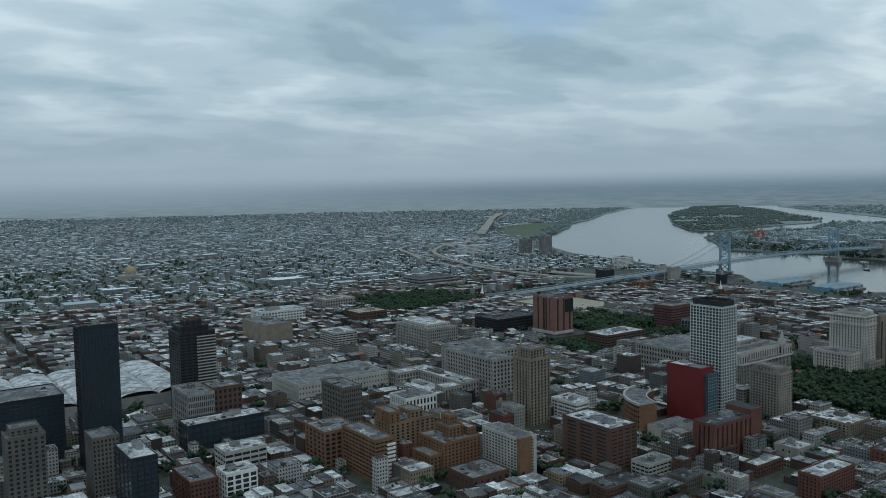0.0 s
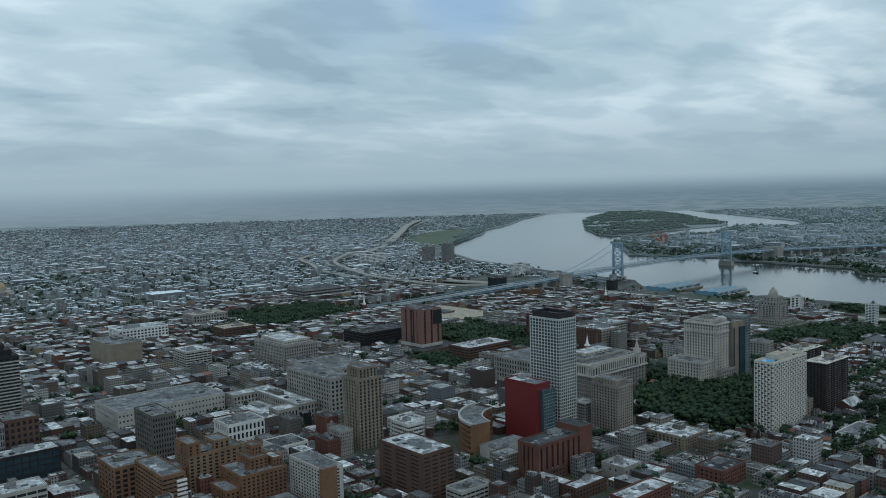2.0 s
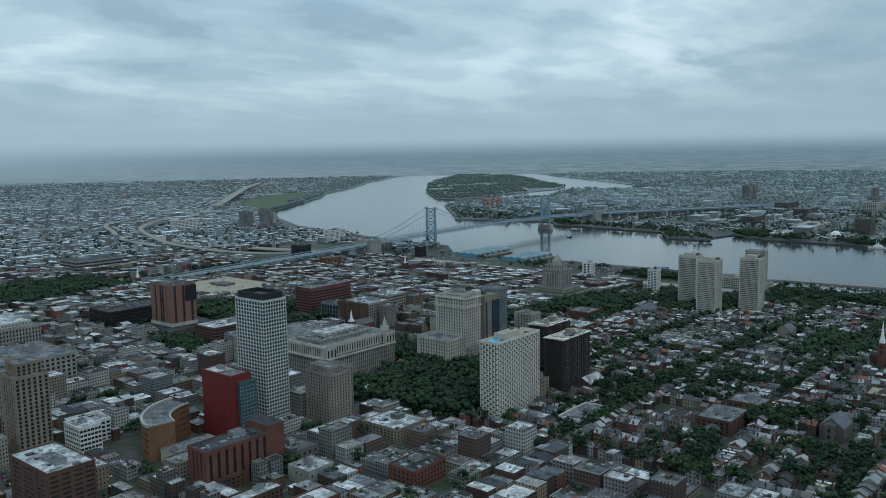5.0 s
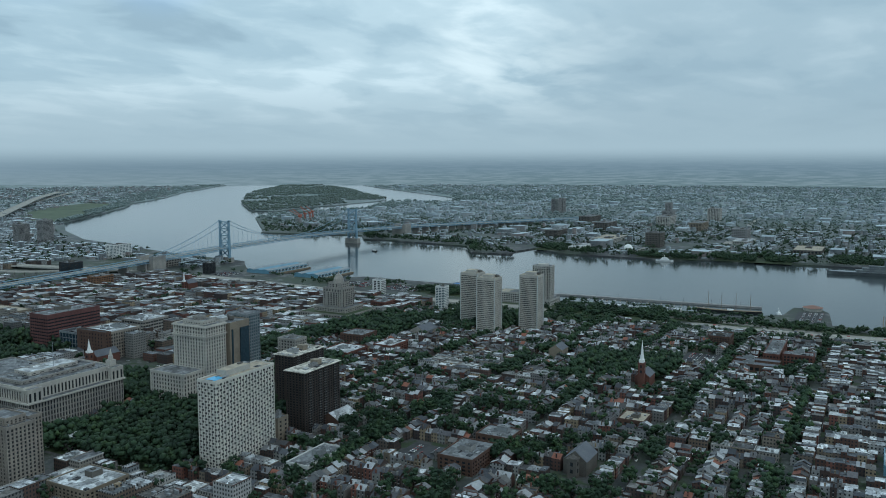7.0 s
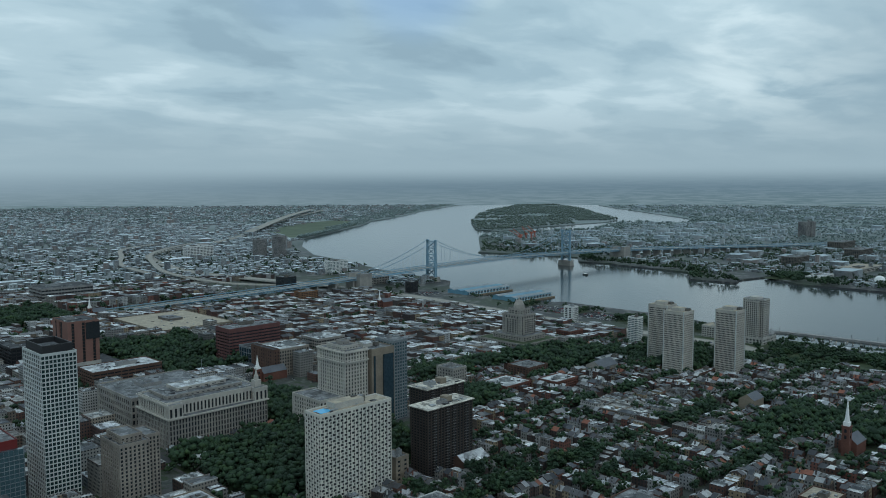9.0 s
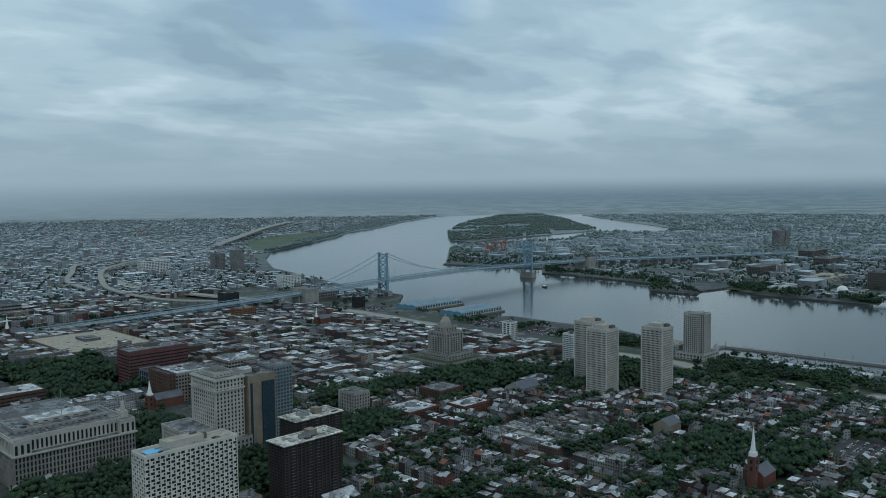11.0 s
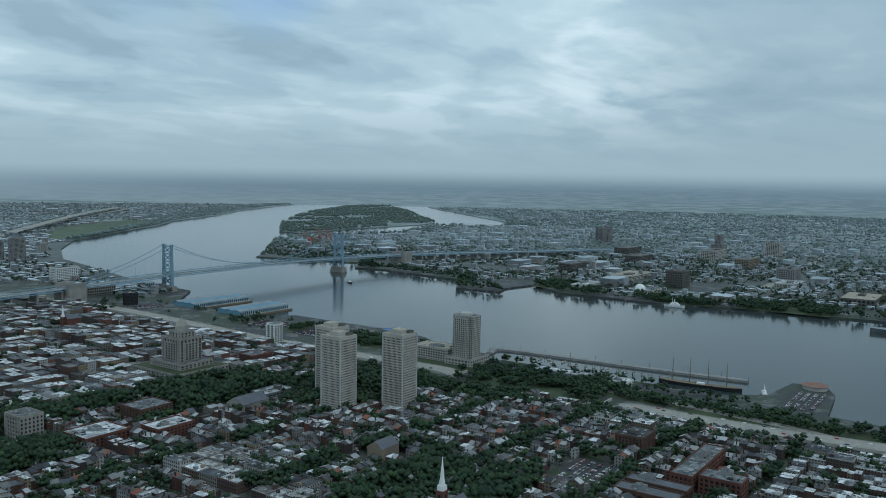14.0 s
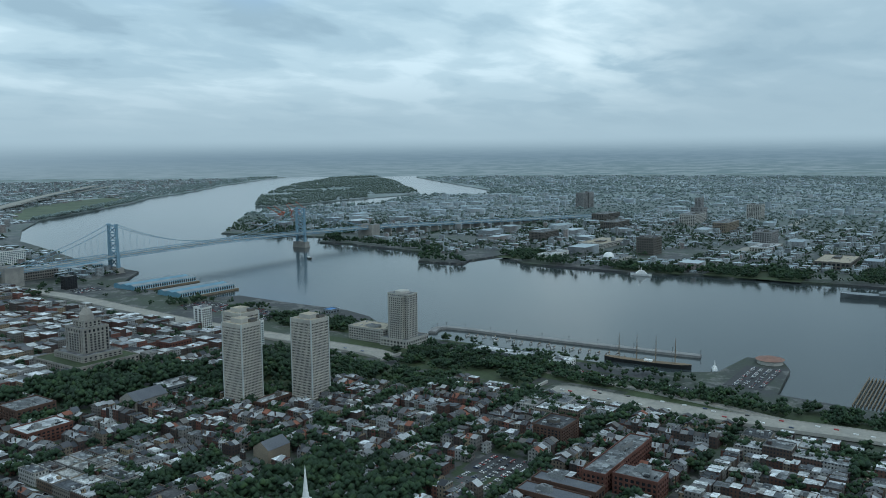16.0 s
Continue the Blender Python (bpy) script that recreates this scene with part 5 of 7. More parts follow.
def side(k, off):
    """The point off to the side of the axis at its k-th point."""
    a, c = Vector(AXIS[max(k - 1, 0)]), Vector(AXIS[min(k + 1, len(AXIS) - 1)])
    d = (c - a).normalized()
    s = Vector((-d.y, d.x, 0)) * off
    return Vector(AXIS[k]) + s


def bridge():
    b = root("suspension_bridge", 1320, 811, 10, "long blue suspension bridge over the river", "bridge")
    deck = Mesh("road_concrete", "bridge_blue")
    for k in range(len(AXIS) - 1):
        l0, r0, l1, r1 = side(k, 9), side(k, -9), side(k + 1, 9), side(k + 1, -9)
        up = Vector((0, 0, 0.4))
        deck.face([tuple(v + up) for v in (r0, r1, l1, l0)], 0)
        dn = Vector((0, 0, -0.6))
        deck.face([tuple(v + dn) for v in (l0, l1, r1, r0)], 1)
        for p, q in ((l0, l1), (r0, r1)):
            deck.face([tuple(p + dn), tuple(q + dn), tuple(q + up), tuple(p + up)], 1)
    part("deck", deck, b, "concrete roadway")
    for off in (9.2, -9.2):
        truss = Mesh("bridge_blue")
        for k in range(len(AXIS) - 1):
            p, q = side(k, off), side(k + 1, off)
            n = max(2, int((q - p).length / 9))
            high, low = (2.4, -2.0)
            for z in (high, low):
                truss.beam(p + Vector((0, 0, z)), q + Vector((0, 0, z)), 0.55, 0, 0.8)
            for i in range(n):
                u, v = p.lerp(q, i / n), p.lerp(q, (i + 1) / n)
                truss.beam(u + Vector((0, 0, low)), u + Vector((0, 0, high)), 0.4)
                truss.beam(u + Vector((0, 0, low if i % 2 else high)), v + Vector((0, 0, high if i % 2 else low)), 0.4)
        part("side_truss", truss, b, "blue steel side truss")
    for off in (8.6, -8.6):
        cable, hang = Mesh("bridge_blue"), Mesh("bridge_blue")
        w, e = side(4, off), side(6, off)
        wa, ea = side(3, off), side(7, off)
        spans = ((Vector((w.x, w.y, 54.4)), Vector((e.x, e.y, 54.2)), 18.0), (Vector((wa.x, wa.y, wa.z + 3)), Vector((w.x, w.y, 54.4)), None), (Vector((e.x, e.y, 54.2)), Vector((ea.x, ea.y, ea.z + 3)), None))
        for p, q, low in spans:
            n = 34 if low else 16
            sag = (min(p.z, q.z) - low) if low else 5
            pts = [p.lerp(q, i / n) - Vector((0, 0, 4 * sag * (i / n) * (1 - i / n))) for i in range(n + 1)]
            for u, v in zip(pts, pts[1:]):
                cable.beam(u, v, 0.55)
            for i in range(1, n):
                zd = 15.3 - abs(pts[i].x - 1320) / 171 * 2 if low else 12
                if pts[i].z > zd + 1.5:
                    hang.beam(pts[i], (pts[i].x, pts[i].y, zd), 0.12)
        part("main_cable", cable, b)
        tagged(part("suspenders", hang, b), kind="stuff")
    for k, w in ((3, 13), (7, 12)):
        m = Mesh("granite", "roof_grey")
        x, y, z = AXIS[k]
        g = ground_z(x) - 4
        for s in (-1, 1):
            m.box(x - 11, y + s * 12 - 4, g, x + 11, y + s * 12 + 4, z + 6, 0, 1)
        m.box(x - 11, y - 8, g, x + 11, y + 8, z - 2.5, 0)
        part("anchorage", m, b, "pale stone anchorage block")
    for k in range(len(AXIS) - 1):
        if 3 <= k <= 6:
            continue
        a, c = Vector(AXIS[k]), Vector(AXIS[k + 1])
        n = max(2, int((c - a).length / 26))
        for i in range(n):
            p = a.lerp(c, (i + 0.5) / n)
            g = ground_z(p.x)
            if p.z - 2.2 > g + 0.5:
                m = Mesh("granite")
                m.box(p.x - 1.2, p.y - 8, g - 0.3, p.x + 1.2, p.y + 8, p.z - 2.1)
                part("viaduct_pier", m, b)


bridge()
reserve(640, 794, 1030, 832)
for _k in range(7, 10):
    (_ax, _ay, _), (_bx, _by, _) = AXIS[_k], AXIS[_k + 1]
    for _t in range(8):
        _px, _py = _ax + (_bx - _ax) * (_t + 0.5) / 8, _ay + (_by - _ay) * (_t + 0.5) / 8
        reserve(_px - 24, _py - 16, _px + 24, _py + 16)


# ---------------------------------------------------------------- roads
def ribbon(name, pts, width, label, mat="road_concrete", lift=0.25, piers=False):
    m = Mesh(mat, "concrete_pale")
    P = [Vector(p) for p in pts]
    sides = []
    for k, p in enumerate(P):
        d = (P[min(k + 1, len(P) - 1)] - P[max(k - 1, 0)]).normalized()
        s = Vector((-d.y, d.x, 0)).normalized() * width / 2
        sides.append((p + s, p - s))
    up, dn = Vector((0, 0, lift)), Vector((0, 0, lift - 0.9 if piers else -0.5))
    wall = Vector((0, 0, 0.55))
    for (l0, r0), (l1, r1) in zip(sides, sides[1:]):
        m.face([tuple(v + up) for v in (r0, r1, l1, l0)], 0)
        for p, q, sgn in ((l0, l1, 1), (r0, r1, -1)):
            a, c, e, f = p + dn, q + dn, q + up + wall, p + up + wall
            m.face([tuple(v) for v in (a, c, e, f)], 1)
        if piers:
            m.face([tuple(v + dn) for v in (l0, l1, r1, r0)], 1)
            c = (l0 + r0) / 2
            g = ground_z(c.x)
            if c.z - 1 > g:
                m.box(c.x - 0.7, c.y - 0.7, g - 0.3, c.x + 0.7, c.y + 0.7, c.z + lift - 0.9, 1)
    alone(name, m, label, "road", "structure")


def curve(ctrl, n=8):
    """A smooth line through the given points."""
    P = [Vector(c) for c in ctrl]
    out = []
    for i in range(len(P) - 1):
        a, b, c, d = P[max(i - 1, 0)], P[i], P[i + 1], P[min(i + 2, len(P) - 1)]
        for k in range(n):
            t = k / n
            out.append(0.5 * (2 * b + (c - a) * t + (2 * a - 5 * b + 4 * c - d) * t * t + (3 * b - a - 3 * c + d) * t ** 3))
    return out + [P[-1]]


ribbon("highway", curve([(1010, -400, -6.5), (1000, -120, -6.2), (993, -43, -6.2), (988, 4, -6.3), (987, 56, -6.4), (988, 92, -6.6), (989, 114, -9.6), (992, 160, -10.5), (996, 230, -9.8), (998, 252, -6.9), (998, 300, -6.8), (996, 450, -7), (1003, 560, -7), (1012, 690, -7), (1000, 830, -6), (960, 960, -3), (930, 1120, -2), (960, 1300, -2), (1030, 1480, -3), (1180, 1620, -4), (1420, 1815, -4), (1947, 2420, -3), (2753, 3240, -3)], 6), 17, "wide pale concrete riverside expressway", lift=0.9)
_m = Mesh("concrete_pale")
for _y in (112.0, 238.0):
    _cx = 988 + (_y - 92) * 0.06
    _m.box(_cx - 12, _y - 0.5, -8.5, _cx + 12, _y + 0.5, -5.6)
alone("tunnel_portal", _m, "pale concrete portals where the road dips under the park", "wall", "structure")
ribbon("highway_ramp", curve([(1000, 840, -2), (905, 900, 1), (868, 960, 4), (870, 1080, 5), (905, 1200, 5), (990, 1400, 5), (1090, 1530, 4), (1200, 1640, 2)], 6), 9, "curving concrete expressway ramp on piers", piers=True)
ribbon("highway_ramp", curve([(820, 1010, 1), (850, 1090, 3), (870, 1250, 5), (935, 1400, 5), (1015, 1575, 4), (1150, 1700, 1)], 6), 9, "curving concrete expressway ramp on piers", piers=True)
ribbon("expressway", curve([(250, 740, 0.2), (330, 755, 0.2), (430, 790, 0.2), (500, 830, 0.2), (600, 900, 0.3), (760, 960, 0.6), (880, 985, 1)], 5), 12, "pale cross-town expressway", lift=0.3)
ribbon("elevated_highway", curve([(1500, 1890, 3), (1786, 2213, 8), (2162, 2648, 9), (2600, 3120, 7)], 8), 26, "pale elevated highway far off", piers=True)
ribbon("camden_avenue", [(1560, 175, -8), (1700, 190, -8), (1950, 200, -8), (2600, 240, -8)], 14, "pale avenue running inland from the river", lift=0.2)
for _a in ((972, -130, 1010, 250), (978, 250, 1030, 720), (850, 820, 1040, 1000)):
    reserve(*_a)

ribbon("frontage_road", curve([(988, -110, -7.4), (1004, -30, -7.5), (1014, 20, -7.6), (1022, 90, -7.7), (1028, 170, -7.8), (1034, 232, -7.8)], 6), 6, "pale riverside street along the basin", "road_concrete", 0.35)
LOTS = [(820, 44, 864, 72), (560, 132, 584, 150), (300, 330, 326, 350), (1060, -8, 1116, 16), (1030, 20, 1042, 110), (1040, 420, 1078, 470), (1044, 488, 1080, 546), (1034, 700, 1066, 726)]
for _a in LOTS:
    reserve(*_a)

# parks
PARKS = [(487, 227, 602, 315), (556, 318, 600, 400), (486, 470, 650, 512), (560, 512, 650, 620), (640, 262, 700, 300), (756, 66, 812, 128), (430, 770, 620, 800), (470, 800, 620, 880), (700, 330, 830, 350), (1010, 60, 1045, 260), (1000, -90, 1034, 60), (1044, 310, 1080, 420), (1046, 440, 1082, 560), (1012, 262, 1028, 330), (940, 150, 975, 330), (786, 294, 884, 352), (846, 224, 874, 284), (894, 238, 938, 300), (926, 210, 960, 240), (984, 122, 1020, 226), (734, 94, 762, 128), (762, 102, 792, 126), (1515, 60, 1590, 170), (1505, 196, 1548, 286), (1530, 424, 1610, 470), (1562, -70, 1640, 10), (936, 20, 962, 140), (940, -120, 962, 10), (1036, 340, 1076, 400), (1062, 100, 1068, 240), (690, 340, 760, 380)]
PAVE = Mesh("grass")
for _x0, _y0, _x1, _y1 in PARKS:
    _zs = (ground_z(_x0), ground_z(_x1))
    PAVE.face([(_x0, _y0, _zs[0] + 0.12), (_x1, _y0, _zs[1] + 0.12), (_x1, _y1, _zs[1] + 0.12), (_x0, _y1, _zs[0] + 0.12)])
alone("park_lawn", PAVE, "green lawns of the city's squares and parks", "lawn", "structure")


# ---------------------------------------------------------------- trees
def crown_points(rnd, r, h, lumps, tris, mesh, z, coarse=False):
    form, faces = (OCT_V, OCT_F) if coarse else (ICO_V, ICO_F)
    for _ in range(lumps):
        a, d = rnd.uniform(0, 6.28), r * math.sqrt(rnd.uniform(0.02, 0.75))
        cx, cy, cz = d * math.cos(a), d * math.sin(a), z + h * rnd.uniform(0.25, 0.8)
        lr = r * (rnd.uniform(0.3, 0.5) if coarse else rnd.uniform(0.18, 0.34))
        k = len(mesh.v)
        for v in form:
            s = lr * (rnd.uniform(0.7, 1.25) if coarse else rnd.uniform(0.55, 1.4))
            mesh.v.append((cx + v[0] * s, cy + v[1] * s, cz + v[2] * s * 0.85))
        mesh.f += [(k + f[0], k + f[1], k + f[2]) for f in faces]
        mesh.m += [0] * len(faces)
        for _ in range(tris):
            v = Vector((rnd.gauss(0, 1), rnd.gauss(0, 1), abs(rnd.gauss(0, 0.9)))).normalized() * lr * rnd.uniform(0.9, 1.25)
            p = Vector((cx, cy, cz)) + v
            e1 = Vector((rnd.gauss(0, 1), rnd.gauss(0, 1), rnd.gauss(0, 0.6))).normalized() * rnd.uniform(0.25, 0.5) * (0.4 + r * 0.2)
            e2 = Vector((rnd.gauss(0, 1), rnd.gauss(0, 1), rnd.gauss(0, 0.6))).normalized() * rnd.uniform(0.25, 0.5) * (0.4 + r * 0.2)
            mesh.face([tuple(p), tuple(p + e1), tuple(p + e2)], 0)


_ib = bmesh.new()
bmesh.ops.create_icosphere(_ib, subdivisions=1, radius=1)
ICO_V = [tuple(v.co) for v in _ib.verts]
ICO_F = [tuple(v.index for v in f.verts) for f in _ib.faces]
_ib.free()
OCT_V = [(1, 0, 0), (0, 1, 0), (-1, 0, 0), (0, -1, 0), (0, 0, 1), (0, 0, -1)]
OCT_F = [(0, 1, 4), (1, 2, 4), (2, 3, 4), (3, 0, 4), (1, 0, 5), (2, 1, 5), (3, 2, 5), (0, 3, 5)]


def tree_kind(seed):
    rnd = random.Random(seed)
    r, h = rnd.uniform(2.2, 3.2), rnd.uniform(4.2, 6.0)
    crown = Mesh("leaf_one")
    crown_points(rnd, r, h, 18, 18, crown, 1.6)
    trunk = Mesh("bark")
    trunk.cone(0, 0, -0.3, 2.2, 0.32, 0.22, 7)
    for i in range(4):
        a = i * 1.57 + rnd.random()
        trunk.beam((0, 0, 1.8), (r * 0.5 * math.cos(a), r * 0.5 * math.sin(a), 2.2 + h * 0.4), 0.16)
    return trunk.data("trunk"), crown.data("crown")


def stuff_tree(seed, lumps=9, tris=8, coarse=False):
    rnd = random.Random(seed)
    m = Mesh("leaf")
    crown_points(rnd, rnd.uniform(2.3, 3.1), rnd.uniform(4.5, 6), lumps, tris, m, 0.4, coarse)
    v = np.array(m.v)
    f = np.array([list(q) for q in m.f])
    return v, f


TREE_SPOTS = []


def joined_trees(name, spots, label, kinds, mat="leaf"):
    vs, fs, n = [], [], 0
    for i, (x, y, z, s) in enumerate(spots):
        v, f = kinds[i % len(kinds)]
        a = (i * 2.399) % 6.283
        c, d = math.cos(a) * s, math.sin(a) * s
        w = np.empty_like(v)
        w[:, 0] = v[:, 0] * c - v[:, 1] * d + x
        w[:, 1] = v[:, 0] * d + v[:, 1] * c + y
        w[:, 2] = v[:, 2] * s + z
        vs.append(w)
        fs.append(f + n)
        n += len(v)
    if not vs:
        return
    tri_mesh(name, np.concatenate(vs), np.concatenate(fs), [mat], label)


def tri_mesh(name, v, f, mats, label, mi=None, kind="stuff", category="trees"):
    me = bpy.data.meshes.new(name)
    k = f.shape[1]
    me.vertices.add(len(v))
    me.vertices.foreach_set("co", v.astype(np.float32).ravel())
    me.loops.add(f.size)
    me.loops.foreach_set("vertex_index", f.astype(np.int32).ravel())
    me.polygons.add(len(f))
    me.polygons.foreach_set("loop_start", np.arange(0, f.size, k, dtype=np.int32))
    for m in mats:
        me.materials.append(M[m])
    if mi is not None:
        me.polygons.foreach_set("material_index", mi.astype(np.int32))
    me.update(calc_edges=True)
    me.validate()
    return tagged(new(name, me), label, category, kind=kind)


# ---------------------------------------------------------------- the fabric of the city
RND = random.Random(11)
NEAR_HOUSES = []
CIVIC_THINGS = []
blocks, houses_m, civic_m, roof_clutter = Mesh("yard"), Mesh("house_wall", "flat_roof", "pitched_roof"), Mesh("civic_wall", "flat_roof"), Mesh("metal_unit", "house_wall")


def add_house(x0, y0, x1, y1, h, pitched, axis):
    z = ground_z((x0 + x1) / 2)
    if not free(x0, y0, x1, y1) or wet(x0, y0) or wet(x1, y1):
        return
    if 500 < x0 < 800 and -45 < y0 < 175 and len(NEAR_HOUSES) < 300:
        NEAR_HOUSES.append((x0, y0, x1, y1, h, pitched, axis))
        return
    if pitched:
        houses_m.box(x0, y0, z - 0.4, x1, y1, z + h, 0, None, False)
        houses_m.gable(x0, y0, x1, y1, z + h + 0.01, RND.uniform(1.1, 1.8), axis, 2, 0, 0.12)
        if RND.random() < 0.5:
            cx, cy = (x0 + 0.4, (y0 + y1) / 2)
            roof_clutter.box(cx, cy - 0.3, z + h, cx + 0.5, cy + 0.3, z + h + 2.3, 1)
    else:
        houses_m.box(x0, y0, z - 0.4, x1, y1, z + h, 0, 1, False)
        if RND.random() < 0.35:
            a, b = RND.uniform(x0 + 0.3, x1 - 1.3), RND.uniform(y0 + 0.3, y1 - 1.3)
            roof_clutter.box(a, b, z + h, a + RND.uniform(0.5, 1.2), b + RND.uniform(0.5, 1.2), z + h + RND.uniform(0.4, 1.2), RND.choice((0, 0, 1)))


def house_row(x0, x1, y0, y1, tall, pitch_share, wide=4.2):
    """A terrace along x from x0 to x1, with party walls and uneven roofs."""
    x = x0
    style = RND.random() < pitch_share
    while x < x1 - 2.5:
        w = min(wide * RND.uniform(0.75, 1.35), x1 - x)
        if RND.random() < 0.35:
            style = RND.random() < pitch_share
        gap = RND.uniform(-0.9, 0.9)
        h = tall * RND.uniform(0.78, 1.2)
        if RND.random() > 0.06:
            add_house(x, y0 + max(gap, 0), x + w - 0.02, y1 + min(gap, 0), h, style, "x")
            if RND.random() < 0.5 and not style:
                back = RND.uniform(2, 4)
                add_house(x + 0.3, y1 + min(gap, 0) + 0.03, x + w * 0.6, y1 + min(gap, 0) + back, h * 0.7, False, "x")
        x += w


def house_col(x0, x1, y0, y1, tall, pitch_share, wide=4.2):
    y = y0
    style = RND.random() < pitch_share
    while y < y1 - 2.5:
        w = min(wide * RND.uniform(0.75, 1.35), y1 - y)
        if RND.random() < 0.35:
            style = RND.random() < pitch_share
        gap = RND.uniform(0, 1.0)
        if RND.random() > 0.06:
            add_house(x0 + gap, y, x1 - gap, y + w - 0.02, tall * RND.uniform(0.78, 1.2), style, "y")
        y += w


def civic_block(x0, y0, x1, y1, low, high):
    """Larger flat-roofed buildings that fill a block."""
    nx, ny = max(1, round((x1 - x0) / RND.uniform(8, 14))), max(1, round((y1 - y0) / RND.uniform(9, 16)))
    for i in range(nx):
        for j in range(ny):
            if RND.random() < 0.1:
                continue
            a, c = x0 + (x1 - x0) * i / nx, x0 + (x1 - x0) * (i + 1) / nx - RND.choice((0.05, 0.05, 1.5))
            b, d = y0 + (y1 - y0) * j / ny, y0 + (y1 - y0) * (j + 1) / ny - RND.choice((0.05, 0.05, 1.5))
            if not free(a, b, c, d) or wet(a, b) or wet(c, d):
                spots = [(a, b), ((a + c) / 2, b), (a, (b + d) / 2), ((a + c) / 2, (b + d) / 2)]
                w, e = (c - a) / 2 - 0.05, (d - b) / 2 - 0.05
                spots = [(p, q) for p, q in spots if free(p, q, p + w, q + e) and not wet(p + w, q + e)]
                for p, q in spots[1:]:
                    h = low + (high - low) * 0.4 * RND.random() ** 2
                    z = ground_z(p)
                    civic_m.box(p, q, z - 0.4, p + w, q + e, z + h, 0, 1, False)
                    civic_m.ring(p, q, p + w, q + e, z + h + 0.004, z + h + 0.45, 0.3, 0)
                if not spots:
                    continue
                a, b = spots[0]
                c, d = a + w, b + e
            h = low + (high - low) * RND.random() ** 2.6
            z = ground_z((a + c) / 2)
            if c - a > 4 and d - b > 4 and len(CIVIC_THINGS) < 300 and a > 200 and b < 470:
                CIVIC_THINGS.append((a, b, c, d, z + h))
                continue
            civic_m.box(a, b, z - 0.4, c, d, z + h, 0, 1, False)
            civic_m.ring(a, b, c, d, z + h + 0.004, z + h + 0.45, 0.3, 0)
            for _ in range(RND.randint(1, 5)):
                if c - a < 5 or d - b < 5:
                    break
                p, q = RND.uniform(a + 0.6, c - 3), RND.uniform(b + 0.6, d - 3)
                s = RND.uniform(0.7, 2.4)
                roof_clutter.box(p, q, z + h, p + s, q + RND.uniform(0.7, 2.4), z + h + RND.uniform(0.5, 1.6), RND.choice((0, 0, 0, 1)))


PX, PY, STREET = 74.0, 62.0, 6.5


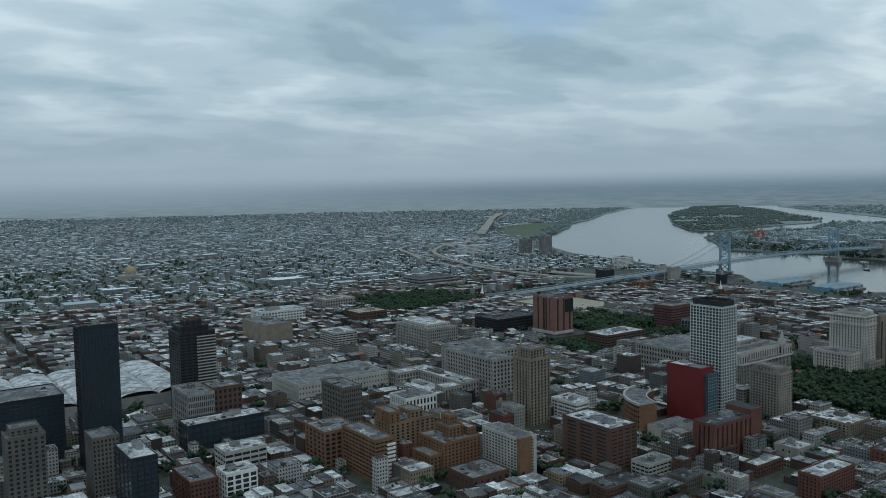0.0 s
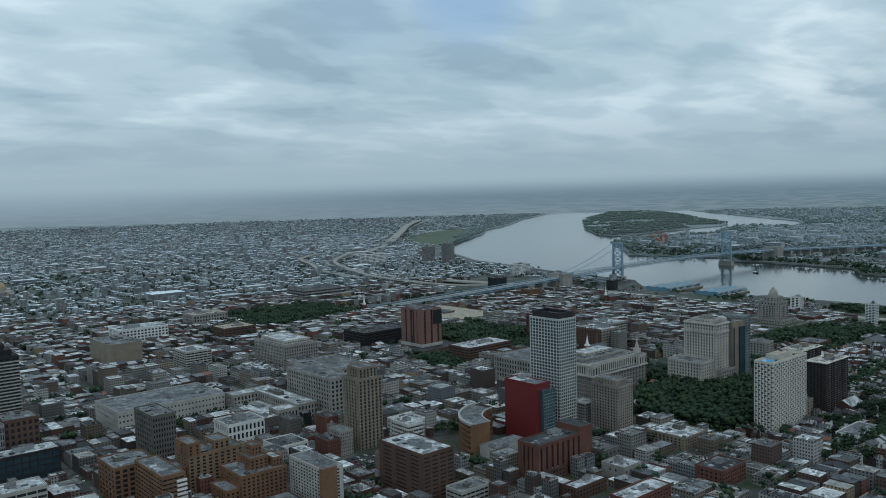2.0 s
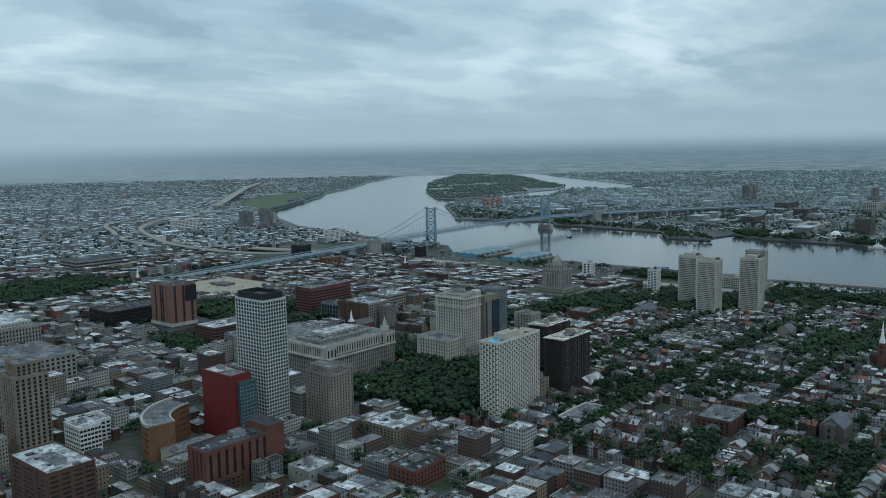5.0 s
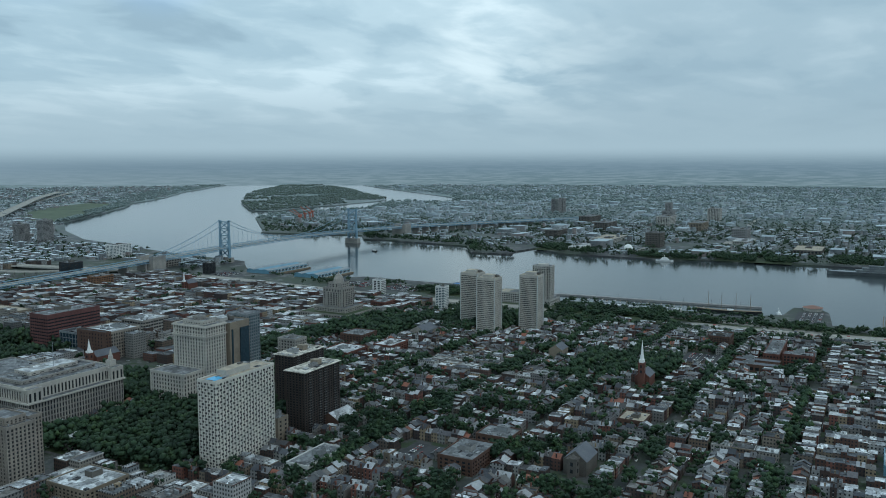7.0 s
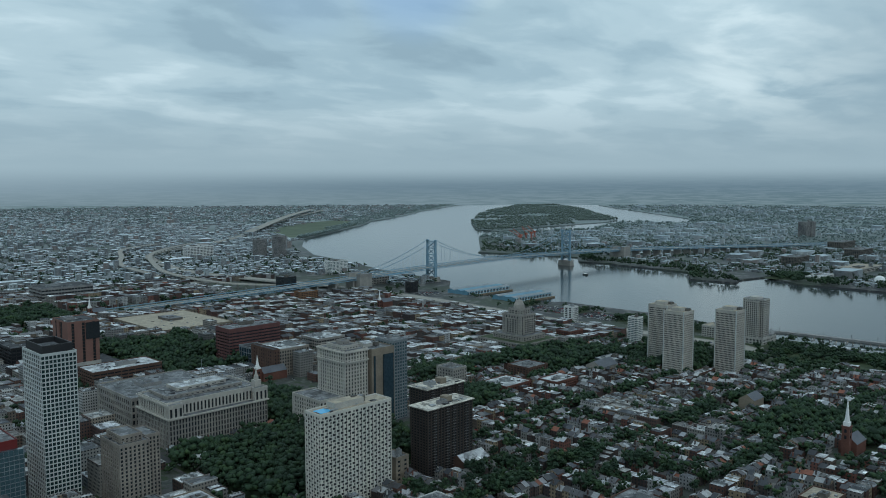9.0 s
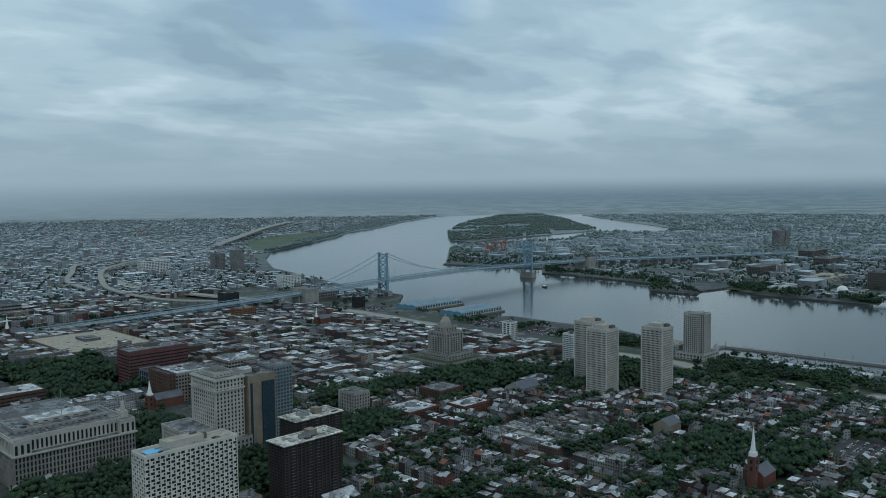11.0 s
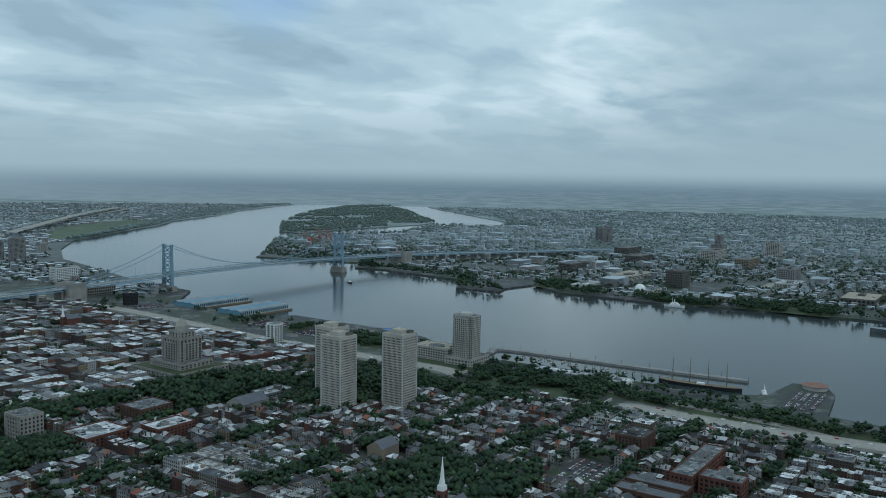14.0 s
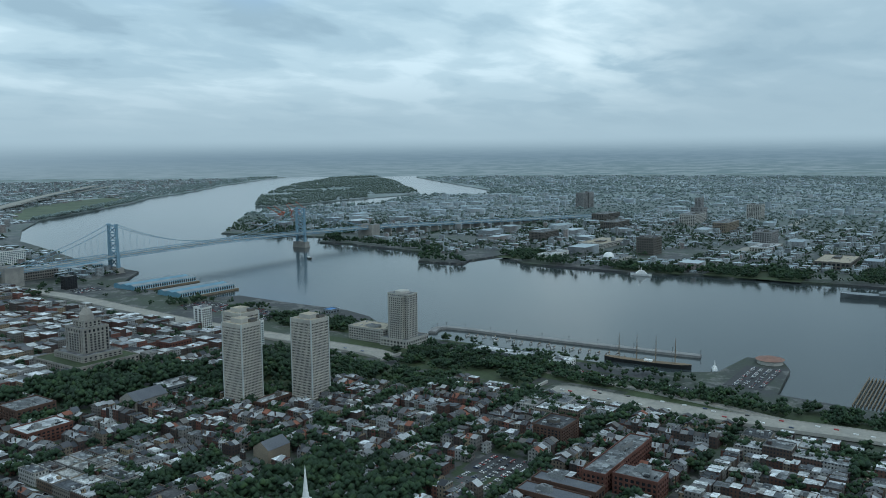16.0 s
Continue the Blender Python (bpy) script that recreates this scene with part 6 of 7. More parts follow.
def near_fabric():
    for i in range(-8, 10):
        for j in range(-5, 17):
            x0, y0 = 488 + PX * i + STREET / 2, -20 + PY * j + STREET / 2
            x1, y1 = x0 + PX - STREET, y0 + PY - STREET
            cx, cy = (x0 + x1) / 2, (y0 + y1) / 2
            if x1 > 1040 or cx < cy * 0.08 - 60 or wet(x1, cy) or cx < 100 and cy < 250 or cx - 200 < -cy:
                continue
            z0, z1 = ground_z(x0), ground_z(x1)
            steps = 4
            for k in range(steps):
                a, c = x0 + (x1 - x0) * k / steps, x0 + (x1 - x0) * (k + 1) / steps
                za, zc = ground_z(a) + 0.1, ground_z(c) + 0.1
                blocks.face([(a, y0, za), (c, y0, zc), (c, y1, zc), (a, y1, za)])
            if any(px0 < cx < px1 and py0 < cy < py1 for px0, py0, px1, py1 in PARKS):
                continue
            old = cx > 470 and cy < 330
            south = cy < -20
            if old:
                tall, pitch = (5.0, 0.06) if south else (5.2, 0.55)
                kind = RND.random()
                if kind < 0.16:
                    xm = x0 + (x1 - x0) * RND.choice((0.4, 0.6))
                    civic_block(x0 + 0.8, y0 + 0.8, xm, y1 - 0.8, 4.2, 7)
                    for k in range(5):
                        ya = y0 + 0.8 + (y1 - y0 - 1.6) * k / 5
                        house_row(xm + 1, x1 - 0.8, ya, ya + 6.6, tall, pitch, 3.4)
                elif kind < 0.58:
                    for k in range(5):
                        ya = y0 + 0.8 + (y1 - y0 - 1.6) * k / 5
                        yb = ya + (y1 - y0 - 1.6) / 5
                        base = ya if k % 2 == 0 else yb - 6.9
                        house_row(x0 + 8.2, x1 - 8.2, base, base + 6.9, tall * RND.uniform(0.85, 1.1), pitch, 3.4)
                    house_col(x0 + 0.7, x0 + 7.6, y0 + 0.8, y1 - 0.8, tall, pitch, 3.4)
                    house_col(x1 - 7.6, x1 - 0.7, y0 + 0.8, y1 - 0.8, tall, pitch, 3.4)
                else:
                    for k in range(6):
                        xa = x0 + 0.8 + (x1 - x0 - 1.6) * k / 6
                        xb = xa + (x1 - x0 - 1.6) / 6
                        base = xa if k % 2 == 0 else xb - 6.9
                        house_col(base, base + 6.9, y0 + 8.2, y1 - 8.2, tall * RND.uniform(0.85, 1.1), pitch, 3.4)
                    house_row(x0 + 0.7, x1 - 0.7, y0 + 0.8, y0 + 7.6, tall, pitch, 3.4)
                    house_row(x0 + 0.7, x1 - 0.7, y1 - 7.6, y1 - 0.8, tall, pitch, 3.4)
            elif cx > 690 or cy > 640:
                for k in range(4):
                    ya = y0 + 0.8 + (y1 - y0 - 1.6) * k / 4
                    house_row(x0 + 0.8, x1 - 0.8, ya, ya + RND.uniform(9.5, 13), RND.uniform(5, 9), 0.06, 6.5)
            else:
                if RND.random() < 0.45:
                    civic_block(x0 + 0.8, y0 + 0.8, x1 - 0.8, y1 - 0.8, 3.6, 18 if cy > 300 else 13)
                else:
                    ym = (y0 + y1) / 2
                    civic_block(x0 + 0.8, y0 + 0.8, x1 - 0.8, ym - 2, 3.6, 13 if cy > 300 else 9.5)
                    for k in range(2):
                        ya = ym + 1 + k * 14
                        house_row(x0 + 0.8, x1 - 0.8, ya, ya + 11, RND.uniform(5, 8), 0.12, 6)
            n = 135 if old and not south else 28 if old else 26
            for _ in range(n):
                if RND.random() < 0.45:
                    tx, ty = RND.uniform(x0, x1), RND.choice((y0 - 0.3, y1 + 0.3)) + RND.uniform(-0.5, 0.5)
                else:
                    tx, ty = RND.uniform(x0 + 2, x1 - 2), RND.uniform(y0 + 2, y1 - 2)
                wood = noise.noise(Vector((tx * 0.026, ty * 0.026, 4.0))) + (0.1 if 690 < tx < 850 and 60 < ty < 180 else 0)
                if RND.random() > 0.5 + 1.5 * wood:
                    continue
                if free(tx - 1, ty - 1, tx + 1, ty + 1):
                    TREE_SPOTS.append((tx, ty, ground_z(tx), RND.uniform(0.95, 1.75)))


near_fabric()
for _x0, _y0, _x1, _y1 in PARKS:
    _n = int((_x1 - _x0) * (_y1 - _y0) / (19 if _x0 < 660 else 26 if _x0 < 900 else 30))
    for _ in range(_n):
        _x, _y = RND.uniform(_x0, _x1), RND.uniform(_y0, _y1)
        if free(_x - 0.5, _y - 0.5, _x + 0.5, _y + 0.5) and not wet(_x, _y):
            TREE_SPOTS.append((_x, _y, ground_z(_x), RND.uniform(1.3, 2.3) if _x0 < 900 else RND.uniform(0.8, 1.5)))


# trees along the quays and the riverside street
for _ in range(480):
    _x, _y = RND.uniform(1006, 1082), RND.choice((RND.uniform(-140, 270), RND.uniform(320, 820)))
    if noise.noise(Vector((_x * 0.03, _y * 0.03, 7.0))) > 0.02 and free(_x - 1, _y - 1, _x + 1, _y + 1) and not wet(_x + 3, _y):
        TREE_SPOTS.append((_x, _y, ground_z(_x), RND.uniform(0.7, 1.3)))
# trees on the park that covers the expressway
for _ in range(120):
    _x, _y = RND.uniform(984, 1020), RND.uniform(118, 232)
    if noise.noise(Vector((_x * 0.05, _y * 0.05, 1.0))) > -0.15:
        TREE_SPOTS.append((_x, _y, ground_z(_x), RND.uniform(0.8, 1.5)))


# the green flats on the near bank upriver
MEADOW = [(1480, 1690), (1650, 1800), (1850, 1945), (2065, 2115), (2240, 2290), (2180, 2420), (1960, 2330), (1740, 2120), (1560, 1880)]
_m = Mesh("meadow")
_m.face([(x, y, ground_z(x) + 0.3) for x, y in MEADOW])
alone("river_meadow", _m, "pale green flats beside the river", "meadow", "structure")


def far_fabric():
    """Low terraces and sheds, coarser with distance, as far as the land is seen."""
    vs, fs, ms, trees = [], [], [], []
    rnd = random.Random(5)

    def put(x, y, w, d, h):
        z = ground_z(x)
        n = 12 * len(vs)
        x0, x1, y0, y1 = x - w / 2, x + w / 2, y - d / 2, y + d / 2
        lo = [(x0, y0, z - 0.5), (x1, y0, z - 0.5), (x1, y1, z - 0.5), (x0, y1, z - 0.5)]
        hi = [(x0, y0, z + h), (x1, y0, z + h), (x1, y1, z + h), (x0, y1, z + h)]
        vs.append(lo + hi + hi)
        fs.extend([(n, n + 1, n + 5, n + 4), (n + 1, n + 2, n + 6, n + 5), (n + 2, n + 3, n + 7, n + 6), (n + 3, n, n + 4, n + 7), (n + 8, n + 9, n + 10, n + 11)])
        ms.extend([0, 0, 0, 0, 1])

    def east_far(x, y, d):
        return d > 2000 and x > 1700 and noise.noise(Vector((x * 0.0022, y * 0.0022, 6.0))) > -0.12 and not wet(x, y)

    def green_block(x, y):
        for _ in range(10):
            tx, ty = x + rnd.uniform(0, PX), y + rnd.uniform(0, PY)
            if not wet(tx, ty):
                trees.append((tx, ty, ground_z(tx), rnd.uniform(0.9, 1.7)))

    for i in range(-14, 80):
        for j in range(-8, 78):
            bx, by = 488 + PX * i, -20 + PY * j
            d = math.hypot(bx - 270, by + 60)
            ang = math.degrees(math.atan2(bx - 270, by + 60))
            if not (-15 < ang < 100) or d > 4900 or (bx < 1040 and by < -20 + PY * 17 and bx > -110):
                continue
            if d > 2800 and (i + j) % 2 and rnd.random() < 0.35:
                continue
            if east_far(bx, by, d) and rnd.random() < 0.35:
                green_block(bx, by)
                continue
            if 1500 < bx < 1800 and by > 150 and rnd.random() < 0.15:
                continue
            if inside(bx, by, ISLAND) or inside(bx + 30, by + 30, MEADOW) or wet(bx, by) or wet(bx + 60, by) or wet(bx, by + 50):
                continue
            east = inside(bx, by, EAST + [(9000, -1200), (9000, 4700)])
            dens = noise.noise(Vector((bx * 0.0016, by * 0.0016, 3.0)))
            green = 0.5 + 0.9 * noise.noise(Vector((bx * 0.0011, by * 0.0011, 9.0))) + (0.5 if east else 0.55 if d < 1700 else 0.25)
            rows = 4 if d < 1800 else 3
            seg = 8 if d < 1800 else 10 if d < 2600 else 15
            turned = rnd.random() < 0.5
            long, short = (PY, PX) if turned else (PX, PY)
            for r in range(rows):
                v = 8 + r * (short - 8) / rows + rnd.uniform(-2, 2)
                u = 5 + rnd.uniform(0, 4)
                if rnd.random() < (0.5 if east else 0.16) + 0.3 * dens:
                    continue
                tall = rnd.uniform(3.2, 5.5)
                while u < long - 7:
                    w = seg * rnd.uniform(0.4, 1.3)
                    deep = rnd.uniform(5, 10) if d < 1800 else rnd.uniform(6, 14)
                    h = tall * rnd.uniform(0.7, 1.3) * (rnd.uniform(1.5, 3.0) if rnd.random() < 0.08 else 1)
                    x, y, ww, dd = (bx + v, by + u + w / 2, deep, w * 0.96) if turned else (bx + u + w / 2, by + v, w * 0.96, deep)
                    if rnd.random() < 0.8 and free(x - ww / 2, y - dd / 2, x + ww / 2, y + dd / 2) and not wet(x, y):
                        put(x, y, ww, dd, h)
                    u += w + (rnd.uniform(1, 6) if rnd.random() < 0.25 else 0)
            if rnd.random() < (0.16 if east else 0.06):
                w = rnd.uniform(25, 50)
                if free(bx + 10, by + 10, bx + 10 + w, by + 40):
                    put(bx + 10 + w / 2, by + 28, w, rnd.uniform(18, 30), rnd.uniform(5, 13))
            nt = int(max(0, (green + 0.1) * ((22 if d < 2200 else 8) if east else 16 if d < 1700 else 4)))
            for _ in range(nt):
                tx, ty = bx + rnd.uniform(0, PX), by + rnd.uniform(0, PY)
                if not wet(tx, ty) and free(tx - 1, ty - 1, tx + 1, ty + 1):
                    trees.append((tx, ty, ground_z(tx), rnd.uniform(0.8, 1.4) * (1 if d < 1800 else 1.15 if d < 3000 else 1.5)))
    v = np.array(vs).reshape(-1, 12, 3)
    f, mi = np.array(fs).reshape(-1, 5, 4) % 12, np.array(ms).reshape(-1, 5)
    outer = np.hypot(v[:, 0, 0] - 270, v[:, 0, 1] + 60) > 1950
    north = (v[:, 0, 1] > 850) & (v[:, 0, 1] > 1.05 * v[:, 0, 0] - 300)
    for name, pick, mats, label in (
        ("distant_housing", ~outer & ~north, ["far_wall", "far_roof"], "endless low terraces and sheds, pale and grey roofs tinted bluish like haze"),
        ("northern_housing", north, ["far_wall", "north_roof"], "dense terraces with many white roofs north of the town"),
        ("outlying_housing", outer & ~north, ["edge_wall", "edge_roof"], "low suburban roofs, blue-grey distance haze put into their colours"),
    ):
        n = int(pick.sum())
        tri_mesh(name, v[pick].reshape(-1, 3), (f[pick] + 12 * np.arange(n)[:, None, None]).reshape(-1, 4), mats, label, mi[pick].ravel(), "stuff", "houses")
    return trees


FAR_TREES = far_fabric()
# wooded island and river banks
_r = random.Random(21)
for _ in range(17000):
    _x, _y = _r.uniform(2140, 4640), _r.uniform(1540, 3300)
    if inside(_x, _y, ISLAND):
        if noise.noise(Vector((_x * 0.004, _y * 0.004, 2.0))) < 0.22:
            FAR_TREES.append((_x, _y, -9, _r.uniform(1.3, 2.3)))
for _k in range(len(WEST) - 1):
    (_ax, _ay), (_bx, _by) = WEST[_k], WEST[_k + 1]
    if _ay < 1600 or _ax > 4000:
        continue
    _n = int(math.hypot(_bx - _ax, _by - _ay) / 2)
    for _ in range(_n):
        _t, _o = _r.random(), _r.uniform(3, 60) * (1 if _ay > 1800 else 0.4) * (3 if _ay > 2250 else 1)
        FAR_TREES.append((_ax + _t * (_bx - _ax) - _o * 0.6, _ay + _t * (_by - _ay) + _o * 0.75, -8, _r.uniform(1.0, 1.9)))
for _k in range(len(EAST) - 1):
    (_ax, _ay), (_bx, _by) = EAST[_k], EAST[_k + 1]
    if _ax > 4000 or _ay < -100:
        continue
    _n = int(math.hypot(_bx - _ax, _by - _ay) / (3 if _ay > 900 else 3.5))
    for _ in range(_n):
        _t, _o = _r.random(), _r.uniform(4, 120 if _ay > 900 else 30)
        FAR_TREES.append((_ax + _t * (_bx - _ax) + _o, _ay + _t * (_by - _ay) - _o * 0.4, -8, _r.uniform(1.0, 2.4)))
_kinds = [stuff_tree(s) for s in range(6)]
_low = [stuff_tree(s, 6, 1, True) for s in range(20, 25)]
_mid = [stuff_tree(s, 9, 4, True) for s in range(30, 36)]


def clump_tree(seed):
    """A far tree: a few uneven eight-sided clumps."""
    rnd = random.Random(seed)
    vs, fs = [], []
    for i in range(3):
        a, d = i * 2.1 + rnd.random(), rnd.uniform(0.6, 1.8)
        s, k = rnd.uniform(1.2, 1.9), 6 * i
        c = (d * math.cos(a), d * math.sin(a), rnd.uniform(1.6, 3.8))
        for q in ((1, 0, 0), (0, 1, 0), (-1, 0, 0), (0, -1, 0), (0, 0, 1), (0, 0, -1)):
            w = s * rnd.uniform(0.75, 1.3)
            vs.append((c[0] + q[0] * w, c[1] + q[1] * w, c[2] + q[2] * w))
        for j in range(4):
            fs += [(k + j, k + (j + 1) % 4, k + 4), (k + (j + 1) % 4, k + j, k + 5)]
    return np.array(vs), np.array(fs)


_clumps = [clump_tree(s) for s in range(50, 58)]
_dry = [t for t in FAR_TREES if not wet(t[0], t[1])]
_reach = lambda t: math.hypot(t[0] - 400, t[1]) < 1750
joined_trees("bank_woods", [t for t in _dry if _reach(t)], "green trees along the streets and banks of the river", _low, "leaf")
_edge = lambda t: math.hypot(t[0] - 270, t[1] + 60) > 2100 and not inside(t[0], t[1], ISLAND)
joined_trees("distant_woods", [t for t in _dry if not _reach(t) and not _edge(t)], "woods and street trees far off, green paled like haze", _clumps, "leaf_far")
joined_trees("outlying_woods", [t for t in _dry if _edge(t)], "skyline woods, blue haze put into the leaf colour", _clumps, "leaf_edge")

# the nearest trees stand as single things
TREE_SPOTS.sort(key=lambda t: (t[0] - 560) ** 2 + (t[1] - 130) ** 2)
_protos = []
for _s in range(6):
    _t, _c = tree_kind(_s + 40)
    _ob = root("tree", *TREE_SPOTS[_s][:3], "broad leafy green street tree with a dark trunk", "tree", "city trees")
    for _n, _d in (("trunk", _t), ("crown", _c)):
        _p = new(_n, _d)
        _p.parent = _ob
    _protos.append(_ob)
for _i, (_x, _y, _z, _s) in enumerate(TREE_SPOTS[6:300]):
    _k = copy_thing(_protos[_i % 6], pose(_x, _y, _z, 0, 0, (_i * 77) % 360))
    _k.scale = (_s, _s, _s * 1.05)
joined_trees("city_trees", TREE_SPOTS[300:1400], "rows and clumps of leafy city trees between the houses", _kinds)
joined_trees("old_town_trees", TREE_SPOTS[1400:], "dense leafy trees in the gardens and squares of the old town", _mid)

alone("block_ground", blocks, "city blocks of paved yards and gardens", "ground", "structure")
alone("terraced_houses", houses_m, "dense old terraced houses with flat and pitched roofs", "houses", "stuff")
alone("office_fabric", civic_m, "mixed flat-roofed offices and lofts filling the city blocks", "buildings", "stuff")
alone("roof_clutter", roof_clutter, "chimneys, hatches and plant on the roofs", "roof plant", "stuff")


# ---------------------------------------------------------------- the nearest houses, one by one
def near_house(x0, y0, x1, y1, h, pitched, axis):
    z = ground_z((x0 + x1) / 2)
    cx, cy = (x0 + x1) / 2, (y0 + y1) / 2
    b = root("row_house", cx, cy, z, "narrow brick row house with a pitched roof" if pitched else "narrow row house with a flat roof", "house", "row houses")
    w = Mesh("brick_one")
    w.box(x0, y0, z - 0.4, x1, y1, z + h, 0, None, False)
    r = Mesh("pitched_one" if pitched else "roof_one", "brick_one")
    if pitched:
        r.gable(x0, y0, x1, y1, z + h + 0.01, min(x1 - x0, y1 - y0) * 0.3 + 0.5, axis, 0, 1, 0.12)
    else:
        r.box(x0 + 0.15, y0 + 0.15, z + h, x1 - 0.15, y1 - 0.15, z + h + 0.1)
        w.ring(x0, y0, x1, y1, z + h + 0.004, z + h + 0.4, 0.15)
    part("wall", w, b)
    part("roof", r, b)
    c = Mesh("brick_one")
    c.box(x0 + 0.1, cy - 0.35, z + h - 0.5, x0 + 0.6, cy + 0.35, z + h + 1.9)
    c.box(x0 + 0.02, cy - 0.43, z + h + 1.6, x0 + 0.68, cy + 0.43, z + h + 1.8)
    part("chimney", c, b)
    front = (y0, -1) if axis == "x" else (x0, -1)
    n = max(1, int(((x1 - x0) if axis == "x" else (y1 - y0)) / 1.6))
    for k in range(min(n, 2)):
        for f in range(3):
            zz = z + 0.9 + f * 1.75
            if zz + 1 > z + h:
                continue
            m = Mesh("glass_dark", "white_paint")
            if axis == "x":
                u = x0 + (x1 - x0) * (k + 0.5) / min(n, 2)
                m.box(u - 0.3, y0 - 0.03, zz, u + 0.3, y0 + 0.02, zz + 0.95, 0)
                m.box(u - 0.36, y0 - 0.06, zz - 0.1, u + 0.36, y0 - 0.005, zz - 0.004, 1)
            else:
                u = y0 + (y1 - y0) * (k + 0.5) / min(n, 2)
                m.box(x0 - 0.03, u - 0.3, zz, x0 + 0.02, u + 0.3, zz + 0.95, 0)
                m.box(x0 - 0.06, u - 0.36, zz - 0.1, x0 - 0.005, u + 0.36, zz - 0.004, 1)
            part("window", m, b)


for _h in NEAR_HOUSES:
    near_house(*_h)


# ---------------------------------------------------------------- lofts and offices of the nearer blocks
CIVIC_STYLE = (("limestone", "pale stone"), ("brown_brick", "brown brick"), ("red_brick", "red brick"), ("limestone_dark", "dark stone"), ("tan_stone", "tan stone"), ("brown_brick", "brown brick"), ("limestone_dark", "dark stone"), ("red_brick", "red brick"), ("black_panel", "black panelled"))
ROOF_STYLE = (("roof_white", "white"), ("roof_grey", "grey"), ("roof_dark", "dark"), ("roof_dark", "dark"), ("roof_grey", "grey"), ("roof_white", "white"), ("roof_dark", "dark"))
_cr = random.Random(31)
for _x0, _y0, _x1, _y1, _zt in CIVIC_THINGS:
    (_wm, _wl), (_rm, _rl) = _cr.choice(CIVIC_STYLE), _cr.choice(ROOF_STYLE)
    _z = ground_z((_x0 + _x1) / 2) - 0.3
    _b = root("loft_building", (_x0 + _x1) / 2, (_y0 + _y1) / 2, _z, _wl + " city building with a " + _rl + " flat roof", "building", "city buildings")
    tier(_b, _x0, _y0, _x1, _y1, _z, _zt, _wm, (max(3, int((_x1 - _x0) / 1.35)), max(3, int((_y1 - _y0) / 1.35))), max(2, int((_zt - _z) / 1.8)), pier=_cr.uniform(0.45, 0.65), span=_cr.uniform(0.42, 0.58), roof=_rm, deep=0.25, parapet=0.4)
    roof_gear(_b, _x0, _y0, _x1, _y1, _zt, seed=int(_x0 * 3 + _y0), count=_cr.randint(2, 4), house=_cr.choice((0, 0.3)), tall=1.4)


# ---------------------------------------------------------------- the waterfront
def pier_shed(x0, y0, x1, y1, label, bays=10):
    b = root("pier_shed", (x0 + x1) / 2, (y0 + y1) / 2, WATER_Z, label, "pier")
    m = Mesh("wood", "road_concrete")
    m.box(x0 - 2, y0 - 3, WATER_Z - 4, x1 + 3, y1 + 3, WATER_Z + 1.9, 0, 1)
    part("deck", m, b, "timber pier deck")
    z = WATER_Z + 1.9
    m = Mesh("shed_blue")
    m.box(x0, y0, z, x1, y1, z + 4.6)
    part("wall", m, b)
    m = Mesh("white_paint", "glass_dark")
    n = int((x1 - x0) / 3)
    for i in range(n):
        u = x0 + (x1 - x0) * (i + 0.5) / n
        m.box(u - 0.9, y0 - 0.06, z + 0.8, u + 0.9, y0 + 0.02, z + 3.4, 1)
        m.box(u + 1.0, y0 - 0.09, z, u + 1.35, y0 + 0.02, z + 4.5, 0)
    tagged(part("bay_row", m, b), kind="stuff")
    for k in range(3):
        ya, yb = y0 + (y1 - y0) * k / 3, y0 + (y1 - y0) * (k + 1) / 3
        m = Mesh("steel_grey" if k != 1 else "shed_blue", "shed_blue")
        m.gable(x0 - 0.4, ya + 0.1, x1 + 0.4, yb - 0.1, z + 4.65, 1.6, "x", 0, 1, 0.05)
        part("roof", m, b)


pier_shed(1078, 664, 1162, 702, "long blue and white pier shed standing over the river")
pier_shed(1076, 582, 1150, 620, "long blue grey pier shed standing over the river")
pier_shed(1100, 868, 1172, 900, "long pale pier shed north of the bridge")
for _x0, _y0, _x1, _y1 in ((1070, 578, 1155, 624), (1070, 660, 1168, 706)):
    reserve(_x0, _y0, _x1, _y1)


def breakwater():
    m = Mesh("concrete", "road_concrete")
    P = curve([(1088, 266, 0), (1110, 266, 0), (1116, 200, 0), (1121, 130, 0), (1129, 52, 0)], 6)
    for a, c in zip(P, P[1:]):
        m.beam((a.x, a.y, WATER_Z - 0.2), (c.x, c.y, WATER_Z - 0.2), 6.5, 0, 4.0)
    w = alone("long_pier", m, "long concrete pier that shelters the boat basin", "pier", "structure")
    lamp = Mesh("hull_black")
    for a in P[::2]:
        lamp.beam((a.x, a.y, WATER_Z + 1.8), (a.x, a.y, WATER_Z + 5.2), 0.18)
        lamp.box(a.x - 0.3, a.y - 0.3, WATER_Z + 5.1, a.x + 0.3, a.y + 0.3, WATER_Z + 5.5)
    b = new("lamp_posts", lamp.data("lamp_posts"))
    b.parent = w


breakwater()


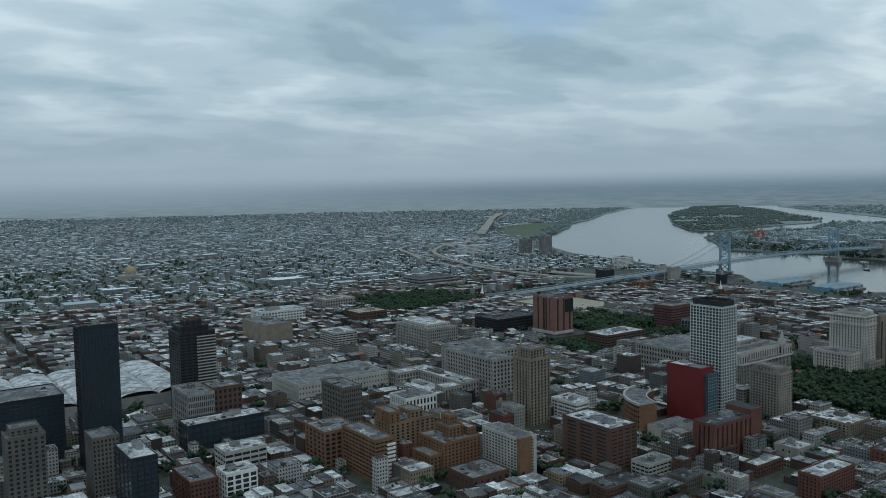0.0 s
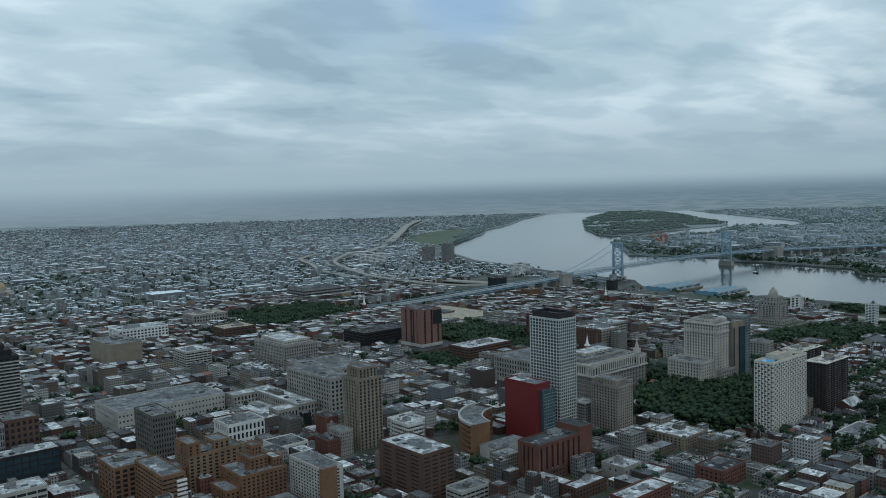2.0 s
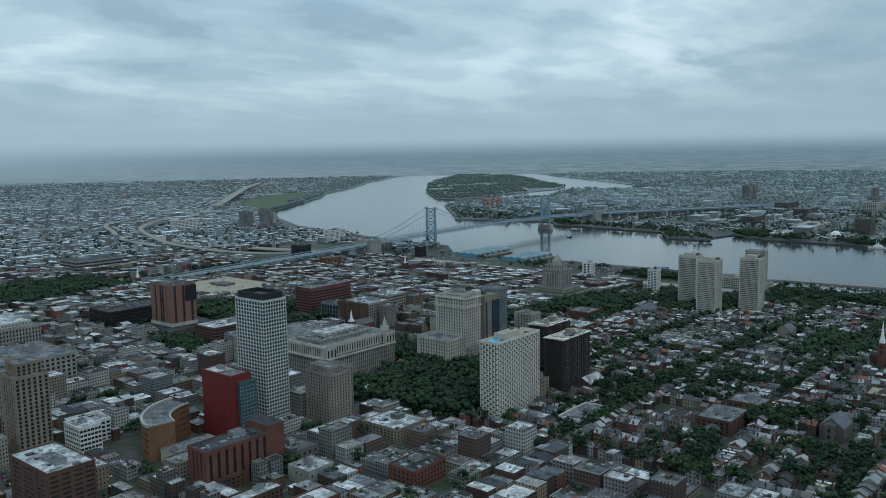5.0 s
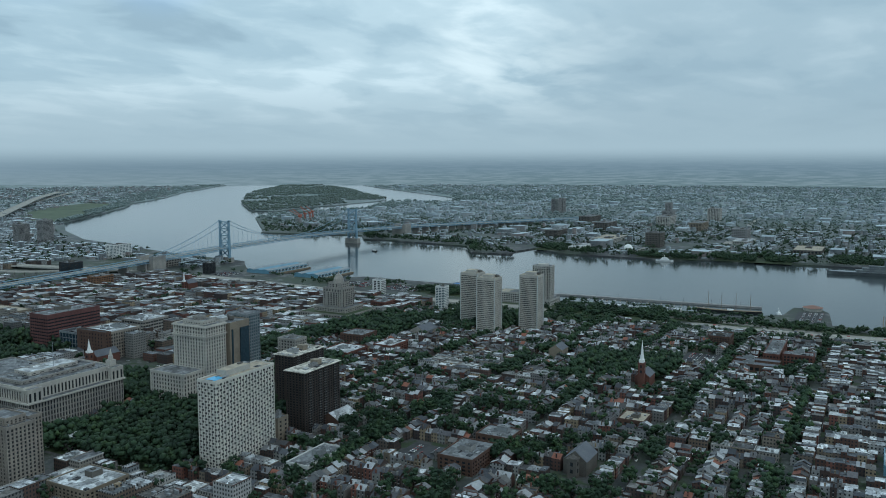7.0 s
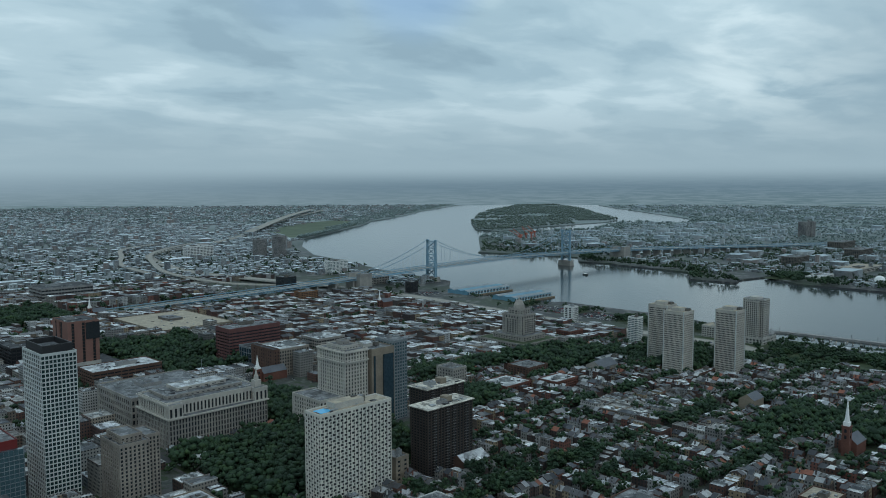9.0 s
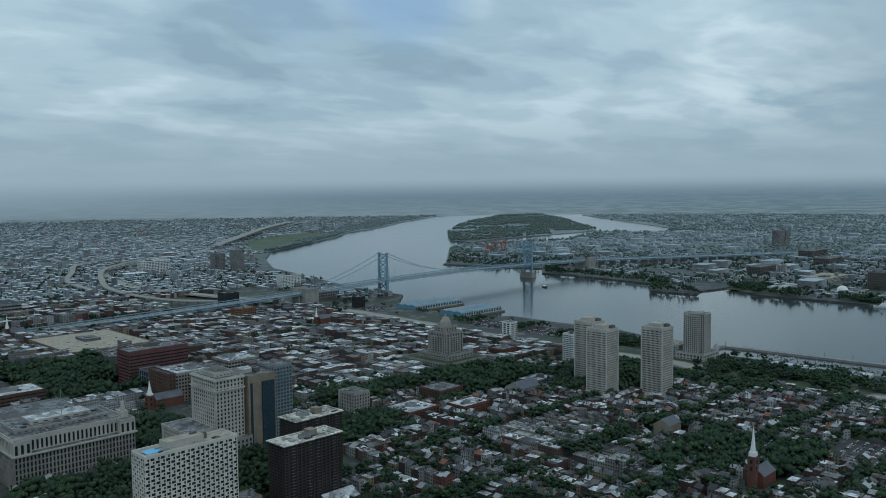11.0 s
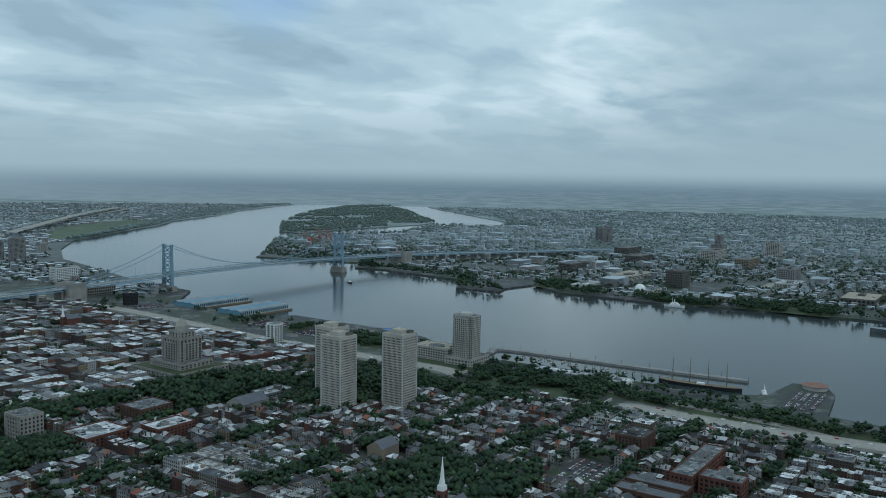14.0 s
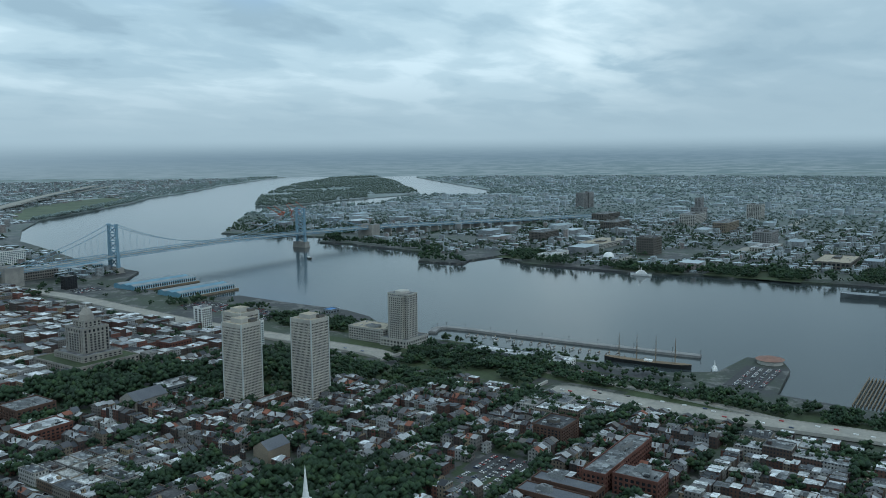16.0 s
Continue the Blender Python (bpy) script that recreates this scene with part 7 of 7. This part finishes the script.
def hull(m, x, y, length, beam, z0, z1, mi, turn=0.0, n=10):
    """A ship's hull along y, pointed at both ends."""
    secs = []
    for i in range(n + 1):
        t = i / n
        half = beam / 2 * min(1.0, 3.2 * math.sin(math.pi * min(max(t, 0.02), 0.98)) ** 0.8)
        sheer = 0.9 * (2 * t - 1) ** 2
        u = (t - 0.5) * length
        secs.append([(u, -half * 0.7, z0), (u, -half, z1 + sheer), (u, half, z1 + sheer), (u, half * 0.7, z0)])
    c, s = math.cos(turn), math.sin(turn)
    secs = [[(x + u * c - v * s, y + u * s + v * c, z) for u, v, z in sec] for sec in secs]
    for p, q in zip(secs, secs[1:]):
        for k in range(3):
            m.face([p[k], q[k], q[k + 1], p[k + 1]], mi if k != 1 else mi + 1)


def tall_ship(x, y, length, turn):
    b = root("tall_ship", x, y, WATER_Z, "black hulled four-masted sailing ship moored in the basin", "ship")
    m = Mesh("hull_black", "wood")
    hull(m, x, y, length, 6.5, WATER_Z - 1, WATER_Z + 2.6, 0, turn)
    part("hull", m, b)
    c, s = math.cos(turn), math.sin(turn)
    for k, t in enumerate((-0.32, -0.1, 0.12, 0.33)):
        mx, my = x + t * length * c, y + t * length * s
        m = Mesh("wood")
        m.cone(mx, my, WATER_Z + 3, WATER_Z + 21, 0.32, 0.12, 6)
        for zz, w in ((8, 4.6), (12, 3.8), (16, 2.8)):
            m.beam((mx - w * -s, my - w * c, WATER_Z + zz), (mx + w * -s, my + w * c, WATER_Z + zz), 0.2)
        part("mast", m, b)
        m = Mesh("hull_black")
        for sg in (-1, 1):
            m.beam((mx + sg * 3.2 * -s, my + sg * 3.2 * c, WATER_Z + 3.8), (mx, my, WATER_Z + 17), 0.07)
            m.beam((mx + 5 * c, my + 5 * s, WATER_Z + 4), (mx, my, WATER_Z + 18), 0.07)
        part("rigging", m, b)
    m = Mesh("white_paint")
    m.box(x - 1.3, y - 4, WATER_Z + 2.7, x + 1.3, y + 2, WATER_Z + 3.9)
    part("deckhouse", m, b)


tall_ship(1089, 78, 62, radians(96))


def motor_ship(name, label, x, y, length, wide, turn, hullmat, decks=3, funnel=True):
    b = root(name, x, y, WATER_Z, label, "ship")
    m = Mesh(hullmat, "steel_grey")
    hull(m, x, y, length, wide, WATER_Z - 1, WATER_Z + wide * 0.28, 0, turn)
    part("hull", m, b)
    c, s = math.cos(turn), math.sin(turn)
    z = WATER_Z + wide * 0.28
    for k in range(decks):
        L, W, h = length * (0.5 - 0.11 * k), wide * (0.72 - 0.12 * k), wide * 0.19
        m = Mesh("white_paint" if hullmat != "hull_grey" else "hull_grey")
        m.beam((x - L / 2 * c, y - L / 2 * s, z + h / 2), (x + L / 2 * c, y + L / 2 * s, z + h / 2), W, 0, h)
        part("deck_cabin", m, b)
        z += h + 0.03
    if funnel:
        m = Mesh(hullmat)
        m.cone(x, y, z, z + wide * 0.5, wide * 0.1, wide * 0.08, 8)
        m.beam((x + 0.1 * length * c, y + 0.1 * length * s, z), (x + 0.1 * length * c, y + 0.1 * length * s, z + wide * 0.9), 0.3)
        part("funnel", m, b)


motor_ship("yacht", "white motor yacht at the end of the basin", 1096, 32, 16, 4.2, radians(20), "white_paint")
motor_ship("harbour_ferry", "white ferry moored at the far bank", 1486, 236, 26, 7, radians(95), "white_paint")
motor_ship("grey_warship", "long grey warship moored across the river", 1464, -60, 140, 15, radians(-79.5), "hull_grey", 3)
motor_ship("cargo_barge", "small dark barge under the bridge", 1392, 700, 14, 5, radians(60), "hull_black", 1, False)
_br = random.Random(3)
for _i in range(26):
    _y = 70 + 7.2 * _i
    if _y > 240:
        break
    _p = root("small_boat", 1098 + _br.uniform(-5, 5), _y, WATER_Z, "small white pleasure boat in the boat basin", "boat", "moored boats")
    _x = _p.location.x
    _m = Mesh("white_paint", "wood")
    hull(_m, _x, _y, 5.5, 1.8, WATER_Z - 0.3, WATER_Z + 0.8, 0, _br.uniform(-0.3, 0.3), 6)
    part("hull", _m, _p)
    _m = Mesh("glass_dark")
    _m.box(_x - 0.9, _y - 0.5, WATER_Z + 0.8, _x + 0.9, _y + 0.5, WATER_Z + 1.5)
    part("cabin", _m, _p)
_m = Mesh("wood")
for _i in range(9):
    for _j in range(12):
        _x, _y = 1062 + _j * 6.2, -76 + _i * 2.1
        _m.cone(_x, _y, WATER_Z - 2, WATER_Z + 1.2, 0.4, 0.35, 6)
    _m.box(1061, -76.2 + _i * 2.1, WATER_Z + 1.2, 1132, -75.8 + _i * 2.1, WATER_Z + 1.6)
alone("ruined_pier", _m, "bare timber rows of a ruined pier", "pier")


def restaurant():
    z = ground_z(1110)
    b = root("round_pavilion", 1132, 4, z, "low waterside pavilion with a terracotta fan roof", "building")
    m = Mesh("concrete_pale", "glass_dark")
    m.cone(1132, 4, z - 0.3, z + 3, 9, 9, 12)
    part("wall", m, b)
    m = Mesh("roof_red")
    m.cone(1132, 4, z + 3, z + 5, 10, 2, 12)
    part("roof", m, b)


restaurant()
reserve(1040, -16, 1150, 26)
building("white_pavilion", "low white pavilion roof by the basin", 1040, 118, 1056, 132, -4.2, "white_panel", (5, 5), 2, roof="roof_white", gear=2, category="pavilion")
building("market_shed", "long pale grey roofed market shed by the basin", 1042, 150, 1056, 196, -4.6, "steel_grey", (3, 10), 1, roof="roof_white", gear=0, category="shed")
building("blue_roof_stage", "open stage under a bright blue cover", 1096, 388, 1108, 398, -4.5, "steel_grey", (3, 3), 1, roof="blue_tarp", gear=0, category="stage")


# ---------------------------------------------------------------- across the river and upriver
building("brick_lofts", "long brick lofts on the far bank", 1732, 500, 1790, 526, 7.5, "limestone_dark", (20, 10), 6, roof="roof_grey", gear=4)
building("brick_factory_tower", "grey-brown factory tower on the far bank", 1657, 284, 1690, 310, 17, "limestone_dark", (12, 10), 7, pier=0.4, roof="roof_dark", gear=2)
for _x in (2462, 2496):
    building("distant_tower_block", "grey slab apartment block far across the river", _x, 768, _x + 28, 790, 32, "concrete", (10, 8), 16, gear=1)
b = building("city_hall_tower", "grey stone city hall tower far across the river", 2245, 395, 2272, 422, 20, "concrete", (10, 10), 8, pier=0.5, gear=0)
tier(b, 2251, 401, 2266, 416, 20.2, 40, "concrete", (5, 5), 10, pier=0.5)
building("far_office_block", "long tan office block across the river", 2030, 286, 2110, 312, 9, "tan_stone", (20, 8), 6, gear=4)
building("far_glass_block", "grey office block across the river", 1846, 168, 1892, 196, 14, "concrete", (14, 8), 7, gear=3)
building("white_roof_hall", "low hall with a broad white roof across the river", 1780, 152, 1850, 184, -2.5, "concrete_pale", (14, 8), 2, roof="roof_white", gear=3)
building("amphitheatre", "low brown fan-shaped amphitheatre on the far bank", 1640, 28, 1720, 70, 1, "limestone_dark", (14, 8), 2, roof="roof_tan", gear=3)
building("white_waterside_block", "white offices on the far waterfront", 1548, 392, 1610, 412, -2, "white_panel", (16, 6), 3, roof="roof_white", gear=3)
building("cream_garage", "cream parking structure across the river", 1700, 380, 1790, 420, -1, "concrete_pale", (18, 8), 3, pier=0.1, span=0.5, roof="roof_tan", gear=3)
building("far_brown_block", "brown block across the river", 1960, 470, 2030, 500, 8, "limestone_dark", (18, 8), 6, gear=3)
building("far_brown_block", "brown block across the river", 2120, 560, 2200, 590, 9, "limestone_dark", (18, 8), 6, gear=3)
building("far_pale_block", "pale hospital block across the river", 2140, 380, 2215, 410, 13, "concrete_pale", (18, 8), 7, gear=3)
building("far_pale_block", "pale tall block across the river", 2330, 300, 2360, 330, 24, "concrete_pale", (8, 8), 12, gear=3)


def aquarium():
    b = root("domed_aquarium", 1578, 318, -8, "waterside hall with a white ball dome", "building")
    reserve(1550, 295, 1625, 345)
    m = Mesh("concrete_pale", "roof_grey")
    m.box(1558, 300, -8.3, 1618, 336, -3.4, 0, 1)
    part("wall", m, b)
    m = Mesh("white_paint")
    m.dome(1578, 318, -3.4, 7.5, 7.5, 16, 5)
    part("dome", m, b, "white ball dome")


aquarium()
building("river_tower", "tall grey apartment tower upriver", 1176, 1328, 1198, 1346, 27, "concrete", (10, 8), 18, gear=1)
building("river_tower", "tall grey apartment tower upriver", 1189, 1278, 1210, 1296, 35, "concrete", (10, 8), 20, gear=1)
building("white_long_flats", "long white apartment block near the highway loops", 1060, 1390, 1115, 1410, 16, "white_panel", (18, 6), 8, roof="roof_white", gear=2)
building("blue_white_flats", "white and glass apartments beside the bridge", 1096, 984, 1130, 1002, 13, "white_panel", (12, 6), 9, glass="glass_teal", gear=2)
building("dark_glass_flats", "dark glass apartment block beside the viaduct", 918, 852, 938, 872, 13, "black_panel", (10, 8), 10, glass="glass_blue", gear=2)
building("brick_garage_flats", "orange brick block below the viaduct", 868, 740, 892, 756, 9, "orange_brick", (10, 6), 6, gear=2)
building("white_roof_terminal", "long building with a white roof beside the bridge approach", 1050, 838, 1092, 862, 3, "limestone", (14, 6), 3, roof="roof_white", gear=2)
building("dark_slab", "dark slab beside the bridge foot", 1040, 735, 1054, 745, 6, "black_panel", (5, 4), 8, gear=1)


def crane(x, y, s, turn):
    b = root("harbour_crane", x, y, -8, "red and white lattice harbour crane", "crane", "harbour cranes")
    c, d = math.cos(turn), math.sin(turn)
    m = Mesh("crane_red")
    for u, v in ((-4, -4), (4, -4), (4, 4), (-4, 4)):
        m.beam((x + u * s * 0.5, y + v * s * 0.5, -8), (x + u * s * 0.15, y + v * s * 0.15, -8 + 16 * s), 1.0)
    part("portal", m, b)
    m = Mesh("crane_red")
    m.box(x - 3, y - 3, -8 + 16 * s, x + 3, y + 3, -8 + 20 * s)
    part("cab", m, b)
    m = Mesh("crane_red")
    m.beam((x, y, -8 + 18 * s), (x + 26 * s * c, y + 26 * s * d, -8 + 34 * s), 1.3)
    part("jib", m, b)


for _i, (_x, _y) in enumerate(((1790, 1170), (1830, 1200), (1880, 1225), (1920, 1240), (1960, 1262))):
    crane(_x, _y, 1.0, radians(150 + 25 * (_i % 3)))


# ---------------------------------------------------------------- cars
def car_proto():
    b = root("parked_car", 0, 0, 0, "small parked car with dark windows", "car", "parked cars")
    m = Mesh("car_paint")
    m.box(-1.2, -0.48, 0.16, 1.2, 0.48, 0.5)
    m.box(-1.15, -0.44, 0.5, 1.1, 0.44, 0.52)
    part("body", m, b)
    m = Mesh("glass_dark", "car_paint")
    n = len(m.v)
    m.v += [(-0.85, -0.43, 0.52), (0.6, -0.43, 0.52), (0.6, 0.43, 0.52), (-0.85, 0.43, 0.52), (-0.6, -0.36, 0.8), (0.25, -0.36, 0.8), (0.25, 0.36, 0.8), (-0.6, 0.36, 0.8)]
    for q, k in (((0, 1, 5, 4), 0), ((1, 2, 6, 5), 0), ((2, 3, 7, 6), 0), ((3, 0, 4, 7), 0), ((4, 5, 6, 7), 1)):
        m.f.append(tuple(n + i for i in q))
        m.m.append(k)
    part("cabin", m, b)
    for u in (-0.75, 0.75):
        for v in (-0.46, 0.46):
            m = Mesh("hull_black")
            m.box(u - 0.18, v - 0.05, 0, u + 0.18, v + 0.05, 0.34)
            part("wheel", m, b)
    return b


CAR = car_proto()
_lots = Mesh("asphalt")
_first = True
_placed, _rest = 0, Mesh("car_mix", "glass_dark")
_cr2 = random.Random(9)
for _x0, _y0, _x1, _y1 in LOTS:
    _z = ground_z((_x0 + _x1) / 2) + 0.18
    _lots.box(_x0, _y0, _z - 0.6, _x1, _y1, _z)
    _row = _y0 + 2
    while _row < _y1 - 2:
        _x = _x0 + 1.2
        while _x < _x1 - 1:
            if _cr2.random() < 0.62:
                _pm = pose(_x, _row, _z, 0, 0, 90 + _cr2.uniform(-3, 3))
                if _first:
                    CAR.matrix_basis = _pm
                    _first = False
                elif _placed < 230:
                    copy_thing(CAR, _pm)
                else:
                    _rest.box(_x - 0.48, _row - 1.2, _z + 0.15, _x + 0.48, _row + 1.2, _z + 0.5, 0)
                    _rest.box(_x - 0.4, _row - 0.8, _z + 0.5, _x + 0.4, _row + 0.4, _z + 0.8, 1)
                _placed += 1
            _x += 1.7
        _row += 5.2
alone("waterfront_cars", _rest, "rows of parked cars in the waterfront lots", "cars", "stuff")
alone("parking_lot", _lots, "asphalt parking lots between the houses", "parking lot", "structure")
_cars = Mesh("car_mix", "glass_dark")
for _k in range(900):
    if _k % 2:
        _x, _y = _cr2.uniform(330, 960), -20 + PY * _cr2.randint(-1, 9) + _cr2.choice((-2.2, 2.2))
        _l, _w = 1.15, 0.45
    else:
        _x, _y = 488 + PX * _cr2.randint(-4, 6) + _cr2.choice((-2.2, 2.2)), _cr2.uniform(-100, 540)
        _l, _w = 0.45, 1.15
    if not free(_x - 1, _y - 1, _x + 1, _y + 1):
        continue
    _z = ground_z(_x) + 0.05
    _cars.box(_x - _l, _y - _w, _z, _x + _l, _y + _w, _z + 0.5, 0)
    _cars.box(_x - _l * 0.6, _y - _w * 0.6, _z + 0.5, _x + _l * 0.6, _y + _w * 0.6, _z + 0.82, 1)
for _k in range(70):
    _y = -110 + 8.5 * _k + _cr2.uniform(-3, 3)
    _x = 990 - min(_y, 60) * 0.03 + _cr2.choice((-6, -3, 3, 6))
    if _y > 330:
        break
    if 95 < _y < 256:
        continue
    _z = -5.3
    _cars.box(_x - 0.5, _y - 1.2, _z, _x + 0.5, _y + 1.2, _z + 0.6, 0)
alone("street_cars", _cars, "cars parked and driving along the streets", "cars", "stuff")
